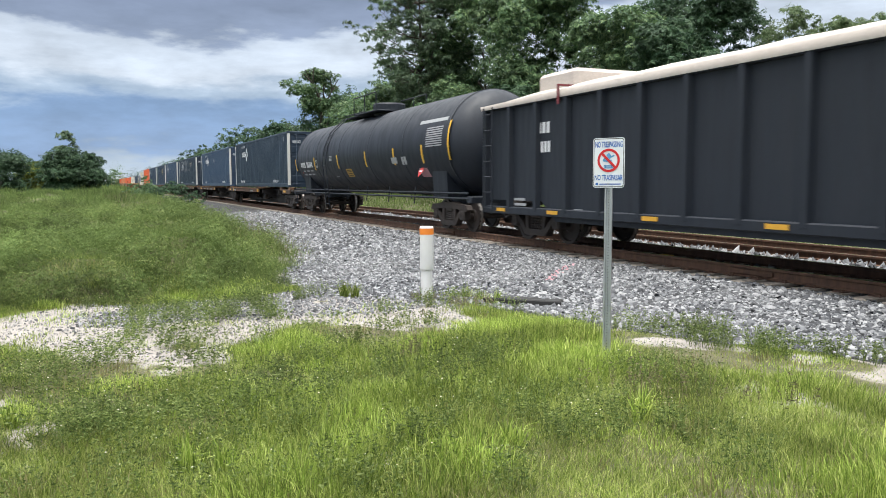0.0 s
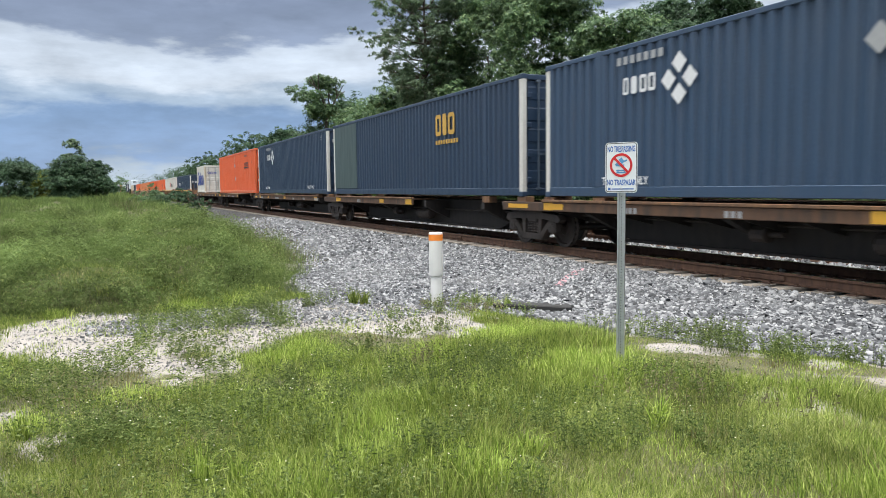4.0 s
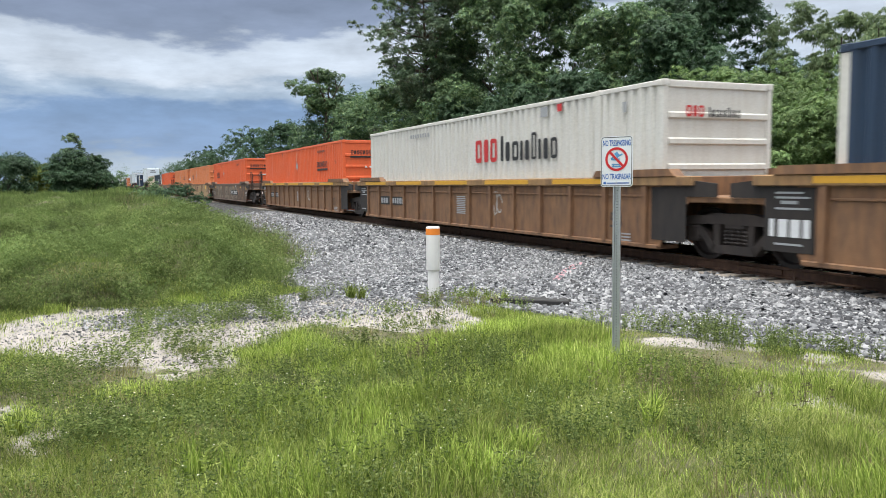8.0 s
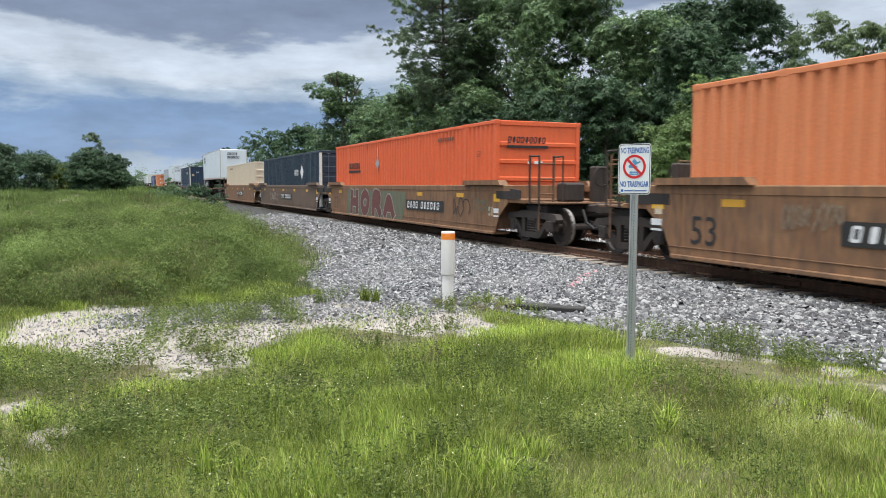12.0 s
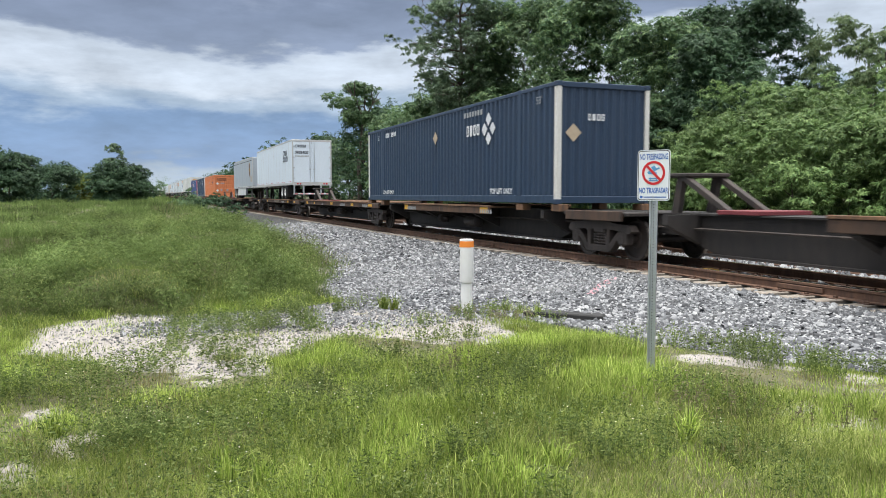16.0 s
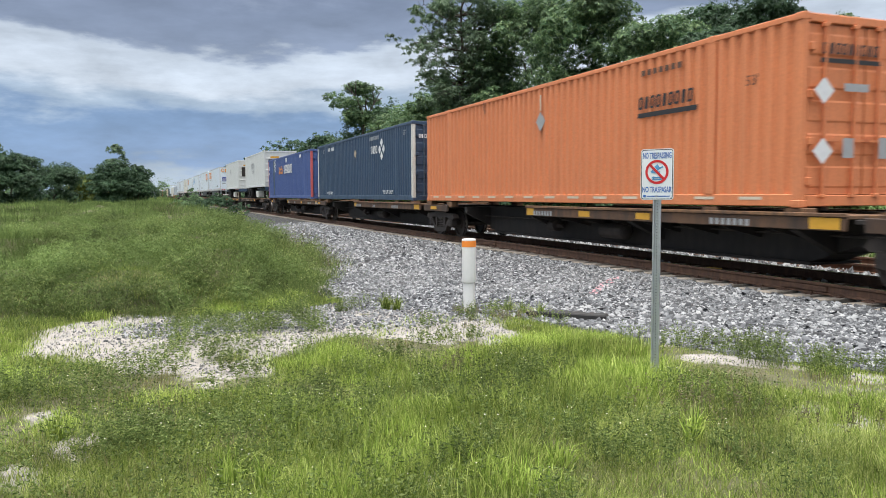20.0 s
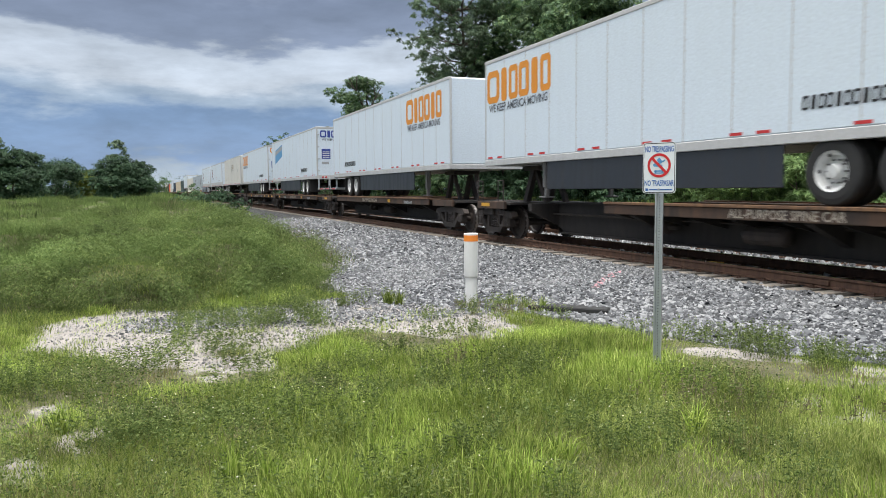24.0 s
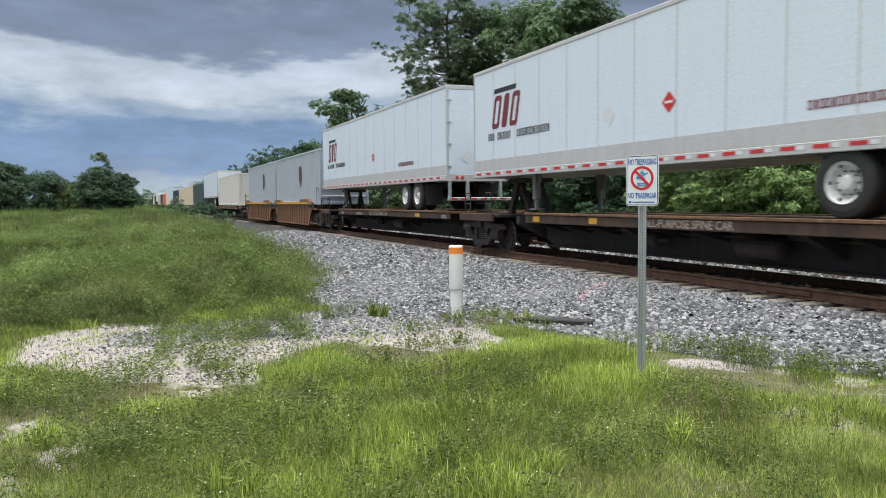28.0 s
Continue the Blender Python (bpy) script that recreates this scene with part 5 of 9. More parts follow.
    if hitch is not None:
        # grab irons and steps beside the bogie
        for x in (-0.75, 0.62):
            g = Bm()
            for xx in (x, x + 0.34):
                g.rod((xx, -1.28, 0.32), (xx, -1.28, 1.62), 0.018, 6)
            for z in (0.36, 0.66, 1.30, 1.60):
                g.rod((x, -1.28, z), (x + 0.34, -1.28, z), 0.016, 6)
            part("grab_iron", g, MAT["truck"], c)
        part("angle_cock", Bm().cbox(-0.2, 0.15, -1.24, -1.0, 0.62, 0.86, 0.03), MAT["truck"], c)
    bogie(c, 0.0)
    if first:
        bogie(c, L)
        couple(c, L + 1.0)
    TRAIN.append((c, xr, 0.0))
    return c


def couple(parent, x, back=False):
    d = -1 if back else 1
    a, b = sorted((x - d * 0.6, x + d * 0.35))
    part("coupler", Bm().cbox(a, b, -0.10, 0.10, 0.78, 0.98, 0.03).cbox(min(x + d * 0.3, x + d * 0.62), max(x + d * 0.3, x + d * 0.62), -0.17, 0.17, 0.74, 1.02, 0.05), MAT["truck"], parent)
    pts = [(x + d * 0.1, -0.35, 0.85), (x + d * 0.3, -0.36, 0.55), (x + d * 0.6, -0.34, 0.42), (x + d * 0.9, -0.3, 0.55)]
    b = Bm()
    for p, q in zip(pts, pts[1:]):
        b.rod(p, q, 0.03, 6)
    part("air_hose", b, MAT["tyre"], parent)


def well_car(xr, xf, colour, label, ribs=True, first=False, last=False, stripe=True, logo=None):
    """One unit of an articulated well car between bogies at xr and xf."""
    c = thing("well_car", label, "railway wagon", "well cars of the train")
    L = xf - xr
    mat = MAT[colour]
    a, b_ = 1.55, L - 1.55

    def wall(sy):
        y0, y1 = sorted((sy * 1.36, sy * 1.33))
        return Bm().slab([(a - 0.75, 0.98), (a - 0.70, 1.30), (b_ + 0.70, 1.30), (b_ + 0.75, 0.98), (b_ + 0.25, 0.62), (b_ + 0.02, 0.16), (a - 0.02, 0.16), (a - 0.25, 0.62)], 1, y0, y1)
    out = 1.44 if ribs else 1.372
    for sy in (-1, 1):
        part("side_wall", lambda: wall(sy), mat, c, key=("wellside", round(L, 1), sy))
        y0, y1 = sorted((sy * out, sy * 1.20))
        part("top_sill", lambda: Bm().cbox(a - 0.9, b_ + 0.9, y0, y1, 1.26, 1.43, 0.02), MAT["well_ochre"] if ribs else mat, c, key=("welltop", round(L, 1), sy, ribs))
        y0, y1 = sorted((sy * 1.41, sy * 0.9))
        part("bottom_sill", lambda: Bm().cbox(a, b_, y0, y1, 0.13, 0.21, 0.015), mat, c, key=("wellbottom", round(L, 1), sy))
    if ribs:
        n = 14
        for i in range(n):
            x = a + 0.35 + (b_ - a - 0.7) * i / (n - 1)
            for sy in (-1, 1):
                o = part("rib", lambda: Bm().slab([(-0.05, 0.2), (-0.06, 1.27), (0.06, 1.27), (0.05, 0.2)], 1, -0.045, 0.03), mat, c, key="wellrib")
                o.location = (x, sy * 1.385, 0)
            if i < n - 1:
                w = (b_ - a - 0.7) / (n - 1) - 0.2
                part("stiffener", lambda: Bm().cbox(0, w, -0.025, 0.0, 1.06, 1.10, 0.008), mat, c, key=("stiff", round(w, 2))).location = (x + 0.1, -1.36, 0)
    else:
        part("crease", Bm().cbox(a - 0.1, b_ + 0.1, -1.372, -1.36, 0.34, 0.36, 0.004), mat, c)
        for x in (a + 0.2, a + (b_ - a) * 0.33, a + (b_ - a) * 0.66, b_ - 0.2):
            o = part("seam", lambda: Bm().box(-0.02, 0.02, -0.005, 0.005, 0.2, 1.27), mat, c, key="wellseam")
            o.location = (x, -1.364, 0)
    if stripe:
        for k in range(5):
            x = a + 0.2 + (b_ - a - 0.4) * k / 5
            part("yellow_stripe", Bm().box(x, x + (2.2 if ribs else 0.55), -1.444, -1.441, 1.30 if ribs else 1.05, 1.40 if ribs else 1.17) if ribs else Bm().box(x + 1, x + 1.5, -1.3645, -1.3605, 1.08, 1.2), MAT["yellow"], c)
    # raised guides at the ends of the well
    for x0, x1 in ((a - 0.5, a + 1.9), (b_ - 1.9, b_ + 0.5)):
        for sy in (-1, 1):
            y0, y1 = sorted((sy * 1.46, sy * 1.22))
            part("top_guard", Bm().slab([(x0, 1.43), (x1, 1.43), (x1 - 0.15, 1.56), (x0 + 0.1, 1.56)], 1, y0, y1), mat, c)
    # end bulkheads, platforms, ladder rails
    for x, d in ((0.0, 1), (L, -1)):
        x0, x1 = sorted((x + d * 0.0, x + d * 1.6))
        part("end_platform", Bm().cbox(x0, x1, -1.33, 1.33, 0.98, 1.08, 0.015).cbox(x0, x1, -0.5, 0.5, 0.62, 1.0, 0.03), mat, c)
        for y0 in (-1.37, 1.33):
            part("end_guard", Bm().slab([(x + d * 0.15, 1.08), (x + d * 1.45, 1.08), (x + d * 1.45, 1.42), (x + d * 0.15, 1.30)], 1, y0, y0 + 0.04), MAT["sill"], c)
        part("bulkhead", Bm().cbox(*sorted((x + d * 1.42, x + d * 1.5)), -1.3, 1.3, 0.3, 1.43, 0.015), mat, c)
    if first or last:
        for x, d, on in ((L, 1, first), (0.0, -1, last)):
            if on:
                lad = Bm()
                for yy in (-1.22, -0.82):
                    lad.rod((x + d * 0.55, yy, 0.35), (x + d * 0.55, yy, 2.05), 0.022, 6)
                for k in range(5):
                    lad.rod((x + d * 0.55, -1.22, 0.5 + k * 0.36), (x + d * 0.55, -0.82, 0.5 + k * 0.36), 0.016, 6)
                part("ladder", lad, MAT["deck"] if colour != "well_umber" else MAT["truck"], c)
                part("hand_rail", Bm().rod((x + d * 0.7, 1.2, 1.0), (x + d * 0.7, 1.2, 2.0), 0.022, 6).rod((x + d * 0.7, 0.6, 1.0), (x + d * 0.7, 0.6, 2.0), 0.022, 6).rod((x + d * 0.7, 0.6, 1.95), (x + d * 0.7, 1.2, 1.95), 0.02, 6), MAT["deck"], c)
                for yy in (-1.28, -0.62):
                    part("end_post", Bm().rod((x + d * 0.18, yy, 0.98), (x + d * 0.18, yy, 2.15), 0.028, 8).rod((x + d * 0.18, yy, 2.12), (x + d * 0.62, yy, 2.12), 0.02, 6).rod((x + d * 0.62, yy, 0.98), (x + d * 0.62, yy, 2.12), 0.022, 6), MAT["truck"], c)
                part("brake_stand", Bm().cbox(*sorted((x + d * 0.35, x + d * 0.6)), 0.3, 0.7, 1.0, 1.9, 0.03).cbox(*sorted((x + d * 0.1, x + d * 0.5)), -0.5, 0.1, 1.03, 1.5, 0.05), MAT["truck"], c)
                # added dark filler block that deepens the shade under the end platform
                part("end_dark_fill", Bm().cbox(*sorted((x - d * 0.3, x + d * 0.7)), -1.1, 1.1, 0.66, 0.97, 0.04), MAT["sill"], c)
                part("walkway", Bm().cbox(*sorted((x, x + d * 0.95)), -1.25, 1.25, 0.98, 1.03, 0.01), MAT["deck"], c)
                part("brake_wheel", Bm().lathe((x + d * 0.6, 0.5, 1.65), 0, [(-0.015, 0.22), (0.0, 0.25), (0.015, 0.22), (0.0, 0.21), (-0.015, 0.22)], 16), MAT["truck"], c)
                couple(c, x + d * 1.0, back=d < 0)
    bogie(c, 0.0)
    if first:
        bogie(c, L)
    TRAIN.append((c, xr, 0.0))
    return c


def gondola(s):
    """A black high-sided gondola with outside stakes and a pale cover over its load."""
    c = thing("gondola_car", "black high-sided steel gondola under a pale cover", "railway wagon")
    L = 16.9
    part("body", Bm().slab([(0.0, 0.95), (0.0, 3.24), (L, 3.24), (L, 0.95), (L - 2.6, 0.95), (L - 3.2, 0.52), (3.2, 0.52), (2.6, 0.95)], 1, -1.40, 1.40), MAT["black"], c)
    part("top_chord", Bm().cbox(-0.03, L + 0.03, -1.50, -1.36, 3.13, 3.27, 0.02).cbox(-0.03, L + 0.03, 1.36, 1.50, 3.13, 3.27, 0.02), MAT["black"], c)
    part("bottom_chord", Bm().cbox(0, L, -1.50, -1.38, 0.62, 0.80, 0.02).cbox(0, L, 1.38, 1.5, 0.62, 0.80, 0.02), MAT["black"], c)
    n = 15
    for i in range(n):
        x = 0.06 + (L - 0.12) * i / (n - 1)
        for sy in (-1, 1):
            o = part("stake", lambda: Bm().slab([(-0.09, 0.0), (-0.06, -0.11), (0.06, -0.11), (0.09, 0.0)], 2, 0.72, 3.16), MAT["black"], c, key="stake")
            o.matrix_basis = pose(x, sy * 1.40, 0, 0, 0, 0 if sy < 0 else 180)
    b = Bm()
    m = 26
    prof = [(-1.52, 3.05), (-1.55, 3.28), (-1.2, 3.42), (-0.6, 3.55), (0, 3.60), (0.6, 3.55), (1.2, 3.42), (1.55, 3.28), (1.52, 3.05)]
    k = 0
    for i in range(m + 1):
        x = -0.1 + (L + 0.2) * i / m
        w = 1.0 - 0.8 * max(0, 1 - i / 4.0)
        for y, z in prof:
            zz = 3.24 + (z - 3.24) * (w if z > 3.25 else 1) + (0.02 * math.sin(i * 1.7 + y * 3) if z > 3.3 else 0)
            zz = zz + 0.10 if z < 3.2 else zz
            b.v.append((x, y, zz))
    for i in range(m):
        for j in range(len(prof) - 1):
            q = i * len(prof) + j
            b.f.append((q, q + len(prof), q + len(prof) + 1, q + 1))
    part("cover", b, MAT["cover"], c, "pale draped load cover", smooth=True)
    part("cover_roll", Bm().cbox(2.1, 3.6, -1.2, 1.2, 3.3, 3.78, 0.08), MAT["cover"], c)
    part("tie_strap", Bm().box(3.45, 3.52, -1.57, -1.55, 3.0, 3.40).box(3.45, 3.52, -1.57, -1.1, 3.38, 3.42), MAT["maroon_mark"], c, "dark red strap")
    lad = Bm()
    for x in (0.1, 0.55):
        lad.rod((x, -1.56, 0.6), (x, -1.56, 3.2), 0.02, 6)
    for q in range(7):
        lad.rod((0.1, -1.56, 0.75 + q * 0.38), (0.55, -1.56, 0.75 + q * 0.38), 0.015, 6)
    part("ladder", lad, MAT["black"], c)
    for x in (0.7, 3.0, 6.2, 9.0, 12.0):
        part("reflector", Bm().box(x, x + 0.42, -1.512, -1.508, 0.68, 0.76), MAT["yellow"], c)
    bars(c, MAT["white_mark"], side_xf(2.3, 2.45, -1.412), [(0.17 * k, 0.0, 0.12, 0.24) for k in range(4)] + [(0.14 * k, -0.42, 0.10, 0.24) for k in range(5)], "reporting_mark")
    bars(c, MAT["grey_mark"], side_xf(1.4, 0.95, -1.412), [(0, 0, 0.5, 0.06), (0, -0.12, 0.55, 0.06), (2.5, -0.18, 0.3, 0.05)], "data_lines")
    bogie(c, 1.9)
    bogie(c, L - 1.9)
    couple(c, -0.3, True)
    TRAIN.append((c, s, 0.0))


def tank_car(s):
    """A long black tank car with a top platform, side markings and ladders."""
    L = 19.6
    c = thing("tank_car", "black cylindrical tank car with yellow reflective strips", "railway wagon")
    R, zc = 1.52, 2.50
    prof = [(0.45, 0.0), (0.47, 0.5), (0.56, 0.95), (0.72, 1.25), (0.95, 1.44), (1.2, R), (L - 1.2, R), (L - 0.95, 1.44), (L - 0.72, 1.25), (L - 0.56, 0.95), (L - 0.47, 0.5), (L - 0.45, 0.0)]
    part("tank", Bm().lathe((0, 0, zc), 0, prof, 56), MAT["tank_black"], c, "black tank barrel", smooth=True)
    for x in (1.2, 4.6, 8.0, L - 8.0, L - 4.6, L - 1.2):
        part("weld_band", Bm().lathe((x, 0, zc), 0, [(-0.03, R), (-0.03, R + 0.008), (0.03, R + 0.008), (0.03, R)], 56), MAT["tank_black"], c, smooth=True)
    part("end_sill", Bm().cbox(-0.1, 3.2, -0.5, 0.5, 0.72, 1.02, 0.03).cbox(-0.1, 0.2, -1.4, 1.4, 0.82, 1.0, 0.02), MAT["black"], c)
    part("end_sill", Bm().cbox(L - 3.2, L + 0.1, -0.5, 0.5, 0.72, 1.02, 0.03).cbox(L - 0.2, L + 0.1, -1.4, 1.4, 0.82, 1.0, 0.02), MAT["black"], c)
    for x in (2.2, L - 2.2):
        part("saddle", Bm().slab([(-1.25, 0.95), (1.25, 0.95), (1.30, 1.8), (1.0, 1.4), (0.5, 1.12), (0, 1.0), (-0.5, 1.12), (-1.0, 1.4), (-1.30, 1.8)], 0, x - 0.5, x + 0.5), MAT["black"], c)
    for sy in (-1, 1):
        for z in (0.98, 1.12):
            part("side_rod", Bm().rod((0.2, sy * 1.36, z - 0.04), (L - 0.2, sy * 1.36, z - 0.04), 0.028, 8), MAT["black"], c)
        for q in range(6):
            x = 4.0 + q * (L - 8) / 5
            part("rod_stanchion", Bm().rod((x, sy * 1.36, 0.72), (x, sy * 1.30, 1.25), 0.022, 6), MAT["black"], c)
        part("step", Bm().box(0.1, 0.5, sy * 1.38 - 0.02, sy * 1.38 + 0.02, 0.38, 0.42).rod((0.12, sy * 1.38, 0.4), (0.12, sy * 1.38, 0.9), 0.018, 6).rod((0.48, sy * 1.38, 0.4), (0.48, sy * 1.38, 0.9), 0.018, 6), MAT["black"], c)
    part("dome_housing", Bm().lathe((L / 2, 0, zc + R - 0.1), 2, [(0, 0.62), (0.42, 0.62), (0.48, 0.58), (0.5, 0.0)], 24), MAT["black"], c)
    w = part("top_walkway", Bm().cbox(L / 2 - 3.9, L / 2 - 0.8, -0.55, 0.55, zc + R + 0.05, zc + R + 0.10, 0.01).cbox(L / 2 - 1.3, L / 2 + 1.3, -1.0, 1.0, zc + R - 0.02, zc + R + 0.03, 0.01), MAT["black"], c)
    rail = Bm()
    for sy in (-1, 1):
        rail.rod((L / 2 - 1.3, sy * 1.0, zc + R + 0.65), (L / 2 + 1.3, sy * 1.0, zc + R + 0.65), 0.02, 6)
        rail.rod((L / 2 - 3.9, sy * 0.55, zc + R + 0.18), (L / 2 - 1.3, sy * 0.55, zc + R + 0.18), 0.02, 6)
        for x in (-1.3, 0, 1.3):
            rail.rod((L / 2 + x, sy * 1.0, zc + R), (L / 2 + x, sy * 1.0, zc + R + 0.65), 0.02, 6)
    part("safety_rail", rail, MAT["black"], w)
    lad = Bm()
    bend = [(-1.45, 0.42), (-1.60, 2.3), (-1.50, 2.9), (-1.22, 3.5), (-0.6, zc + R + 0.08)]
    for x in (5.9, 6.38):
        for (y0, z0), (y1, z1) in zip(bend, bend[1:]):
            lad.rod((x, y0, z0), (x, y1, z1), 0.022, 6)
    for q in range(10):
        z = 0.5 + q * 0.32
        y = float(np.interp(z, [b[1] for b in bend], [b[0] for b in bend]))
        lad.rod((5.9, y, z), (6.38, y, z), 0.015, 6)
    part("ladder", lad, MAT["black"], c)

    def strip(x, z0, z1, w, mat, name="reflective_strip"):
        b = Bm()
        n = 8
        a0, a1 = math.asin((z0 - zc) / R), math.asin((z1 - zc) / R)
        rr = R + 0.006
        for i in range(n):
            p, q = a0 + (a1 - a0) * i / n, a0 + (a1 - a0) * (i + 1) / n
            b.quad((x, -rr * math.cos(p), zc + rr * math.sin(p)), (x + w, -rr * math.cos(p), zc + rr * math.sin(p)), (x + w, -rr * math.cos(q), zc + rr * math.sin(q)), (x, -rr * math.cos(q), zc + rr * math.sin(q)))
        return part(name, b, mat, c)
    for x in (0.75, 4.15, 7.7, 11.2, 14.1, 16.5):
        strip(x, 1.95, 2.5, 0.13, MAT["bright_yellow"])
    strip(L - 1.2, 2.0, 3.1, 0.13, MAT["bright_yellow"])
    for k in range(10):
        if k != 4:
            strip(1.80 + k * 0.205, 2.08, 2.32, 0.13, MAT["white_mark"], "number_block")
    for k, w in enumerate((0.45, 0.5, 0.5)):
        strip(1.95 + k * 0.66, 1.90, 1.96, w * 0.9, MAT["grey_mark"], "data_line")
        strip(1.95 + k * 0.66, 1.74, 1.80, w * 0.9, MAT["grey_mark"], "data_line")
    strip(1.75, 1.82, 1.90, 0.08, MAT["red_mark"], "data_line")
    strip(4.4, 2.05, 2.38, 0.3, MAT["galv"], "data_plate")
    strip(4.47, 2.12, 2.31, 0.16, MAT["black"], "data_plate").location = (0, -0.006, 0)
    for z in range(4):
        strip(6.6, 2.28 + z * 0.055, 2.31 + z * 0.055, 0.42, MAT["grey_mark"], "data_line")
    strip(6.85, 1.62, 1.65, 0.45, MAT["grey_mark"], "data_line")
    strip(8.6, 1.62, 1.92, 0.72, MAT["gold_mark"], "data_plate")
    for z in range(4):
        strip(8.68, 1.66 + z * 0.065, 1.69 + z * 0.065, 0.56, MAT["black"], "data_line").location = (0, -0.005, 0)
    strip(16.0, 1.55, 1.82, 0.65, MAT["pink_mark"], "data_plate")
    for z in range(9):
        strip(16.9, 2.42 + z * 0.065, 2.455 + z * 0.065, 1.15, MAT["grey_mark"], "data_line")
    strip(16.2, 3.12, 3.22, 2.0, MAT["grey_mark"], "data_line")
    strip(13.9, 2.0, 2.2, 0.5, MAT["grey_mark"], "data_panel")
    strip(14.8, 1.95, 2.2, 0.42, MAT["grey_mark"], "data_panel")
    diamond(c, MAT["red_mark"], pose(16.3, -1.42, 1.72, 62, 0, 0), 0.2)
    bars(c, MAT["white_mark"], pose(16.3, -1.428, 1.72, 62, 0, 0), [(-0.11, -0.03, 0.22, 0.06)], "placard_band")
    bogie(c, 1.9)
    bogie(c, L - 1.9)
    couple(c, -0.1, True)
    couple(c, L + 0.1)
    TRAIN.append((c, s, 0.0))


# ---- the train, front to back ----
FLOOR = 1.15       # container floor on a spine car, above the rail


def umax(s, colour, label, doors=True, tag=0, tape=None):
    """A dark blue domestic container with a pale wordmark and diamond emblem."""
    c = container(s, FLOOR, colour, label, doors=doors, post_colour="white" if doors else "white")
    x = 2.8 if not tag else 10.75
    blocks(c, MAT["white_mark"], side_xf(x, 1.95), 0.32, [0.5, 0.75, 0.62, 0.62], 0.14, 0.0, "wordmark")
    d = Bm()
    for a in range(4):
        t = a * math.pi / 2
        u, v = Vector((math.cos(t), math.sin(t), 0)), Vector((-math.sin(t), math.cos(t), 0))
        d.poly([tuple(u * 0.46), tuple(u * 0.27 + v * 0.19), tuple(u * 0.08 + v * 0.0), tuple(u * 0.27 - v * 0.19)])
    o = part("emblem", d, MAT["white_mark"], c)
    o.matrix_basis = side_xf(x + 1.55, 2.08)
    bars(c, MAT["grey_mark"], side_xf(x - 0.2, 2.52), [(0.2 * k, 0, 0.13, 0.15) for k in range(7)], "unit_number")
    lettering("TOP LIFT ONLY", 0.2, MAT["white_mark"], c, side_xf(2.15, 0.26), "caution_words", bold=0.006)
    lettering("TOP LIFT ONLY", 0.2, MAT["white_mark"], c, side_xf(12.4, 0.26), "caution_words", bold=0.006)
    lettering("53'", 0.26, MAT["grey_mark"], c, side_xf(15.1, 2.45), "length_mark")
    if tape:
        diamond(c, MAT[tape], side_xf(8.1, 2.1), 0.22)
    if tag:
        bars(c, MAT["white_mark"], side_xf(2.55, 2.48), [(0.17 * k, 0, 0.11, 0.17) for k in (0, 1, 2, 4, 5, 6, 7)], "unit_number")
        lettering("53'", 0.24, MAT["white_mark"], c, side_xf(1.45, 2.45), "length_mark")
    if doors:
        blocks(c, MAT["white_mark"], end_xf(16.16, -1.05, 2.28), 0.14, [0.5, 0.75, 0.62, 0.62], 0.14, 0, "door_wordmark")
        diamond(c, MAT["white_mark"], end_xf(16.16, -0.42, 2.35), 0.12, "door_emblem")
        bars(c, MAT["grey_mark"], end_xf(16.163, 0.45, 2.2), [(0, 0, 0.5, 0.1), (0, 0.2, 0.45, 0.1), (0, -0.75, 0.55, 0.05), (0, -0.87, 0.5, 0.05), (0.25, -1.3, 0.3, 0.18)], "door_line")
    else:
        blocks(c, MAT["white_mark"], end_xf(16.13, -0.45, 2.0), 0.16, [0.5, 0.75, 0.62, 0.62], 0.14, 0, "end_wordmark")
        diamond(c, MAT["tan_mark"], end_xf(16.13, -0.85, 1.7), 0.22)
    return c


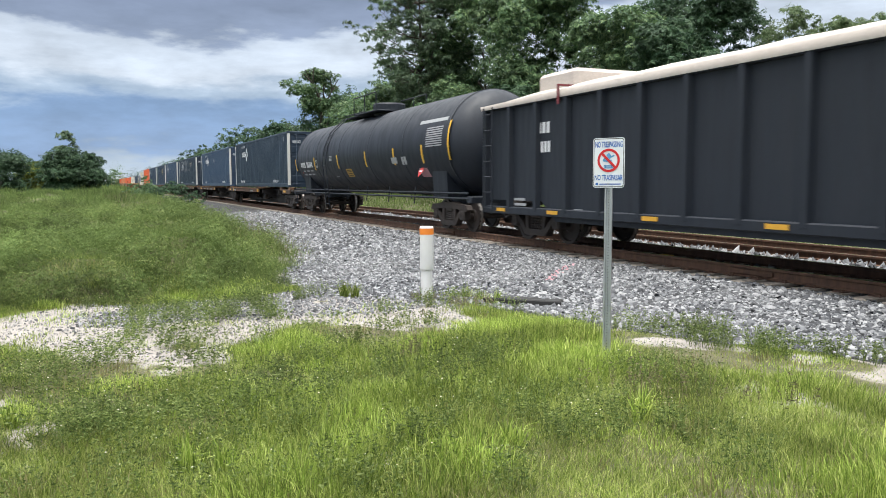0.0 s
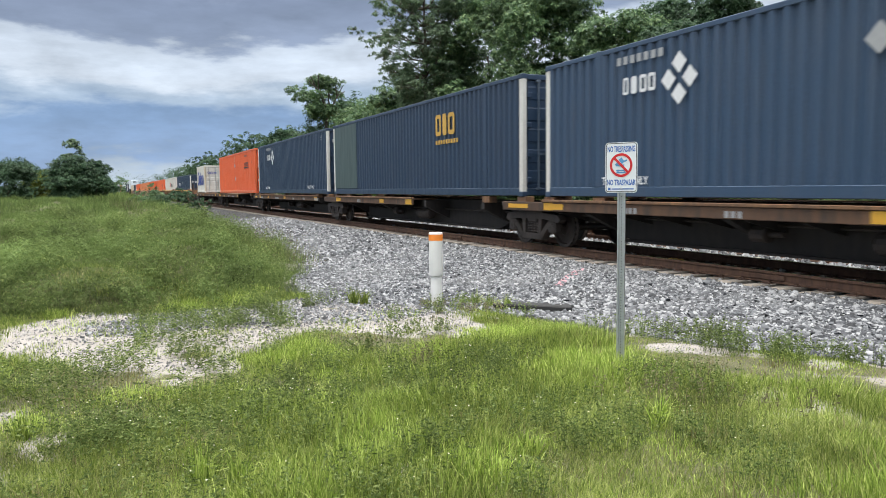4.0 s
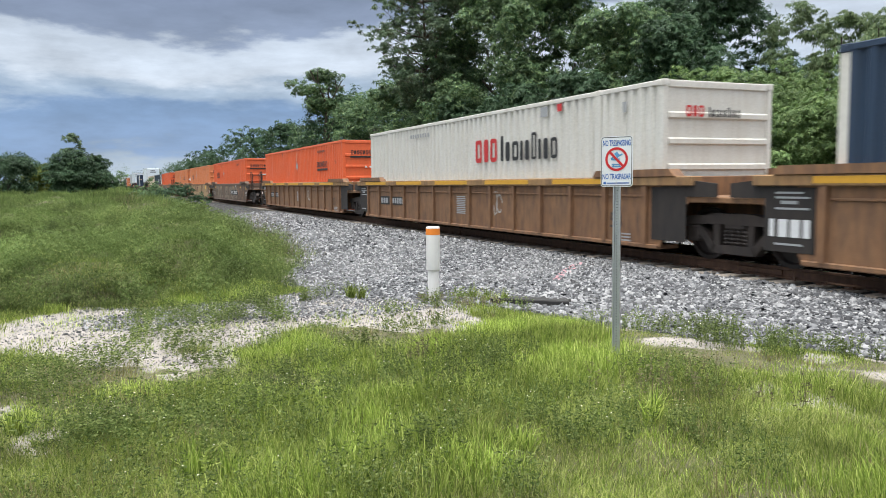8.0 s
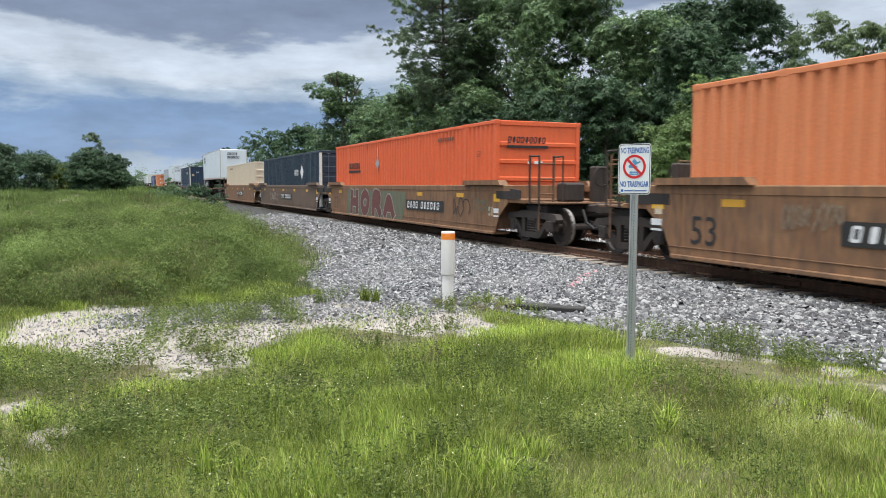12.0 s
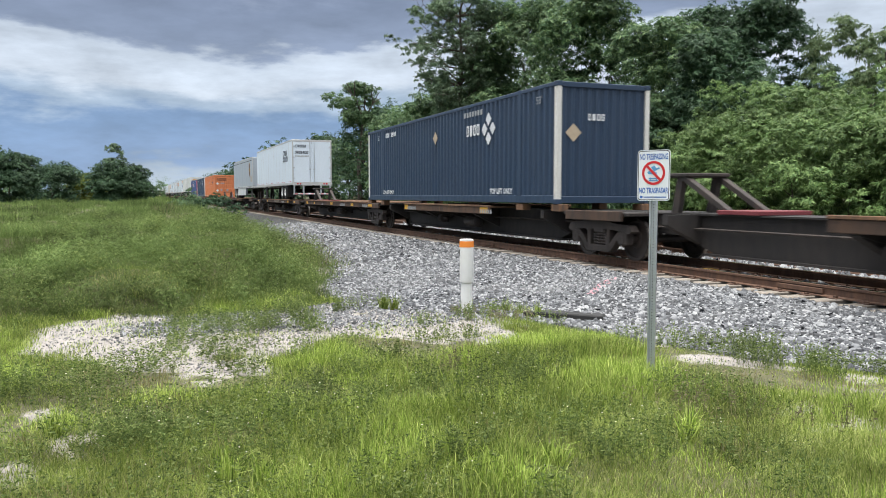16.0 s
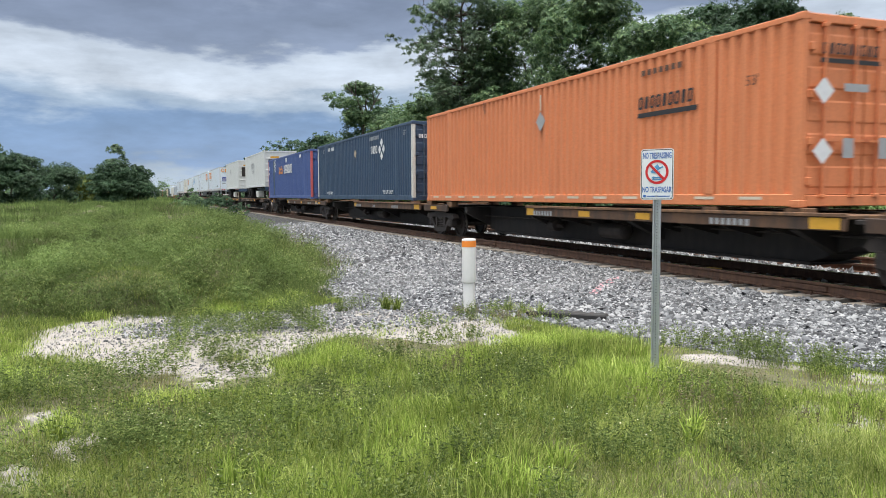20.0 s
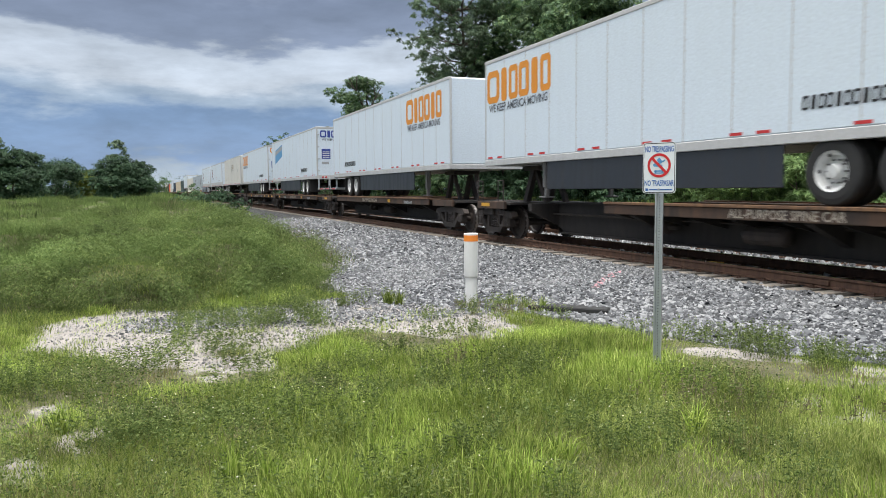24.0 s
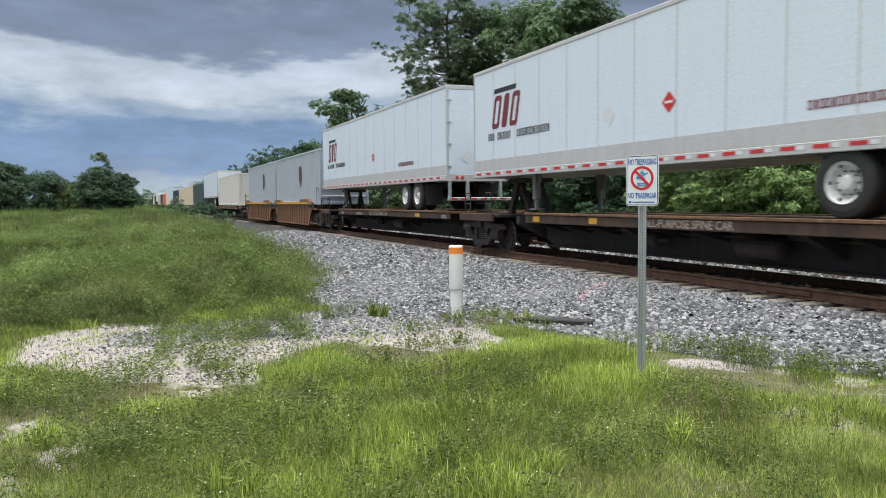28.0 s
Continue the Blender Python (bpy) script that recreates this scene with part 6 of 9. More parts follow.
def schneider(s, z, colour, label, doors=False, wx=12.1):
    c = container(s, z, colour, label, doors=doors, rib="h")
    blocks(c, MAT["black_mark"], side_xf(wx, 1.86), 0.24, [0.6] * 9, 0.16, 0.12, "wordmark")
    part("underline", Bm().poly([(0, 0, 0), (1.75, 0, 0), (1.77, 0.09, 0), (0.02, 0.09, 0)]), MAT["black_mark"], c).matrix_basis = side_xf(wx - 0.02, 1.70)
    diamond(c, MAT["grey_mark"], side_xf(8.1 if wx > 8 else 6.1, 2.0), 0.24)
    part("pale_strip", Bm().poly([(0, 0, 0), (0.06, 0, 0), (0.06, 0.38, 0), (0, 0.38, 0)]), MAT["cream"], c).matrix_basis = side_xf(8.07 if wx > 8 else 6.07, 2.26)
    bars(c, MAT["brown_mark"], side_xf(12.2, 2.5), [(0.18 * k, 0, 0.12, 0.11) for k in range(7)] + [(-7.5, 0.1, 0.03, 0.25), (-7.4, 0.0, 0.03, 0.3)], "unit_number")
    lettering("53'", 0.24, MAT["brown_mark"], c, side_xf(15.0, 1.95), "length_mark")
    e = bars(c, MAT["cream"], side_xf(0.6, 0.12, -1.302), [(1.1 * k, 0, 0.5, 0.05) for k in range(14)], "pale_tape")
    X = 16.175 if doors else 16.17
    blocks(c, MAT["black_mark"], end_xf(X, -0.95, H_TOP), 0.17, [0.6] * 9, 0.16, 0.12, "end_wordmark")
    part("end_underline", Bm().poly([(0, 0, 0), (1.25, 0, 0), (1.25, 0.07, 0), (0, 0.07, 0)]), MAT["black_mark"], c).matrix_basis = end_xf(X, -0.97, H_TOP - 0.13)
    if doors:
        diamond(c, MAT["white_mark"], end_xf(X + 0.06, -0.95, 1.75), 0.2)
        diamond(c, MAT["white_mark"], end_xf(X + 0.06, -0.95, 0.85), 0.2)
        bars(c, MAT["grey_mark"], end_xf(X + 0.06, -0.55, 0.75), [(0, 0, 0.22, 0.3), (0.75, 0, 0.25, 0.32), (0, 1.0, 0.5, 0.12)], "door_line")
    else:
        diamond(c, MAT["white_mark"], end_xf(X + 0.02, -0.9, 1.0), 0.2)
        bars(c, MAT["white_mark"], end_xf(X + 0.02, -0.35, 1.75), [(0, 0, 0.1, 0.08), (0.2, 0, 0.25, 0.08)], "end_label")
    return c


H_TOP = 2.30
WELL_Z = 0.25


def build_train():
    gondola(-14.6)
    tank_car(-35.2)
    # three-unit spine car with dark containers
    dk = "articulated spine car with rusty deck plates carrying a container"
    for xr, xf, s in ((-55.4, -37.3, -53.1), (-74.0, -55.4, -71.9), (-92.9, -74.0, -92.6)):
        spine_car(xr, xf, (1.0, 10.6) if s != -92.6 else (1.5, 14.2), dk, first=xf == -37.3, load=(s - xr, s - xr + 16.15))
    umax(-53.1, "charcoal", "dark charcoal corrugated container with a pale emblem")
    umax(-71.9, "dark_blue", "slate blue corrugated container with pale corner posts", tape="grey_mark")
    e = umax(-92.6, "charcoal", "dark charcoal container with white spray-paint scrawls")
    scrawl(e, MAT["grey_mark"], side_xf(4.3, 2.25, -1.309), 4.8, 0.42, 24, 0.035, 3)
    scrawl(e, MAT["grey_mark"], side_xf(5.6, 1.55, -1.309), 3.0, 0.85, 4, 0.06, 4)
    scrawl(e, MAT["tan_mark"], side_xf(11.0, 1.95, -1.309), 1.6, 0.4, 6, 0.06, 6)
    scrawl(e, MAT["spray_white"], side_xf(9.6, 1.55, -1.309), 1.2, 0.2, 2, 0.03, 7)
    scrawl(e, MAT["grey_mark"], side_xf(2.3, 1.62, -1.309), 2.0, 0.3, 7, 0.04, 8)
    # five-unit spine car
    for xr, xf, s in ((-112.7, -96.1, -111.8), (-129.5, -112.7, -129.0), (-147.0, -129.5, -146.2), (-164.7, -147.0, -163.6), (-181.3, -164.7, None)):
        spine_car(xr, xf, (0.8, 9.6) if s and s > -140 else (0.6, 10.4) if s == -163.6 else (1.0, 15.2), dk if s else "nearly empty spine car unit with a short container at its rear", first=xf == -96.1, load=(s - xr, s - xr + 16.15) if s else (1.1, 7.2))
    umax(-111.8, "dark_blue", "slate blue corrugated container with door bars", tape="grey_mark")
    g = container(-129.0, FLOOR, "navy", "dark blue container with a grey-green end panel and yellow block emblem", post_colour="white")
    part("pale_panel", Bm().box(0.2, 3.2, -1.304, -1.298, 0.25, 2.78), MAT["green_grey"], g)
    blocks(g, MAT["gold_mark"], side_xf(11.0, 1.75), 0.62, [0.62, 0.62, 0.7], 0.1, 0, "wordmark")
    bars(g, MAT["gold_mark"], side_xf(11.0, 1.5), [(0.18 * k, 0, 0.12, 0.12) for k in range(9)], "tagline")
    umax(-146.2, "navy", "navy corrugated container with pale rear posts")
    o1 = schneider(-163.6, FLOOR, "orange", "bright orange corrugated container with a black wordmark", True)
    diamond(o1, MAT["grey_mark"], side_xf(8.1, 1.05), 0.22)
    m = container(-180.1, FLOOR, "white", "short off-white container with rust-stained doors and blue block letters", L=6.06, H=2.6, posts=(), post_colour="cream")
    blocks(m, MAT["blue_mark"], side_xf(0.55, 0.72), 1.32, [0.82, 0.5, 0.32, 0.45, 0.5, 0.5], 0.09, 0, "wordmark", tall=(0, 2))
    blocks(m, MAT["blue_mark"], end_xf(6.12, -1.0, 1.82), 0.2, [0.9, 0.6, 0.4, 0.55, 0.6, 0.6], 0.1, 0, "door_wordmark", tall=(0, 2))
    bars(m, MAT["grey_mark"], end_xf(6.12, 0.15, 1.7), [(0, 0.4, 0.35, 0.05), (0.45, 0.4, 0.4, 0.05), (0.5, 0, 0.3, 0.05), (0.5, -0.15, 0.35, 0.05), (0.1, -1.0, 0.3, 0.05), (0.5, -1.0, 0.3, 0.05)], "door_line")
    # three well cars, brown with ribs
    wl = "brown ribbed well car with a yellow striped top sill"
    for xr, xf in ((-205.3, -185.1), (-225.0, -205.3), (-244.2, -225.0)):
        w = well_car(xr, xf, "well_brown", wl, True, first=xf == -185.1, last=xr == -244.2)
        L = xf - xr
        if xr != -244.2:
            part("end_panel", Bm().box(0.85, 1.75, -1.371, -1.362, 0.3, 1.24), MAT["sill"], w, "dark grey end panel")
        part("end_panel", Bm().box(L - 1.75, L - 0.85, -1.371, -1.362, 0.3, 1.24), MAT["sill"], w, "dark grey end panel")
        if xf != -185.1:
            lettering("53", 0.42, MAT["black_mark"], w, side_xf(L - 3.0, 0.46, -1.368), "length_mark")
            bars(w, MAT["grey_mark"], side_xf(L - 2.85, 0.22, -1.368), [(0, 0, 0.5, 0.03), (0, 0.06, 0.5, 0.03), (0, 0.12, 0.5, 0.03)], "data_lines")
        else:
            bars(w, MAT["white_mark"], side_xf(0.95, 0.52, -1.376), [(0, 0, 0.09, 0.26), (0.16, 0, 0.17, 0.26), (0.38, 0, 0.17, 0.26), (0.6, 0, 0.12, 0.26)], "unit_number")
        part("number_board", Bm().box(2.9, 5.5, -1.366, -1.361, 0.62, 0.9), MAT["board"], w)
        bars(w, MAT["grey_mark"], side_xf(2.98, 0.67, -1.369), [(0.26 * k, 0, 0.18, 0.18) for k in range(4)] + [(1.2 + 0.22 * k, 0, 0.15, 0.18) for k in range(6)], "reporting_mark")
        bars(w, MAT["grey_mark"], side_xf(9.6, 0.5, -1.366), [(0, 0.05 * k, 0.55, 0.03) for k in range(10)], "data_lines")
        scrawl(w, MAT["spray_white"], side_xf(11.8, 0.5, -1.366), 0.45, 0.6, 2, 0.06, int(-xf))
        bars(w, MAT["grey_mark"], side_xf(1.05, 0.9, -1.375), [(0, 0.25, 0.5, 0.03), (0, 0.18, 0.6, 0.03), (0.1, 0.1, 0.3, 0.05), (0, 0.02, 0.6, 0.03), (0, -0.5, 0.5, 0.03)], "data_lines")
    u = container(-203.3, WELL_Z, "navy", "navy container with white end posts in a brown well car", post_colour="white")
    blocks(u, MAT["white_mark"], side_xf(2.6, 1.75), 0.34, [0.5, 0.75, 0.62, 0.62], 0.14, 0, "wordmark")
    diamond(u, MAT["white_mark"], side_xf(4.35, 1.92), 0.4, "emblem")
    diamond(u, MAT["grey_mark"], side_xf(7.4, 2.1), 0.24)
    blocks(u, MAT["white_mark"], end_xf(16.16, -1.05, 2.0), 0.17, [0.5, 0.75, 0.62, 0.62], 0.14, 0, "door_wordmark")
    diamond(u, MAT["white_mark"], end_xf(16.16, -0.28, 2.09), 0.15, "door_emblem")
    diamond(u, MAT["grey_mark"], end_xf(16.2, 0.75, 1.5), 0.22)
    bars(u, MAT["grey_mark"], end_xf(16.17, 0.5, 2.0), [(0, 0, 0.6, 0.1), (0, 0.16, 0.4, 0.1)], "door_line")
    x = container(-223.0, WELL_Z, "white", "white corrugated container with a red and black wordmark", doors=False, rib="h")
    blocks(x, MAT["red_mark"], side_xf(8.7, 1.62), 0.58, [0.62, 0.58, 0.62], 0.12, 0, "wordmark")
    blocks(x, MAT["black_mark"], side_xf(10.1, 1.62), 0.62, [0.2, 0.5, 0.5, 0.2, 0.42, 0.36, 0.2, 0.42, 0.42], 0.12, 0, "wordmark", tall=(0, 5))
    blocks(x, MAT["red_mark"], end_xf(16.18, -0.8, 2.25), 0.2, [0.62, 0.58, 0.62], 0.1, 0, "end_wordmark")
    blocks(x, MAT["black_mark"], end_xf(16.18, -0.28, 2.25), 0.18, [0.2, 0.5, 0.5, 0.2, 0.42, 0.36, 0.2, 0.42, 0.42], 0.12, 0, "end_wordmark", tall=(0, 5))
    bars(x, MAT["grey_mark"], side_xf(4.0, 2.5), [(0.2 * k, 0, 0.13, 0.12) for k in range(8)] + [(11.0, -0.1, 0.12, 0.2), (8.0, 0.05, 0.3, 0.22)], "unit_number")
    part("red_patch", Bm().box(12.7, 12.88, -1.309, -1.305, 2.62, 2.78), MAT["red_mark"], x)
    schneider(-242.8, WELL_Z, "orange", "bright orange container in a ribbed brown well car")
    # two sets of smooth-sided well cars with graffiti
    wl2 = "grimy brown smooth-sided well car with spray-painted graffiti"
    for n, (xr, xf, col) in enumerate(((-267.8, -248.2, "well_umber"), (-287.6, -267.8, "well_brown"), (-307.1, -287.6, "well_brown"), (-331.0, -311.1, "well_brown"), (-350.4, -331.0, "well_umber"), (-369.8, -350.4, "well_brown"))):
        w = well_car(xr, xf, col, wl2, False, first=n in (0, 3), last=n in (2, 5))
        L = xf - xr
        bx = (11.45, 12.2, 5.05, 11.6, 8.6, 9.0)[n]
        if n != 1:
            part("number_board", Bm().box(bx, bx + 3.3, -1.378, -1.373, 0.60, 0.94), MAT["board"], w, "black number board")
            for x, k in ((0.14, 4), (1.40, 6)):
                blocks(w, MAT["white_mark"], side_xf(bx + x, 0.66, -1.381), 0.23, [0.78 if k == 6 else 0.72] * k, 0.42, 0.15)
        lettering("53", 0.70, MAT["black_mark"], w, side_xf(2.0, 0.42, -1.368), "length_mark")
        for x in (0.95, L - 1.6):
            part("end_patch", Bm().box(x, x + 0.35, -1.366, -1.361, 1.0, 1.2), MAT["bright_yellow"], w, "yellow patch")
            bars(w, MAT["white_mark"], side_xf(x, 0.6, -1.366), [(0, 0, 0.3, 0.04), (0, 0.1, 0.3, 0.12)], "data_lines")
        if n == 0:
            fat_letters(w, "TROL SLYERS", 3.3, 14.6, 0.22, 1.26, "spray_grey", "spray_dark", fat=0.30, rim=0.10)
            for q, (x, z, r) in enumerate(((5.3, 1.0, 0.2), (14.75, 0.95, 0.2), (14.9, 1.2, 0.12), (15.2, 0.82, 0.3), (15.2, 0.35, 0.16), (15.75, 0.55, 0.2), (16.2, 0.9, 0.28), (16.6, 0.4, 0.22), (17.1, 0.75, 0.25), (17.4, 1.1, 0.15))):
                ob = part("star", Bm().poly([(math.cos(a * math.pi / 5 + math.pi / 2) * r * (1 if a % 2 == 0 else 0.45), math.sin(a * math.pi / 5 + math.pi / 2) * r * (1 if a % 2 == 0 else 0.45), 0) for a in range(10)]), MAT["star_tan"], w, "tan painted star")
                ob.matrix_basis = side_xf(x, z, -1.382)
            bars(w, MAT["white_mark"], side_xf(13.75, 1.16, -1.384), [(0, 0, 0.36, 0.05), (0, 0.07, 0.36, 0.05)], "data_lines")
            scrawl(w, MAT["spray_white"], side_xf(1.9, 0.5, -1.366), 1.0, 0.5, 4, 0.03, 33)
        if n == 1:
            part("graffiti_ground", Bm().slab([(8.2, 0.25), (11.2, 0.24), (11.0, 1.22), (8.0, 1.22)], 1, -1.3655, -1.3605), MAT["spray_tan"], w, "painted graffiti ground")
            fat_letters(w, "TROLL", 3.5, 8.4, 0.24, 1.36, "spray_tan", "spray_dark", fat=0.42, rim=0.06, y=-1.3735)
            fat_letters(w, "SLAYERS", 10.7, 17.2, 0.18, 1.38, "spray_tan", "spray_dark", fat=0.46, rim=0.07, y=-1.3735)
            for q in range(2):
                part("maroon_bar", Bm().box(8.9 + q * 0.5, 9.05 + q * 0.5, -1.379, -1.372, 0.6, 1.15), MAT["spray_maroon"], w)
            part("maroon_bar", Bm().box(8.7, 9.9, -1.383, -1.3795, 1.0, 1.16), MAT["spray_maroon"], w)
            part("yellow_placard", Bm().box(15.4, 16.0, -1.386, -1.383, 0.95, 1.25), MAT["bright_yellow"], w)
        if n == 2:
            scrawl(w, MAT["spray_grey"], side_xf(4.0, 0.75, -1.374), 1.1, 0.45, 4, 0.04, 51)
            scrawl(w, MAT["spray_white"], side_xf(8.9, 0.30, -1.374), 7.6, 0.85, 10, 0.10, 52)
            scrawl(w, MAT["spray_grey"], side_xf(9.0, 0.35, -1.380), 7.4, 0.75, 9, 0.12, 55)
            part("end_patch", Bm().box(1.05, 1.25, -1.366, -1.361, 0.9, 1.05), MAT["cream"], w)
        if n == 3:
            part("graffiti_ground", Bm().slab([(4.0, 0.2), (11.2, 0.22), (11.6, 1.2), (4.2, 1.25)], 1, -1.3655, -1.3605), MAT["spray_green"], w, "green painted graffiti ground")
            fat_letters(w, "HORA", 4.6, 10.6, 0.2, 1.28, "spray_maroon", "spray_white", fat=0.36, rim=0.08, y=-1.3735)
            scrawl(w, MAT["spray_dark"], side_xf(15.6, 0.55, -1.366), 1.2, 0.6, 3, 0.05, 66)
            scrawl(w, MAT["spray_green"], side_xf(17.2, 0.7, -1.366), 1.0, 0.35, 4, 0.05, 67)
            part("end_patch", Bm().box(18.0, 18.25, -1.366, -1.361, 0.62, 0.86), MAT["tan_mark"], w)
        if n in (4, 5):
            scrawl(w, MAT["spray_white" if n == 4 else "spray_dark"], side_xf(9.0 - 4 * (n == 4), 0.45, -1.374), 3.0, 0.55, 6, 0.04, 70 + n)
    schneider(-266.2, WELL_Z, "orange", "bright orange container in a graffiti-covered well car", wx=2.1)
    schneider(-285.6, WELL_Z, "pale_orange", "faded orange container in a well car painted with large letters", wx=2.1)
    schneider(-305.2, WELL_Z, "pale_orange", "faded orange container in a brown well car", True)
    schneider(-328.9, WELL_Z, "orange", "red-orange container in a brown well car with white graffiti", wx=2.1)
    k = container(-348.2, WELL_Z, "charcoal", "dark charcoal container with a white end post in a well car", post_colour="white")
    blocks(k, MAT["white_mark"], side_xf(10.2, 1.7), 0.34, [0.5, 0.75, 0.62, 0.62], 0.14, 0, "wordmark")
    diamond(k, MAT["white_mark"], side_xf(12.1, 1.88), 0.4, "emblem")
    v = container(-368.0, WELL_Z, "cream", "cream corrugated container in a brown well car", doors=False, rib="h")
    bars(v, MAT["brown_mark"], side_xf(2.6, 2.5), [(0.2 * k, 0, 0.13, 0.13) for k in range(8)], "unit_number")
    # five-unit spine car: trailer, empty, container, empty, trailer
    tl = "rust-brown spine car unit with a trailer on its deck"
    el = "empty spine car unit with long rusty deck plates"
    spine_car(-389.8, -373.3, (0.6, 9.5), tl, first=True, hitch=15.0)
    spine_car(-407.1, -389.8, (6.2, 16.2), el, ramp=True)
    spine_car(-424.4, -407.1, (4.5, 12.0), dk, load=(-424.8 + 424.4, 15.75))
    spine_car(-441.5, -424.4, (3.0, 16.4), el, ramp=True)
    spine_car(-458.0, -441.5, (4.2, 14.0), tl, hitch=0.6)
    t1 = trailer(-389.2, "trailer_white", "white box trailer facing forward with dark lettering blocks", rear="left")
    met = [1.0, 0.6, 0.6, 0.68, 0.68]
    for zz, wd in ((4.35, met), (4.0, [0.6, 0.65, 0.65, 0.3, 0.6, 0.6, 0.65])):
        blocks(t1, MAT["slate_mark"], side_xf(1.1, zz - 0.1, -1.301), 0.33, wd, 0.12, 0.1, "wordmark")
        blocks(t1, MAT["slate_mark"], end_xf(16.19, -0.6, zz + 0.05), 0.24, wd, 0.12, 0.15, "nose_wordmark")
    part("hose_box", Bm().cbox(16.13, 16.2, 0.25, 0.85, 2.3, 2.55, 0.01), MAT["galv"], t1)
    for q in range(4):
        part("air_fitting", Bm().rod((16.18, 0.35 + q * 0.13, 2.42), (16.26, 0.35 + q * 0.13, 2.42), 0.035, 8), MAT["sill"], t1)
    part("round_port", Bm().rod((16.1, 1.05, 2.75), (16.17, 1.05, 2.75), 0.07, 14), MAT["black_mark"], t1)
    umax(-424.8, "navy", "navy corrugated container with white corner posts and a plain end", doors=False, tag=1, tape="tan_mark")
    t2 = trailer(-458.9, "trailer_white", "white box trailer with swing doors and dark lettering blocks", rear="right", tape="sparse")
    for zz, wd in ((4.0, met), (3.6, [0.6, 0.65, 0.65, 0.3, 0.6, 0.6, 0.65])):
        blocks(t2, MAT["slate_mark"], side_xf(12.75, zz, -1.301), 0.36, wd, 0.12, 0.12, "wordmark")
        blocks(t2, MAT["slate_mark"], end_xf(16.17, -1.12, zz + 0.45), 0.18, wd, 0.12, 0.12, "door_wordmark")
    bars(t2, MAT["grey_mark"], end_xf(16.17, -1.1, 3.85), [(0.09 * k, 0, 0.06, 0.09) for k in range(10)], "door_line")
    # five-unit spine car: short trailer, empty, three containers
    spine_car(-479.7, -462.9, (0.8, 10.0), tl, first=True, hitch=15.5)
    spine_car(-497.0, -479.7, (5.1, 16.6), el, ramp=True)
    for xr, xf, s, d in ((-514.6, -497.0, -515.4, (6.6, 16.2)), (-532.3, -514.6, -533.1, (7.1, 16.2)), (-549.3, -532.3, -551.2, (6.4, 16.0))):
        spine_car(xr, xf, d, dk, load=(s - xr, s - xr + 16.15))
    up = trailer(-476.2, "trailer_grey", "grey box trailer with a dark shield emblem and side skirt", L=14.3, rear="left", axle=14.3 - 2.4, z1=4.72, skirt=True, tape="dark")
    part("belly_panel", Bm().cbox(3.6, 9.4, -1.29, -1.25, 1.35, 2.02, 0.02), MAT["reefer_white"], up, "pale lower side panel")
    part("top_band", Bm().box(0.05, 14.25, -1.301, -1.297, 4.42, 4.46), MAT["sill"], up)
    sh = [(0, -0.62), (0.30, -0.42), (0.40, -0.1), (0.40, 0.5), (0.2, 0.62), (0, 0.65), (-0.2, 0.62), (-0.40, 0.5), (-0.40, -0.1), (-0.30, -0.42)]
    part("shield_edge", Bm().poly([(x, y, 0) for x, y in sh]), MAT["gold_mark"], up).matrix_basis = side_xf(12.4, 3.62, -1.303)
    part("shield", Bm().poly([(x * 0.88, y * 0.9, 0) for x, y in sh]), MAT["brown_mark"], up, "dark brown shield emblem").matrix_basis = side_xf(12.4, 3.62, -1.306)
    blocks(up, MAT["gold_mark"], side_xf(12.16, 3.5, -1.309), 0.26, [0.5, 0.5, 0.45], 0.12, 0, "wordmark")
    part("placard_holder", Bm().cbox(13.2, 13.7, -1.315, -1.297, 2.55, 3.1, 0.01), MAT["tan_mark"], up)
    schneider(-515.4, FLOOR, "pale_orange", "faded orange container with rusty lock bars on its doors", True)
    umax(-533.1, "dark_blue", "slate blue corrugated container with a pale emblem and placard", tag=1, tape="tan_mark")
    p = container(-551.2, FLOOR, "royal", "blue corrugated container with red end posts and block lettering", post_colour="faded_red")
    blocks(p, MAT["brand_orange"], side_xf(4.9, 1.7), 0.55, [0.5, 0.5, 0.5, 0.45, 0.5], 0.1, 0, "wordmark", tall=(0, 3))
    blocks(p, MAT["white_mark"], side_xf(7.0, 1.7), 0.58, [0.45, 0.45, 0.5, 0.5, 0.5, 0.45, 0.5, 0.45, 0.25, 0.5], 0.08, 0, "wordmark")
    em = Bm()
    for q in range(9):
        em.poly([(-0.42 + 0.06 * abs(q - 4), q * 0.1, 0), (0.32, q * 0.1 + 0.06, 0), (0.32, q * 0.1 + 0.11, 0), (-0.42 + 0.06 * abs(q - 4), q * 0.1 + 0.05, 0)])
    part("emblem", em, MAT["white_mark"], p).matrix_basis = side_xf(3.2, 1.9)
    for q, (x0, z0, w, h) in enumerate(((0.45, 2.1, 0.25, 0.3), (0.45, 1.75, 0.25, 0.2), (7.7, 2.45, 0.5, 0.3), (12.7, 2.55, 0.5, 0.18))):
        bars(p, MAT["white_mark"], side_xf(x0, z0), [(0, 0, w, h)], "label_patch")
    part("dark_panel", Bm().box(2.35, 3.0, -1.3, -1.293, 0.25, 2.75), MAT["dark_blue"], p)
    bars(p, MAT["white_mark"], end_xf(16.2, -0.9, 2.2), [(0, 0, 1.2, 0.3), (0.2, -0.9, 0.5, 0.35), (0.2, -1.25, 0.4, 0.05)], "door_line")
    # mixed trailers and refrigerated boxes
    build_tail()


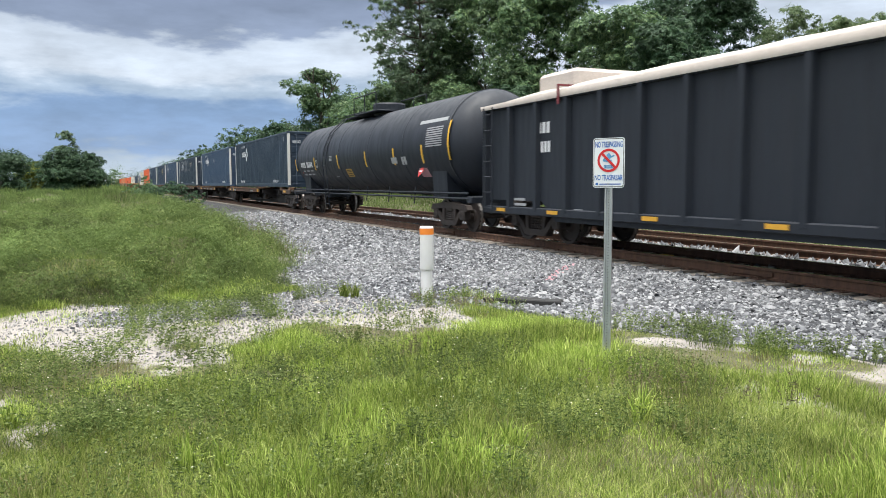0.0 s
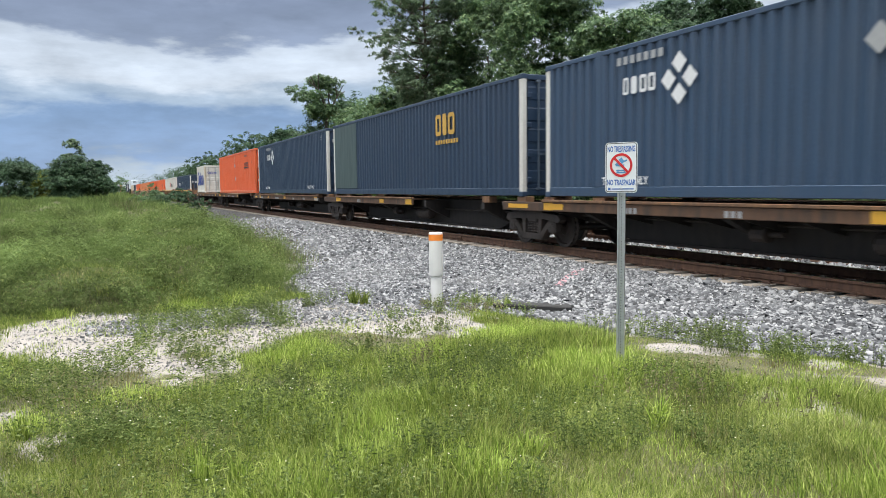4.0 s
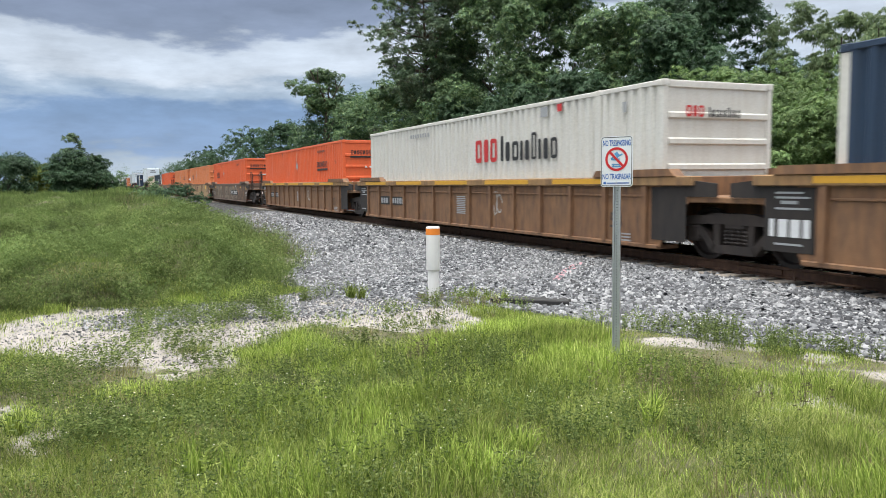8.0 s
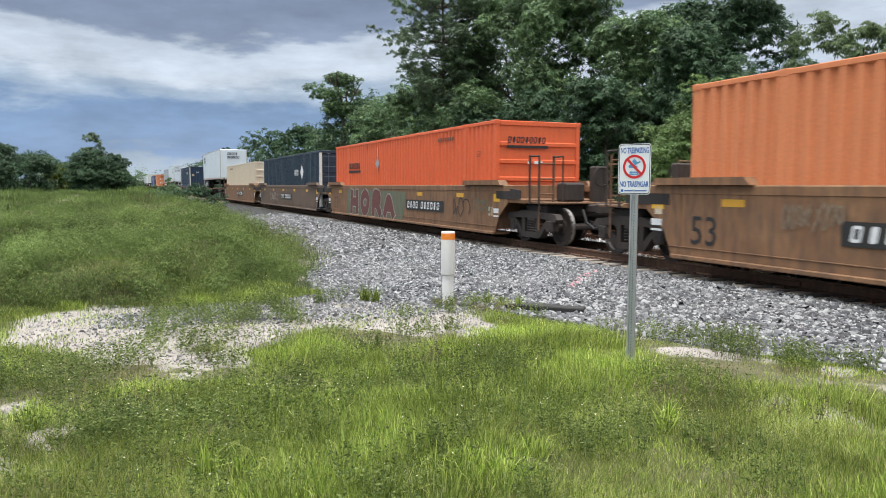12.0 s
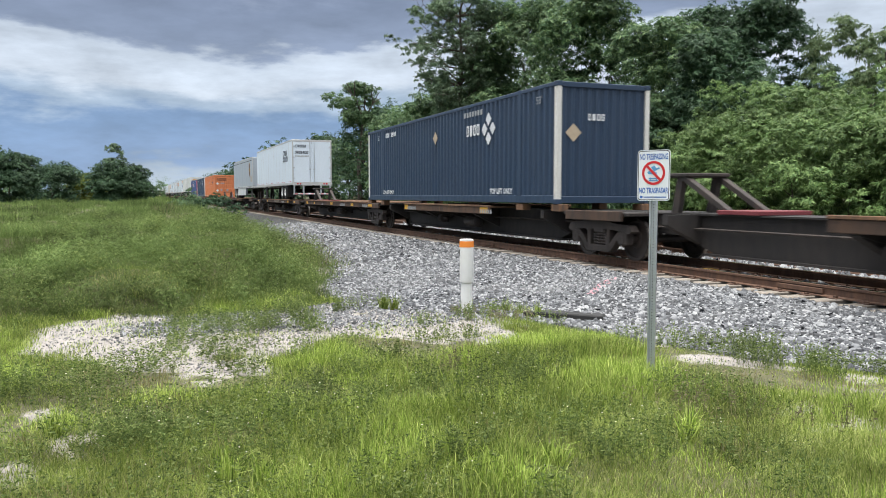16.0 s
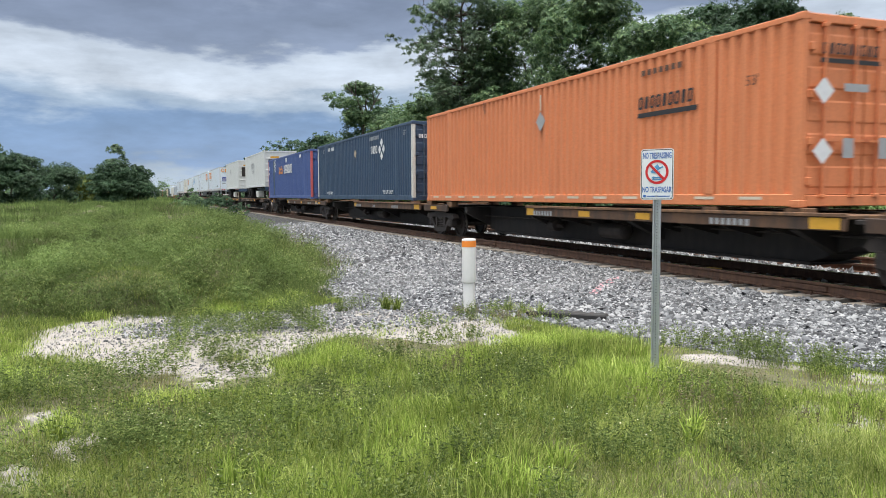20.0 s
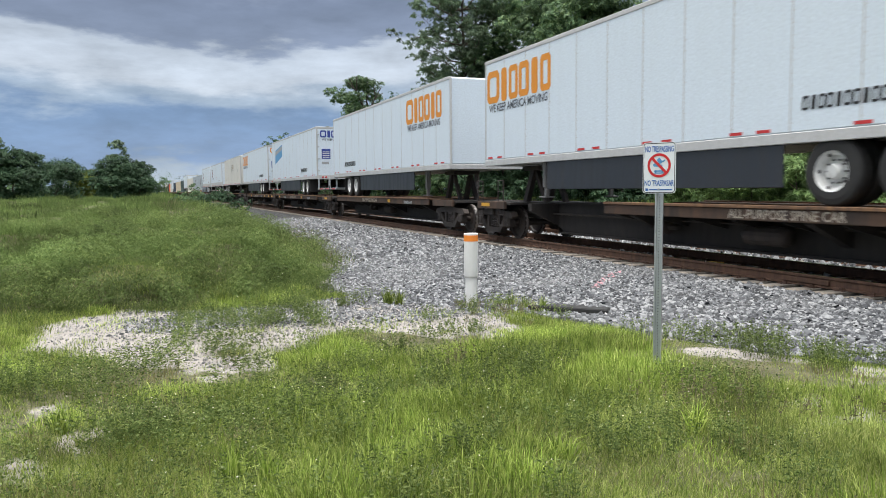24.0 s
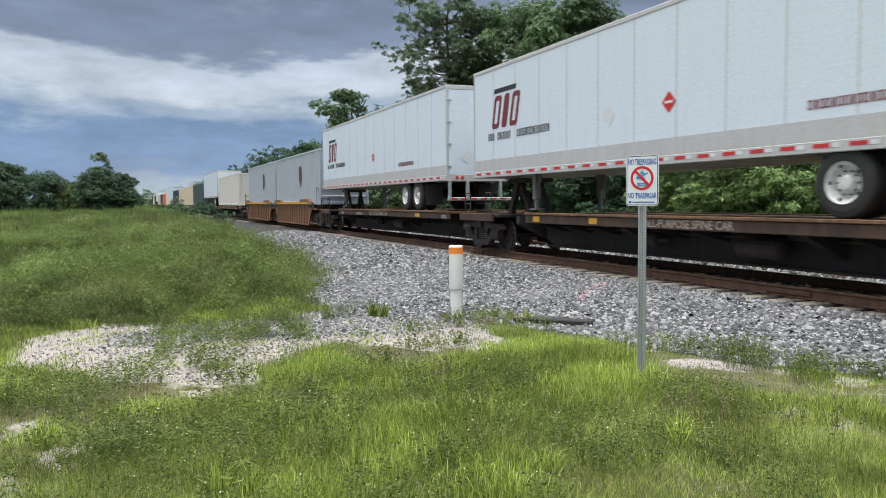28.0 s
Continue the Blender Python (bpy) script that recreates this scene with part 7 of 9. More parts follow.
def werner(s, label, colour="brand_orange", side=True, rear="right", s_off=0.15, word=True, skirt=True):
    t = trailer(s, "trailer_white", label, rear=rear, skirt=skirt, tape="sparse")
    wd = [0.9, 0.55, 0.6, 0.65, 0.55, 0.6]
    if side:
        blocks(t, MAT[colour], side_xf(s_off, 3.75, -1.301), 0.88, wd, 0.06, 0.0, "wordmark")
        lettering("WE KEEP AMERICA MOVING", 0.30, MAT["slate_mark"], t, side_xf(s_off + 0.15, 3.50, -1.301) @ Matrix.Diagonal((0.92, 1, 1, 1)), "slogan", "LEFT", 0.95, 0.004)
    blocks(t, MAT["black_mark"], side_xf(2.3 if rear == "left" else 11.4, 2.5, -1.301), 0.21, [0.6] * 14, 0.1, 0.08, "web_words")
    if rear == "right":
        blocks(t, MAT[colour], end_xf(16.17, -1.08, 4.35), 0.40, wd, 0.08, 0.0, "door_wordmark")
        lettering("WE KEEP AMERICA MOVING", 0.16, MAT["slate_mark"], t, end_xf(16.17, -0.98, 4.18), "door_slogan", "LEFT", 0.95, 0.002)
        part("door_notice", Bm().box(16.16, 16.17, -1.0, -0.5, 3.15, 3.7), MAT["blue_mark"], t)
        bars(t, MAT["white_mark"], end_xf(16.173, -0.95, 3.22), [(0, 0.1 * k, 0.4, 0.04) for k in range(4)], "notice_lines")
        bars(t, MAT["grey_mark"], end_xf(16.17, 0.35, 3.45), [(0, 0, 0.55, 0.18), (0, -0.3, 0.6, 0.07), (-1.35, -0.6, 0.4, 0.13)], "door_line")
        diamond(t, MAT["grey_mark"], end_xf(16.17, 0.6, 2.85), 0.17)
        part("orange_notice", Bm().box(16.16, 16.17, 0.85, 1.1, 2.65, 3.05), MAT["yellow"], t) if colour == "brand_orange" else None
    return t


def build_tail():
    tl = "rust-brown spine car unit with a trailer on its deck"
    for n, (xr, xf) in enumerate(((-572.0, -554.8), (-589.6, -572.0), (-607.8, -589.6))):
        spine_car(xr, xf, (6.0, 16.4) if n else (3.0, 13.0), tl, first=n == 0, hitch=1.0)
    for s, lab, words in ((-565.6, "white refrigerated container on a road chassis with a machinery end", 8), (-583.6, "white refrigerated container with a dark machinery opening", 4)):
        c = container(s, 2.05, "reefer_white", lab, L=12.2, H=2.9, doors=False, posts=(), rib="h", group="refrigerated containers on the train")
        blocks(c, MAT["grey_mark"], side_xf(4.3, 1.7), 0.42, [0.5] * words, 0.12, 0, "wordmark")
        blocks(c, MAT["grey_mark"], side_xf(5.0, 1.25), 0.26, [0.5] * max(3, words - 2), 0.3, 0, "wordmark") if words > 4 else None
        part("machinery_recess", Bm().cbox(12.15, 12.24, -0.95, 0.95, 1.25, 2.2, 0.02), MAT["sill"], c)
        part("fan_grille", Bm().lathe((12.25, 0.35, 1.7), 0, [(0, 0.34), (0.03, 0.32), (0.03, 0.1), (0, 0.05)], 18), MAT["galv"], c)
        part("warning_label", Bm().box(12.22, 12.23, -0.8, -0.1, 2.3, 2.45), MAT["yellow"], c)
        ch = thing("road_chassis", "dark steel container chassis with twin axles", "trailer chassis")
        part("chassis_frame", Bm().cbox(0.2, 12.0, -0.55, -0.4, 1.72, 2.02, 0.02).cbox(0.2, 12.0, 0.4, 0.55, 1.72, 2.02, 0.02).cbox(0.0, 0.25, -1.25, 1.25, 1.8, 2.04, 0.02).cbox(11.9, 12.2, -1.25, 1.25, 1.8, 2.04, 0.02), MAT["dark_blue"], ch)
        part("generator_set", Bm().cbox(6.4, 7.6, -1.2, -0.7, 1.2, 1.75, 0.05), MAT["white"], ch)
        for x in (1.6, 2.85):
            for sy in (-1, 1):
                w = part("wheel", lambda: Bm(), MAT["tyre"], ch, key="tyre")
                w.matrix_basis = pose(x, sy * 1.24, 1.58, 0, 0, 0 if sy < 0 else 180)
        part("landing_leg", Bm().cbox(9.0, 9.15, -0.9, -0.75, 1.15, 1.75, 0.02).cbox(9.0, 9.15, 0.75, 0.9, 1.15, 1.75, 0.02), MAT["sill"], ch)
        TRAIN.append((ch, s, 0.0))
    werner(-608.0, "white trailer with orange block lettering and rear doors")
    for n, (xr, xf) in enumerate(((-628.7, -611.2), (-647.2, -628.7), (-665.0, -647.2))):
        spine_car(xr, xf, (2.5, 16.0), tl, first=n == 0, hitch=15.8 if n == 0 else 0.8)
    werner(-626.9, "white trailer with orange block lettering on side and nose", rear="left", s_off=11.8)
    b = werner(-647.3, "white trailer with blue block lettering on its doors", "blue_mark", side=False)
    part("blue_picture", Bm().slab([(1.5, 3.3), (4.5, 3.75), (4.6, 4.6), (1.7, 4.3)], 1, -1.302, -1.298), MAT["sky_mark"], b, "blue and grey side picture")
    part("picture_band", Bm().slab([(1.6, 3.9), (4.55, 4.25), (4.58, 4.5), (1.66, 4.2)], 1, -1.304, -1.302), MAT["grey_mark"], b)
    werner(-665.8, "white trailer with orange lettering and a dark notice on its door")
    for n, (xr, xf) in enumerate(((-686.2, -668.9), (-704.5, -686.2), (-722.6, -704.5))):
        spine_car(xr, xf, (1.0, 11.0) if n == 0 else (3.0, 16.2), tl, first=n == 0, hitch=15.6 if n == 0 else 0.8)
    r = trailer(-684.4, "white", "cream-white trailer with a dark bird emblem and tan rail", rear="left", axle=16.15 - 3.5)
    bird = [(0, 0), (0.18, 0.42), (0.42, 0.62), (0.36, 0.36), (0.62, 0.5), (0.5, 0.22), (0.56, 0.0), (0.34, -0.1), (0.3, -0.4), (0.16, -0.3), (0.08, -0.5), (0.05, -0.2)]
    part("bird_emblem", Bm().poly([(x, y, 0) for x, y in bird]), MAT["black_mark"], r, "black bird emblem").matrix_basis = side_xf(7.9, 3.75, -1.301)
    blocks(r, MAT["tan_mark"], side_xf(8.6, 3.75, -1.301), 0.42, [0.5] * 5, 0.1, 0.2, "wordmark")
    bars(r, MAT["grey_mark"], side_xf(8.4, 3.58, -1.301), [(0.13 * k, 0, 0.09, 0.08) for k in range(11)] + [(-8.0 + 0.14 * k, -1.05, 0.1, 0.08) for k in range(15)], "tagline")
    bars(r, MAT["grey_mark"], side_xf(13.6, 3.35, -1.301), [(0, 0, 0.18, 0.28), (0.24, 0, 0.18, 0.28)], "length_mark")
    for s, rr in ((-704.6, "right"), (-722.8, "right")):
        a = trailer(s, "trailer_white", "white trailer with a dark red slanted emblem and long tape", rear=rr, axle=12.8)
        blocks(a, MAT["maroon_mark"], side_xf(1.15, 3.3, -1.301), 0.85, [0.5, 0.5, 0.5], 0.1, 0.25, "emblem")
        part("emblem_bar", Bm().poly([(0, 0, 0), (1.25, 0, 0), (1.28, 0.12, 0), (0.03, 0.12, 0)]), MAT["black_mark"], a).matrix_basis = side_xf(1.3, 4.22, -1.301)
        blocks(a, MAT["black_mark"], side_xf(0.95, 3.0, -1.301), 0.19, [0.55] * 3, 0.12, 0, "wordmark")
        blocks(a, MAT["black_mark"], side_xf(1.5, 3.0, -1.301), 0.19, [0.55] * 6, 0.12, 0, "wordmark")
        blocks(a, MAT["black_mark"], side_xf(2.6, 3.0, -1.301), 0.19, [0.5] * 14, 0.12, 0, "wordmark")
        diamond(a, MAT["white_mark"], side_xf(6.6, 3.1, -1.301), 0.22)
        diamond(a, MAT["red_mark"], side_xf(8.5, 3.15, -1.302), 0.2)
        bars(a, MAT["white_mark"], side_xf(8.5, 3.15, -1.304), [(-0.11, -0.025, 0.22, 0.05)], "placard_band")
        part("lower_band", Bm().box(0.05, 16.1, -1.299, -1.29, 2.19, 2.50), MAT["alu"], a, "ribbed grey lower band")
        blocks(a, MAT["maroon_mark"], side_xf(11.6, 2.65, -1.301), 0.14, [0.6] * 16, 0.12, 0, "web_words")
        diamond(a, MAT["white_mark"], end_xf(16.17, -0.6, 2.75), 0.2)
        blocks(a, MAT["grey_mark"], end_xf(16.17, 0.1, 4.1), 0.3, [0.5, 0.5, 0.5], 0.1, 0.2, "door_emblem")
    # two grey boxes in a brown well car, then more of the same train into the distance
    for n, (xr, xf, s) in enumerate(((-737.0, -723.9 - 0.6, -735.8), (-750.2, -737.0, -748.6))):
        well_car(xr, xf, "well_brown", "brown well car with a pale grey container", True, first=n == 0, last=n == 1)
        g = container(s, WELL_Z + 1.0, "trailer_grey", "pale grey container with a dark shield emblem", L=12.2, H=2.9, doors=False, posts=(), rib="h")
        part("shield", Bm().poly([(x, y, 0) for x, y in [(0, -0.6), (0.38, -0.2), (0.38, 0.5), (0, 0.62), (-0.38, 0.5), (-0.38, -0.2)]]), MAT["brown_mark"], g).matrix_basis = side_xf(7.5, 1.6)
    s = -754.0
    kinds = ["white", "trailer", "green_grey", "cream", "cream", "navy", "trailer", "white", "orange", "dark_blue", "cream", "trailer", "navy", "white", "charcoal", "trailer", "cream", "orange"]
    for n, k in enumerate(kinds):
        spine_car(s - 17.4, s, (2.0, 15.0), "far spine car of the train", first=n % 5 == 0, load=(0.6, 16.75) if k != "trailer" else None)
        if k == "trailer":
            trailer(s - 16.8, "trailer_white", "distant white trailer on the train")
        else:
            container(s - 16.8, FLOOR, k, "distant container on the train", doors=False)
        s -= 17.4 + (2.0 if n % 5 == 4 else 0.0)


build_train()


# ---- the sign, the pipe and other small fixed things ----
def rounded(w, h, r, n=5):
    pts = []
    for cx, cy, a in ((w / 2 - r, h / 2 - r, 0), (-w / 2 + r, h / 2 - r, 90), (-w / 2 + r, -h / 2 + r, 180), (w / 2 - r, -h / 2 + r, 270)):
        for i in range(n + 1):
            t = radians(a + 90 * i / n)
            pts.append((cx + r * math.cos(t), cy + r * math.sin(t)))
    return pts


def no_trespassing_sign(x, y, zg, zc, turn):
    """A sign plate on a perforated steel channel post."""
    s = thing("warning_sign", "white no-trespassing sign on a galvanised perforated post", "sign")
    s.matrix_basis = pose(x, y, zg, 0, 0, turn)
    h = zc - zg
    post = Bm()
    top = h + 0.18
    post.slab([(-0.036, -0.012), (-0.022, -0.012), (-0.022, 0.004), (0.022, 0.004), (0.022, -0.012), (0.036, -0.012), (0.036, 0.008), (-0.036, 0.008)], 2, -0.3, top)
    p = part("post", post, MAT["galv"], s, "galvanised channel post")
    holes = Bm()
    for i in range(int((h - 0.25) / 0.026)):
        z = 0.02 + i * 0.026
        holes.poly([(0.005 * math.cos(a * math.pi / 3), 0.0035, z + 0.005 * math.sin(a * math.pi / 3)) for a in range(6)])
    tagged(part("post_holes", holes, MAT["black_mark"], p), kind="stuff")
    W, H = 0.305, 0.457
    fz = -0.016
    part("plate", Bm().slab([(a, b + h) for a, b in rounded(W, H, 0.028)], 1, fz, fz + 0.003), MAT["sign_white"], s)
    bd = Bm()
    o, i_ = rounded(W - 0.012, H - 0.012, 0.024), rounded(W - 0.024, H - 0.024, 0.02)
    for k in range(len(o)):
        q = (k + 1) % len(o)
        bd.quad((o[k][0], fz - 0.001, o[k][1] + h), (o[q][0], fz - 0.001, o[q][1] + h), (i_[q][0], fz - 0.001, i_[q][1] + h), (i_[k][0], fz - 0.001, i_[k][1] + h))
    part("border", bd, MAT["black_mark"], s, "thin black border")
    lettering("NO TRESPASSING", 0.074, MAT["sign_blue"], s, pose(0, fz - 0.0015, h + 0.143, 90, 0, 0) @ Matrix.Diagonal((0.47, 1, 1, 1)), "sign_word", "CENTER", 0.96, 0.0016)
    lettering("NO TRASPASAR", 0.072, MAT["sign_blue"], s, pose(0, fz - 0.0015, h - 0.160, 90, 0, 0) @ Matrix.Diagonal((0.55, 1, 1, 1)), "sign_word", "CENTER", 0.96, 0.0016)
    bars(s, MAT["sign_blue"], pose(-0.125, fz - 0.0015, h - 0.205, 90, 0, 0), [(0, 0, 0.025, 0.022), (0.035, 0.005, 0.21, 0.010)], "small_print")
    ring = Bm()
    n = 36
    for k in range(n):
        a, b = 2 * math.pi * k / n, 2 * math.pi * (k + 1) / n
        ring.quad((0.108 * math.cos(a), fz - 0.003, h + 0.022 + 0.108 * math.sin(a)), (0.108 * math.cos(b), fz - 0.003, h + 0.022 + 0.108 * math.sin(b)), (0.086 * math.cos(b), fz - 0.003, h + 0.022 + 0.086 * math.sin(b)), (0.086 * math.cos(a), fz - 0.003, h + 0.022 + 0.086 * math.sin(a)))
    d = 0.092 * math.sqrt(0.5)
    ring.quad((-d - 0.008, fz - 0.0032, h + 0.022 + d - 0.008), (-d + 0.008, fz - 0.0032, h + 0.022 + d + 0.008), (d + 0.008, fz - 0.0032, h + 0.022 - d + 0.008), (d - 0.008, fz - 0.0032, h + 0.022 - d - 0.008))
    part("prohibition_ring", ring, MAT["sign_red"], s, "red ring with a slash")
    pic = Bm()
    for x0, z0, x1, z1, w in ((-0.01, 0.06, 0.02, 0.02, 0.035), (0.02, 0.03, 0.055, 0.045, 0.014), (-0.05, 0.0, 0.03, -0.005, 0.02), (-0.03, 0.02, -0.055, 0.0, 0.014), (-0.045, -0.05, 0.045, -0.05, 0.012), (-0.045, -0.068, 0.045, -0.068, 0.01), (-0.03, -0.07, -0.03, -0.04, 0.01), (0.03, -0.07, 0.03, -0.04, 0.01)):
        dx, dz = x1 - x0, z1 - z0
        L = math.hypot(dx, dz) or 1
        nx, nz = -dz / L * w / 2, dx / L * w / 2
        pic.quad((x0 + nx, fz - 0.0022, h + 0.022 + z0 + nz), (x1 + nx, fz - 0.0022, h + 0.022 + z1 + nz), (x1 - nx, fz - 0.0022, h + 0.022 + z1 - nz), (x0 - nx, fz - 0.0022, h + 0.022 + z0 - nz))
    part("pictogram", pic, MAT["sky_mark"], s, "blue simplified shapes")
    for z in (0.19, -0.19):
        part("bolt", Bm().rod((0, fz, h + z), (0, fz - 0.008, h + z), 0.009, 8), MAT["galv"], s)
    return s


def marker_pipe(x, y, zg, top):
    """A white plastic marker pipe with a wider upper sleeve and an orange band."""
    p = thing("marker_pipe", "white plastic utility marker pipe with an orange band", "pipe")
    p.location = (x, y, zg)
    h = top - zg
    part("tube", Bm().lathe((0, 0, 0), 2, [(-0.2, 0.082), (h * 0.5, 0.082)], 28), MAT["pvc"], p, smooth=True)
    part("sleeve", Bm().lathe((0, 0, 0), 2, [(h * 0.44, 0.084), (h * 0.44, 0.098), (h * 0.45, 0.101), (h - 0.11, 0.101)], 28), MAT["pvc"], p, smooth=True)
    part("orange_band", Bm().lathe((0, 0, 0), 2, [(h - 0.115, 0.1012), (h - 0.115, 0.1035), (h - 0.028, 0.1035), (h - 0.028, 0.1012)], 28), MAT["band"], p, "bright orange tape", smooth=False)
    part("cap", Bm().lathe((0, 0, 0), 2, [(h - 0.03, 0.101), (h - 0.008, 0.101), (h, 0.092), (h + 0.002, 0.0)], 28), MAT["pvc"], p)
    b = Bm()
    for pts in ([(-0.02, 0.08), (0.02, 0.085), (0.005, 0.03)], [(0.012, 0.02), (-0.01, -0.03)]):
        for (a, c), (d, e) in zip(pts, pts[1:]):
            b.rod((0.1005 * math.sin(-0.35) + a, -0.1035 * math.cos(0.35) - 0.006, h - 0.24 + c), (0.1005 * math.sin(-0.35) + d, -0.1035 * math.cos(0.35) - 0.006, h - 0.24 + e), 0.004, 4)
    part("scrawl", b, MAT["black_mark"], p)
    return p


def drain_box(x, y, z):
    d = thing("drain_grate", "dark iron drain slab half hidden in grass", "drain")
    d.matrix_basis = pose(x, y, z, 0, 0, -45)
    part("slab", Bm().cbox(-0.2, 0.2, -0.5, 0.5, -0.15, 0.06, 0.02), MAT["tyre"], d)
    part("lip", Bm().cbox(0.18, 0.24, -0.55, 0.55, -0.15, 0.09, 0.015), MAT["tyre"], d)
    return d


# ---- plants ----
def limbs(b, p, d, length, r, depth, g, tips, spread=0.6):
    """Tapered branching limbs; collects their tips."""
    n = 3
    for i in range(n):
        q = p + d * (length / n)
        r2 = r * (1 - 0.28 * (i + 1) / n)
        b.rod(tuple(p), tuple(q), r * (1 - 0.28 * i / n), 7 if r > 0.1 else 5, r2, caps=False)
        p = q
        d = (d + Vector(g.normal(0, 0.10, 3))).normalized()
    tips.append(p)
    if depth == 0:
        return
    for k in range(g.integers(2, 4)):
        nd = (d + Vector(g.normal(0, spread, 3)) + Vector((0, 0, 0.12))).normalized()
        limbs(b, p, nd, length * g.uniform(0.55, 0.8), r * 0.62, depth - 1, g, tips, spread)


def leaf_cloud(centres, radii, per, size, g, flat=0.75, up=0.35, droop=0.0, long=1.0, shell=0.55, leaflets=3, tuft=13):
    """Leaf sprays over many lobes. The sprays sit in small domed tufts on each lobe and point out of their tuft. Returns vertices and triangles."""
    cs, rs = np.asarray(centres, dtype=float), np.asarray(radii, dtype=float)
    cnt = np.maximum(2, per * (rs / rs.mean()) ** 2 / tuft).astype(int)
    li = np.repeat(np.arange(len(cs)), cnt)
    m = len(li)
    d = g.normal(0, 1, (m, 3)) + np.array([0, 0, 0.25])
    d /= np.linalg.norm(d, axis=1, keepdims=True)
    rad = rs[li, None] * (shell + (1.15 - shell) * g.random((m, 1)) ** 0.5)
    tc = cs[li] + d * rad * np.array([1, 1, flat])
    tr = rs[li] * g.uniform(0.22, 0.50, m)
    idx = np.repeat(np.arange(m), np.maximum(3, tuft * g.uniform(0.5, 1.5, m)).astype(int))
    n = len(idx)
    e = g.normal(0, 1, (n, 3))
    e /= np.linalg.norm(e, axis=1, keepdims=True)
    e[:, 2] = np.abs(e[:, 2]) * 0.85 - 0.2
    p = tc[idx] + e * tr[idx, None] * g.random((n, 1)) ** 0.4
    nrm = e * 0.6 + d[idx] * 0.35 + g.normal(0, 0.33, (n, 3)) + np.array([0, 0, up + 0.25])
    nrm /= np.linalg.norm(nrm, axis=1, keepdims=True)
    t0 = e + g.normal(0, 0.45, (n, 3))
    t0 -= nrm * np.sum(t0 * nrm, axis=1, keepdims=True)
    t0 /= np.linalg.norm(t0, axis=1, keepdims=True) + 1e-6
    b0 = np.cross(nrm, t0)
    s = size * g.uniform(0.6, 1.35, (n, 1))
    out = []
    for k in range(leaflets):
        a = (k - (leaflets - 1) / 2) * 0.9 + g.normal(0, 0.25, (n, 1))
        t = t0 * np.cos(a) + b0 * np.sin(a) + nrm * g.normal(0, 0.2, (n, 1))
        t[:, 2] -= droop + 0.12
        w = np.cross(nrm, t) * s * 0.19 + nrm * s * g.normal(0, 0.05, (n, 1))
        q = p - t0 * s * 0.35
        c = q + t * s * long
        out.append(np.stack([q - w * 0.9, c, q + w * 0.9 + t * s * 0.3], 1))
    V = np.concatenate(out, 0)
    return V.reshape(-1, 3), np.arange(len(V) * 3).reshape(-1, 3)


def tree(name, x, y, h, w, mat, label, seed, low=0.12, lobes=40, per=260, size=0.42, lean=0.0, flat=0.8, trunk=None, category="tree", taper=0.75, wy=None, depth=3, lobe_r=None, shape="round", shell=0.38, long=1.0, droop=0.0, up=0.35, limb=0.26, fine=1.0):
    """A tree: tapered trunk and limbs under a lumpy crown of leaf sprays. low: where the crown starts, as a part of h."""
    g = np.random.default_rng(seed)
    zg = float(terrain(x, y)) - 0.05
    t = thing(name, label, category)
    t.location = (x, y, zg)
    b = Bm()
    tips = []
    tr = trunk or h * 0.022
    limbs(b, Vector((0, 0, -0.2)), Vector((lean, 0, 1)).normalized(), h * limb, tr, depth, g, tips, 0.5)
    part("trunk", b, MAT["bark"], t, smooth=True)
    wy = wy or w
    cs, rs = [], []
    lr = lobe_r or w * 0.16
    while len(cs) < lobes * 1.35:
        u = g.random()
        z = low + (1 - low) * u
        if shape == "round":
            prof = math.sqrt(max(0.02, 1 - ((z - (low + (1 - low) * 0.45)) / ((1 - low) * 0.56)) ** 2)) if abs(z - (low + (1 - low) * 0.45)) < (1 - low) * 0.56 else 0.1
        elif shape == "wide":
            prof = 0.35 + 0.65 * u if u < 0.8 else (1 - u) * 4 + 0.15
        else:
            prof = (1 - u) ** taper + 0.08
        a = g.uniform(0, 6.283)
        rr = g.random() ** 0.45
        cx, cy = math.cos(a) * w / 2 * prof * rr, math.sin(a) * wy / 2 * prof * rr
        cs.append((cx + lean * z * h, cy, z * h - lr * 0.5))
        rs.append(lr * g.uniform(0.5, 1.3))
    V, F = leaf_cloud(cs, rs, per * fine * 0.95, size * 0.8, g, flat=flat, shell=shell, long=long, droop=droop, up=up, leaflets=2 if x < -75 else 3)
    o = stuff_mesh("crown", V, F, MAT[mat], "", "", "")
    o.parent = t
    return t


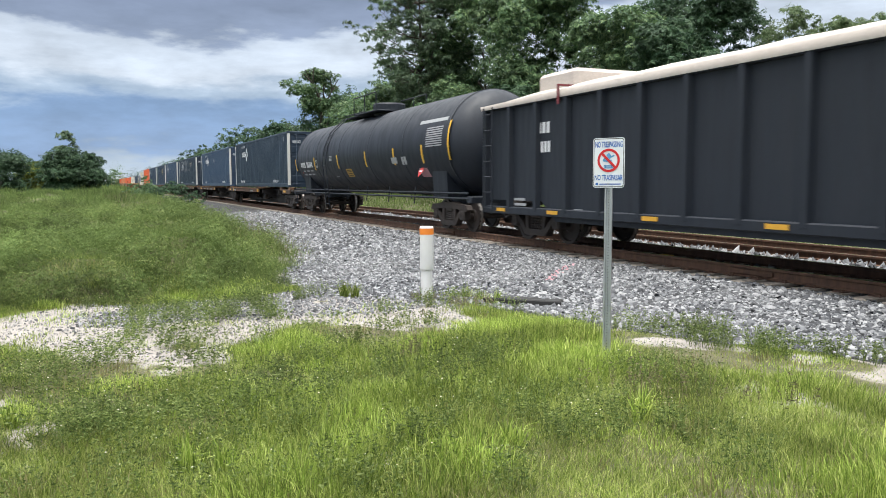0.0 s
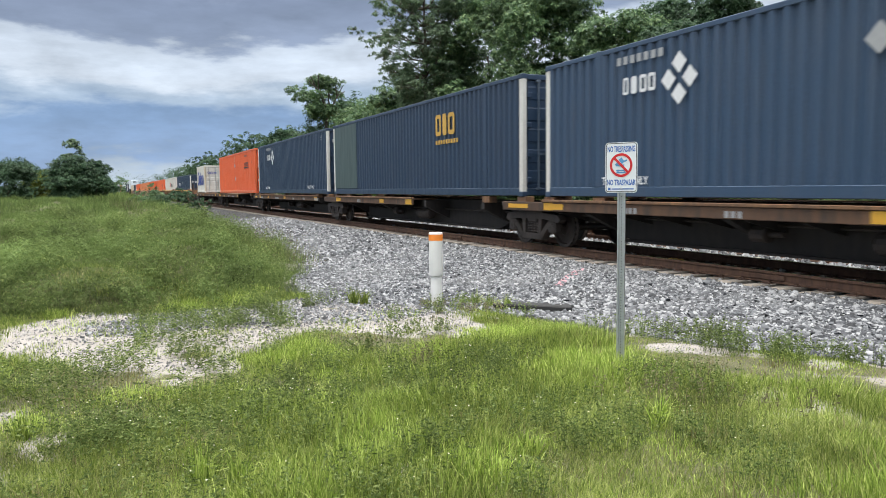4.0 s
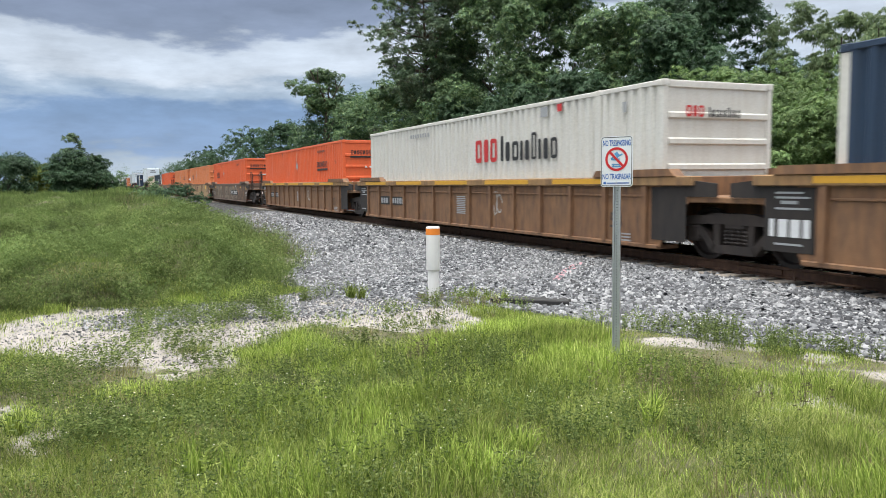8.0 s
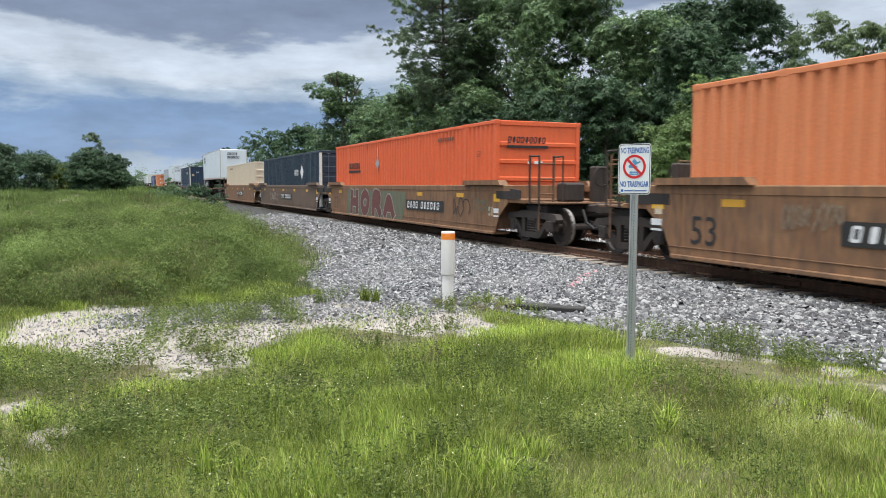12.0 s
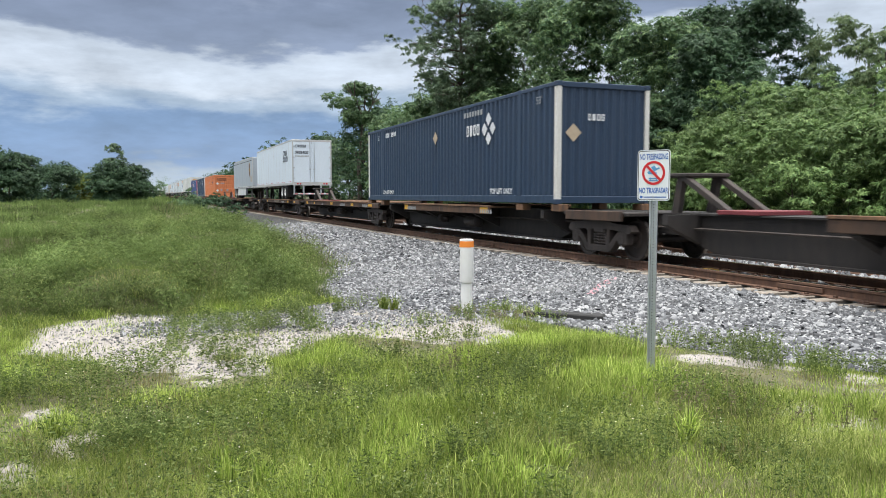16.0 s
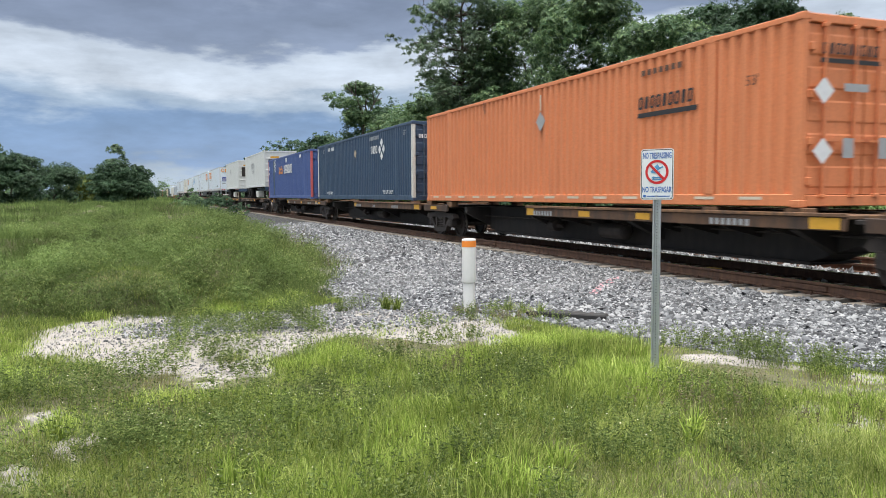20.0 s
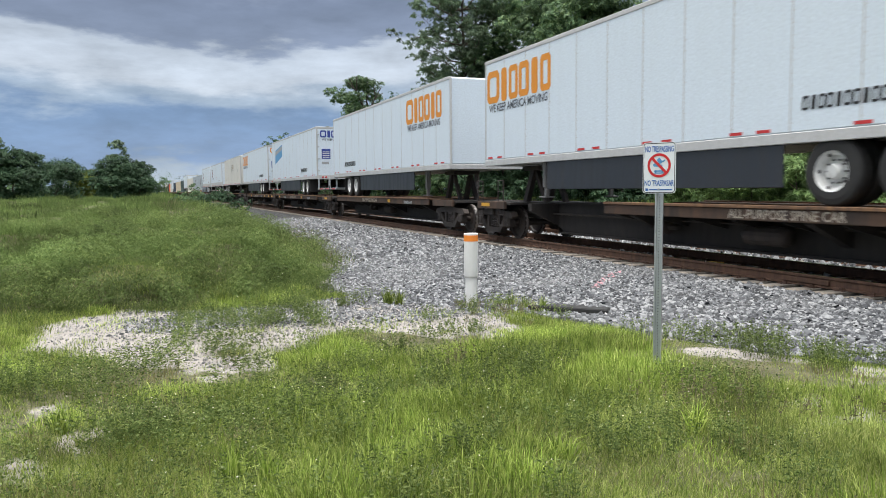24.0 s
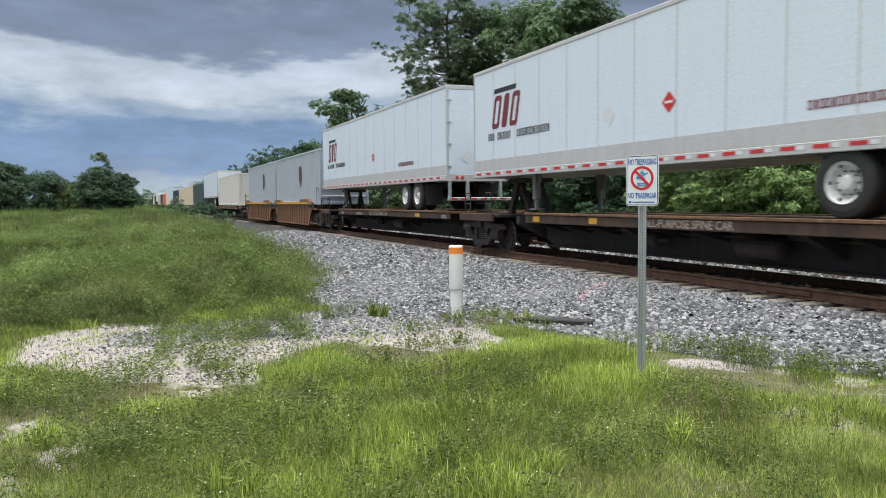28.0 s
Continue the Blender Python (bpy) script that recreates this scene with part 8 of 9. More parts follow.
def pine(x, y, h, reach, seed):
    """A tall pine: bare trunk below, irregular tiers of crooked boughs with needle clumps above."""
    g = np.random.default_rng(seed)
    t = thing("pine_tree", "tall open-crowned pine with dark needle clumps", "tree")
    t.location = (x, y, float(terrain(x, y)) - 0.05)
    b, cs, rs = Bm(), [], []
    p, n = Vector((0, 0, -0.2)), 12
    path = [p]
    for i in range(n):
        q = Vector((0.25 * math.sin(i * 0.7), 0.15 * math.sin(i * 1.1), h * 0.95 * (i + 1) / n))
        b.rod(tuple(p), tuple(q), 0.30 * (1 - i / n) + 0.05, 9, 0.30 * (1 - (i + 1) / n) + 0.05, caps=False)
        p = q
        path.append(q)
    for k in range(44):
        u = 0.38 + 0.58 * (k + g.random()) / 44
        base = path[min(n, int(u / 0.95 * n))]
        a = k * 2.4 + g.normal(0, 0.4)
        long = reach * (0.5 + 0.5 * math.sin(math.pi * min(1, (u - 0.30) / 0.75) ** 0.9)) * g.uniform(0.5, 1.1)
        o, d = base, Vector((math.cos(a), math.sin(a), g.uniform(0.0, 0.45))).normalized()
        for j in range(4):
            e = o + d * (long / 4)
            b.rod(tuple(o), tuple(e), 0.07 * (1 - j / 4) + 0.015, 5, 0.07 * (1 - (j + 1) / 4) + 0.015, caps=False)
            d = (d + Vector(g.normal(0, 0.22, 3)) + Vector((0, 0, 0.08))).normalized()
            o = e
            if j:
                for _ in range(3):
                    c = e + Vector(g.normal(0, 0.55, 3)) + Vector((0, 0, 0.2))
                    b.rod(tuple(e), tuple(c), 0.02, 4, 0.008, caps=False)
                    cs.append(tuple(c))
                    rs.append(g.uniform(0.35, 0.75))
    cs.append(tuple(path[-1]))
    rs.append(0.7)
    part("trunk", b, MAT["bark"], t, smooth=True)
    V, F = leaf_cloud(cs, rs, 84, 0.19, g, flat=0.6, shell=0.05, long=1.35, up=0.4, tuft=9)
    stuff_mesh("crown", V, F, MAT["leaf_pine"], "", "", "").parent = t


def blades(n, x, y, h, w, g, lean=0.45, bend=0.5):
    """Grass blades: two segments each, five corners and three triangles."""
    z = terrain(x, y) - 0.02
    a = g.uniform(0, 6.283, n)
    la = g.uniform(0, 6.283, n)
    l = np.abs(g.normal(0, lean, n)) * h
    dx, dy = np.cos(la) * l, np.sin(la) * l
    wx, wy = np.cos(a) * w * 0.5, np.sin(a) * w * 0.5
    V = np.empty((n, 5, 3))
    V[:, 0] = np.stack([x - wx, y - wy, z], -1)
    V[:, 1] = np.stack([x + wx, y + wy, z], -1)
    V[:, 2] = np.stack([x + dx * 0.35 - wx * 0.8, y + dy * 0.35 - wy * 0.8, z + h * 0.6], -1)
    V[:, 3] = np.stack([x + dx * 0.35 + wx * 0.8, y + dy * 0.35 + wy * 0.8, z + h * 0.6], -1)
    V[:, 4] = np.stack([x + dx, y + dy, z + h * (1.0 - bend * np.clip(l / h, 0, 1) * 0.5)], -1)
    k = np.arange(n)[:, None] * 5
    F = np.concatenate([k + np.array([[0, 1, 3]]), k + np.array([[0, 3, 2]]), k + np.array([[2, 3, 4]])], 0)
    return V.reshape(-1, 3), F


def grass_patch(name, n, xr, yr, keep, hgt, wid, mat, label, seed, lean=0.45):
    g = np.random.default_rng(seed)
    x, y = g.uniform(*xr, n), g.uniform(*yr, n)
    k = g.random(n) < keep(x, y)
    x, y = x[k], y[k]
    n = len(x)
    h = hgt(x, y) * g.lognormal(0, 0.3, n)
    w = wid * g.uniform(0.6, 1.3, n)
    a, la = g.uniform(0, 6.283, n), g.uniform(0, 6.283, n)
    l, z = np.abs(g.normal(0, lean, n)) * h, terrain(x, y) - 0.015
    wx, wy = np.cos(a) * w * 0.5, np.sin(a) * w * 0.5
    V = np.stack([np.stack([x - wx, y - wy, z], -1), np.stack([x + wx, y + wy, z], -1), np.stack([x + np.cos(la) * l, y + np.sin(la) * l, z + h], -1)], 1)
    return stuff_mesh(name, V.reshape(-1, 3), np.arange(3 * n).reshape(-1, 3), MAT[mat], label, "grass")


def in_view(x, y, pad=1.0):
    """The wedge of ground that the place needs close vegetation in."""
    return (y > -(0.17 * -x + 0.8 + pad)) & (y < -x * 1.45 + pad + 1.2)


def near_mask(x, y):
    bare = sandiness(x, y)
    m = (1 - 0.96 * smooth01(0.25, 0.85, bare)) * (1 - smooth01(-0.2, 0.5, y - toe(x)))
    return m * in_view(x, y)


def tuft_noise(x, y):
    return fbm(x, y, 1.6, 3, 21)


def clumped(name, n, per, xr, yr, keep, hgt, wid, mat, label, seed, spread=0.05, plain=False):
    """Grass in tufts: blades fan out from the foot of each tuft."""
    g = np.random.default_rng(seed)
    cx, cy = g.uniform(*xr, n), g.uniform(*yr, n)
    k = g.random(n) < keep(cx, cy)
    cx, cy = cx[k], cy[k]
    size = g.lognormal(0, 0.35, len(cx))
    cnt = np.maximum(5, per * size).astype(int)
    i = np.repeat(np.arange(len(cx)), cnt)
    m = len(i)
    off = g.normal(0, spread, (m, 2)) * size[i, None]
    x, y = cx[i] + off[:, 0], cy[i] + off[:, 1]
    h = hgt(cx, cy)[i] * np.sqrt(size[i]) * g.uniform(0.45, 1.15, m)
    out = off / (np.linalg.norm(off, axis=1, keepdims=True) + 0.01)
    reach = np.abs(g.normal(0.35, 0.3, m)) * h
    dx, dy = out[:, 0] * reach + g.normal(0, 0.18, m) * h, out[:, 1] * reach + g.normal(0, 0.18, m) * h
    z = terrain(x, y) - 0.015
    a, w = g.uniform(0, 6.283, m), wid * g.uniform(0.6, 1.3, m)
    wx, wy = np.cos(a) * w * 0.5, np.sin(a) * w * 0.5
    if plain:  # far off: one tapered triangle a blade
        V = np.stack([np.stack([x - wx, y - wy, z], -1), np.stack([x + wx, y + wy, z], -1), np.stack([x + dx, y + dy, z + h * (1 - 0.3 * np.clip(reach / h, 0, 1))], -1)], 1)
        return stuff_mesh(name, V.reshape(-1, 3), np.arange(3 * m).reshape(-1, 3), MAT[mat], label, "grass")
    V = np.empty((m, 5, 3))
    V[:, 0] = np.stack([x - wx, y - wy, z], -1)
    V[:, 1] = np.stack([x + wx, y + wy, z], -1)
    V[:, 2] = np.stack([x + dx * 0.4 - wx * 0.8, y + dy * 0.4 - wy * 0.8, z + h * 0.62], -1)
    V[:, 3] = np.stack([x + dx * 0.4 + wx * 0.8, y + dy * 0.4 + wy * 0.8, z + h * 0.62], -1)
    V[:, 4] = np.stack([x + dx, y + dy, z + h * (1 - 0.3 * np.clip(reach / h, 0, 1))], -1)
    q = np.arange(m)[:, None] * 5
    F = np.concatenate([q + np.array([[0, 1, 3]]), q + np.array([[0, 3, 2]]), q + np.array([[2, 3, 4]])], 0)
    return stuff_mesh(name, V.reshape(-1, 3), F, MAT[mat], label, "grass")


def lush(x, y):
    """Where the grass grows tall and bright, 0 to 1."""
    return smooth01(0.36, 0.66, fbm(x, y, 0.75, 3, 23))


def kept_low(x, y):
    """Grass stays short in front of bare ground and beside the track bed."""
    bare = np.maximum.reduce([sandiness(x - 0.35, y + 0.1), sandiness(x - 0.8, y + 0.3), sandiness(x - 0.3, y + 0.5), sandiness(x - 0.15, y + 0.9), smooth01(-0.9, -0.3, y - toe(x)), smooth01(-2.4, -1.6, y - toe(x)) * smooth01(-6.8, -6.3, x)])
    return 1 - 0.5 * smooth01(0.45, 0.8, bare)


def build_grass():
    grass_patch("short_grass", 620000, (-13.5, -2.2), (-3.2, 6.4), lambda x, y: near_mask(x, y) * (0.55 + 0.45 * smooth01(0.3, 0.6, tuft_noise(x, y))) * (1 - 0.6 * smooth01(9.0, 12.5, -x)),
                lambda x, y: (0.035 + 0.05 * lush(x, y)) * kept_low(x, y), 0.0055, "low_grass", "short green grass between taller tufts", 31, 0.7)
    grass_patch("near_turf", 150000, (-5.8, -3.0), (-1.3, 4.8), lambda x, y: near_mask(x, y) * (0.6 + 0.4 * tuft_noise(x, y)), lambda x, y: 0.035 + 0.06 * tuft_noise(x, y), 0.0045, "low_grass", "dense short turf with thin blades", 48, 0.8)
    clumped("grass_tufts", 14500, 27, (-12.5, -2.4), (-3.2, 6.4), lambda x, y: near_mask(x, y) * (0.4 + 0.6 * lush(x, y)) * (1 - 0.5 * smooth01(9.5, 12.5, -x)),
            lambda x, y: (0.060 + 0.110 * lush(x, y)) * kept_low(x, y), 0.0055, "grass", "fresh green grass growing in uneven tufts", 32, 0.06)
    grass_patch("surrounding_grass", 50000, (-9, 9), (-9, 7.2), lambda x, y: (1 - in_view(x, y)) * (y < toe(x) - 0.3) * 1.0, lambda x, y: 0.06 + 0.07 * lush(x, y), 0.014, "low_grass", "short grass around the standpoint", 36)
    clumped("dry_grass", 1500, 22, (-13.0, -2.2), (-3.0, 6.6), lambda x, y: in_view(x, y) * (y < toe(x) + 0.1) * (0.1 + 0.9 * smooth01(0.48, 0.68, fbm(x, y, 0.7, 3, 41))) * (1 - 0.97 * smooth01(0.15, 0.4, sandiness(x - 0.2, y))) * (1 - smooth01(-0.9, -0.4, y - toe(x))),
            lambda x, y: 0.06 + 0.10 * fbm(x, y, 1.0, 2, 43), 0.006, "straw", "dry straw-coloured grass among the green", 33)
    # the overgrown field on the left of the track
    fm = lambda x, y: in_view(x, y, 2.0) * (1 - smooth01(-0.5, 0.3, y - toe(x) + 0.2)) * (1 - 0.85 * smooth01(0.3, 0.6, sandiness(x, y))) * smooth01(10.6, 12.4, -x)
    tall = lambda x, y: 0.15 + 0.20 * smooth01(0.36, 0.66, fbm(x, y, 0.5, 3, 61)) * smooth01(11.0, 14.5, -x)
    clumped("field_grass_near", 20000, 26, (-34, -10.5), (-7.5, 5), fm, lambda x, y: tall(x, y) * 0.8, 0.0075, "field", "tall soft field grass and weeds", 37, 0.12, True)
    clumped("field_grass_dark", 4500, 22, (-34, -10.5), (-7.5, 5), lambda x, y: fm(x, y) * (0.08 + 0.92 * smooth01(0.5, 0.58, fbm(x, y, 0.7, 3, 64))), lambda x, y: tall(x, y) * 0.9, 0.010, "weed", "darker weeds in the field", 38, 0.13, True)
    clumped("field_grass_far", 13000, 17, (-100, -33), (-20, 6), lambda x, y: in_view(x, y, 3) * (y < toe(x) - 0.1) * (0.5 + 0.5 * smooth01(0.3, 0.6, fbm(x, y, 0.2, 3, 63))), lambda x, y: 0.22 + 0.3 * smooth01(0.38, 0.66, fbm(x, y, 0.22, 4, 65)), 0.035, "field", "tall field grass reaching towards the trees", 39, 0.30, True)
    clumped("field_edge_weeds", 2300, 26, (-48, -15), (1.5, 5.0), lambda x, y: smooth01(-2.0, -0.9, y - toe(x)) * (1 - smooth01(-0.15, 0.25, y - toe(x))) * (1 - smooth01(0.2, 0.5, sandiness(x, y))), lambda x, y: 0.20 + 0.34 * fbm(x, y, 0.6, 2, 66), 0.013, "weed", "dark weeds along the edge of the track bed", 44, 0.16, True)
    clumped("dry_field_weeds", 320, 22, (-46, -22), (0.5, 3.8), lambda x, y: smooth01(0.45, 0.6, fbm(x, y, 0.25, 3, 68)), lambda x, y: 0.3 + 0.35 * fbm(x, y, 0.6, 2, 66), 0.016, "dry_stem", "brownish dry weeds in the field", 46, 0.16, True)
    grass_patch("verge_grass", 40000, (-110, -8), (18.2, 30), lambda x, y: (y < -x * 2.2 + 6) * (1.0 + 0 * y), lambda x, y: 0.14 + 0.22 * fbm(x, y, 0.4, 2, 67), 0.05, "field", "mown green verge beyond the second track", 45, 0.5)
    grass_patch("field_grass_distant", 60000, (-330, -100), (-70, 7.5), lambda x, y: in_view(x, y, 6) * (y < 7.0) * 1.0, lambda x, y: 0.3 + 0.5 * fbm(x, y, 0.1, 2, 69), 0.14, "field", "distant field grass", 47, 0.5)


def weed_clump(b, x, y, r, h, n, g, flowers, fl):
    """A leafy weed: thin stems with small leaves."""
    z = float(terrain(x, y))
    Vs, Fs, base = b
    for i in range(n):
        a, q = g.uniform(0, 6.283), r * math.sqrt(g.random())
        px, py = x + q * math.cos(a), y + q * math.sin(a)
        hh = h * g.uniform(0.55, 1.1)
        tx, ty = px + g.normal(0, 0.25) * hh, py + g.normal(0, 0.25) * hh
        m = 17
        u = g.uniform(0.15, 1.0, m)
        cx, cy, cz = px + (tx - px) * u, py + (ty - py) * u, z + hh * u
        d = g.normal(0, 1, (m, 3))
        d /= np.linalg.norm(d, axis=1, keepdims=True)
        d[:, 2] = np.abs(d[:, 2]) * 0.6
        w = np.cross(d, g.normal(0, 1, (m, 3)))
        w /= np.linalg.norm(w, axis=1, keepdims=True)
        c = np.stack([cx, cy, cz], -1)
        s = g.uniform(0.010, 0.026, (m, 1))
        V = np.stack([c, c + d * s * 0.6 + w * s * 0.24, c + d * s * 1.5, c + d * s * 0.6 - w * s * 0.24], 1)
        st = np.array([[(px - 0.002, py, z - 0.02), (px + 0.002, py, z - 0.02), (tx + 0.001, ty, z + hh), (tx - 0.001, ty, z + hh)]])
        V = np.concatenate([V, st], 0)
        k = base[0]
        Vs.append(V.reshape(-1, 3))
        Fs.append(np.arange(k, k + len(V) * 4).reshape(-1, 4))
        base[0] += len(V) * 4
        if flowers and g.random() < flowers:
            fl.append((tx, ty, z + hh, g.uniform(0.004, 0.007)))


def build_weeds():
    g = np.random.default_rng(77)
    spots = []
    # along the toe of the ballast, round the pipe and the sandy patch
    for x, y, r, h, n in ((-6.35, 5.8, 0.28, 0.30, 70), (-5.75, 5.55, 0.25, 0.34, 90), (-6.7, 5.9, 0.5, 0.22, 80), (-5.6, 6.1, 0.16, 0.24, 45), (-5.0, 6.3, 0.16, 0.22, 45), (-4.6, 6.5, 0.2, 0.24, 50), (-4.2, 6.7, 0.2, 0.24, 50), (-5.2, 5.75, 0.22, 0.28, 60), (-7.2, 5.5, 0.5, 0.22, 80), (-5.5, 6.5, 0.12, 0.2, 25),
                          (-9.0, 0.85, 0.45, 0.34, 110), (-9.5, 1.5, 0.4, 0.36, 110), (-10.9, 0.6, 0.3, 0.34, 70), (-11.5, -1.0, 0.3, 0.4, 70), (-11.6, 1.6, 0.6, 0.45, 120), (-8.0, 0.1, 0.35, 0.28, 60), (-7.6, -0.3, 0.4, 0.3, 70), (-10.6, 2.0, 0.3, 0.30, 60), (-8.2, 3.1, 0.3, 0.22, 50), (-7.2, 2.2, 0.5, 0.28, 70),
                          (-5.7, 2.5, 0.55, 0.30, 150), (-6.0, 3.0, 0.45, 0.30, 110), (-5.2, 1.0, 0.6, 0.32, 150), (-5.6, -0.2, 0.5, 0.34, 110), (-6.2, 0.7, 0.5, 0.3, 110), (-4.6, 2.4, 0.4, 0.26, 80), (-4.4, 0.2, 0.5, 0.26, 90), (-4.3, 3.4, 0.3, 0.24, 30), (-5.0, 4.2, 0.4, 0.28, 36), (-4.4, 4.2, 0.3, 0.26, 26), (-4.0, 2.9, 0.35, 0.24, 60), (-5.2, -0.9, 0.4, 0.3, 60), (-6.9, -0.9, 0.5, 0.34, 80), (-3.9, 1.5, 0.35, 0.2, 60), (-3.7, 3.5, 0.3, 0.22, 50),
                          (-15.2, 3.1, 0.7, 0.42, 150), (-14.2, 2.3, 0.8, 0.5, 170), (-12.6, 2.4, 0.6, 0.42, 120), (-13.0, 0.8, 0.9, 0.5, 170), (-11.0, 3.0, 0.5, 0.22, 60), (-9.7, 4.7, 0.35, 0.2, 50), (-8.9, 4.9, 0.3, 0.2, 40), (-10.6, 5.1, 0.3, 0.12, 30)):
        spots.append((x, y, r, h, n))
    for i in range(13):
        a, q = g.uniform(0, 6.283), math.sqrt(g.random())
        spots.append((-5.75 + 0.95 * q * math.cos(a), 0.75 + 1.0 * q * math.sin(a), g.uniform(0.12, 0.3), g.uniform(0.18, 0.34), int(g.uniform(20, 50))))
    for x, y, r, h, n in ((-5.4, -0.2, 0.25, 0.3, 70), (-5.6, 0.0, 0.25, 0.3, 60), (-7.3, -1.1, 0.3, 0.32, 80), (-7.1, -0.7, 0.3, 0.3, 70), (-7.5, -0.2, 0.3, 0.28, 60), (-6.7, -0.3, 0.25, 0.26, 50), (-4.3, 1.75, 0.25, 0.24, 50), (-6.3, 3.35, 0.4, 0.24, 80), (-4.0, 2.7, 0.2, 0.24, 40)):
        spots.append((x, y, r, h, n))
    for i in range(120):
        x, y = g.uniform(-12.0, -2.8), g.uniform(-2.2, 5.6)
        if near_mask(np.array([x]), np.array([y]))[0] > 0.3 and float(fbm(np.array([x]), np.array([y]), 0.55, 3, 88)[0]) > 0.47:
            spots.append((x, y, g.uniform(0.10, 0.30), g.uniform(0.14, 0.30), int(g.uniform(10, 34))))
    for i in range(60):
        x, y = g.uniform(-11.2, -7.4), g.uniform(-0.2, 4.2)
        if y > 2.6 and x < -9.6:
            continue
        spots.append((x, y, g.uniform(0.07, 0.24), g.uniform(0.10, 0.28), int(g.uniform(10, 34))))
    Vs, Fs, base, fl = [], [], [0], []
    for x, y, r, h, n in spots:
        weed_clump((Vs, Fs, base), x, y, r, h, int(n * 1.1), g, 0.05, fl)
    stuff_mesh("leafy_weeds", np.concatenate(Vs), np.concatenate(Fs), MAT["weed"], "dark green leafy weeds in clumps", "weeds")
    V, F = [], []
    for i, (x, y, z, s) in enumerate(fl):
        V += [(x - s, y, z), (x, y - s, z + s * 0.3), (x + s, y, z), (x, y + s, z + s * 0.3), (x, y, z + s * 0.9)]
        F += [(5 * i, 5 * i + 1, 5 * i + 4), (5 * i + 1, 5 * i + 2, 5 * i + 4), (5 * i + 2, 5 * i + 3, 5 * i + 4), (5 * i + 3, 5 * i, 5 * i + 4)]
    stuff_mesh("small_flowers", np.array(V), np.array(F), MAT["flower"], "tiny whitish weed flowers", "flowers")


def build_bushy_weeds():
    """Fine-leaved bushy weeds along the near edge of the field and on the track side."""
    g = np.random.default_rng(202)
    for name, mat, n, lab in (("bushy_field_weeds", "field", 480, "soft bushy weeds with very fine leaves"), ("dark_bushy_weeds", "weed", 340, "darker bushy weeds in the field")):
        cs, rs = [], []
        while len(cs) < n:
            x = -11.6 - 24 * g.random() ** 1.6
            y = g.uniform(-(0.17 * -x + 1.6), float(toe(x)) - 0.25)
            if float(sandiness(x, y)) > 0.25 or (x > -13 and y > 2.0):
                continue
            r = g.uniform(0.12, 0.34) * (1 + 0.015 * -x)
            for _ in range(2):
                cs.append((x + g.normal(0, 0.5) * r, y + g.normal(0, 0.5) * r, float(terrain(x, y)) + r * g.uniform(0.5, 0.9)))
                rs.append(r * g.uniform(0.6, 1.0))
        V, F = leaf_cloud(cs, rs, 260, 0.026, g, flat=0.9, up=0.2, long=1.9, shell=0.1, leaflets=2, tuft=8)
        stuff_mesh(name, V, F, MAT[mat], lab, "weeds")


def grass_tuft(x, y, h, seed, mat="grass"):
    """One arching tuft of long bright blades."""
    g = np.random.default_rng(seed)
    n = 90
    t = thing("grass_tuft", "bright arching tuft of long grass blades", "grass tuft", "grass tufts in the foreground")
    a, q = g.uniform(0, 6.283, n), 0.06 * np.sqrt(g.random(n))
    V, F = blades(n, x + q * np.cos(a), y + q * np.sin(a), h * g.uniform(0.6, 1.15, n), 0.008 * g.uniform(0.7, 1.3, n), g, 0.55, 0.8)
    o = stuff_mesh("tuft", V, F, MAT[mat], "", "", "stuff")
    o.parent = t


def build_tufts():
    for i, (x, y, h) in enumerate(((-5.4, 2.22, 0.26), (-5.3, 2.35, 0.22), (-4.13, 3.39, 0.30), (-4.53, 0.43, 0.30), (-4.4, 0.62, 0.26), (-5.0, 1.2, 0.2), (-6.4, 3.6, 0.2), (-4.0, 2.3, 0.2), (-5.9, -0.6, 0.24), (-9.9, 4.85, 0.36), (-9.6, 4.95, 0.34), (-9.3, 5.05, 0.34), (-10.8, 3.3, 0.3), (-10.6, 3.4, 0.28), (-10.95, 3.35, 0.28))):
        grass_tuft(x, y, h, 300 + i)
    g = np.random.default_rng(91)
    Vs, Fs, base, fl = [], [], [0], []
    for x, y, r, h, n in ((-4.75, 3.6, 0.35, 0.30, 16), (-4.4, 4.0, 0.4, 0.32, 22), (-4.9, 4.3, 0.3, 0.28, 14), (-3.9, 4.4, 0.3, 0.26, 12), (-16, 3.4, 0.8, 0.5, 120), (-18.5, 3.3, 1.0, 0.55, 160), (-21, 3.2, 1.0, 0.6, 160), (-6.6, 2.7, 0.2, 0.24, 30), (-9.3, 4.6, 0.35, 0.16, 60), (-9.9, 4.2, 0.25, 0.14, 40)):
        weed_clump((Vs, Fs, base), x, y, r, h, n, g, 0, fl)
    stuff_mesh("dry_weeds", np.concatenate(Vs), np.concatenate(Fs), MAT["dry_stem"], "brownish dry weed stems", "weeds")


def build_trees():
    # along the far side of the tracks
    for spec in TREES:
        tree(**spec)
    pine(-62.0, 26, 18.4, 6.2, 1)


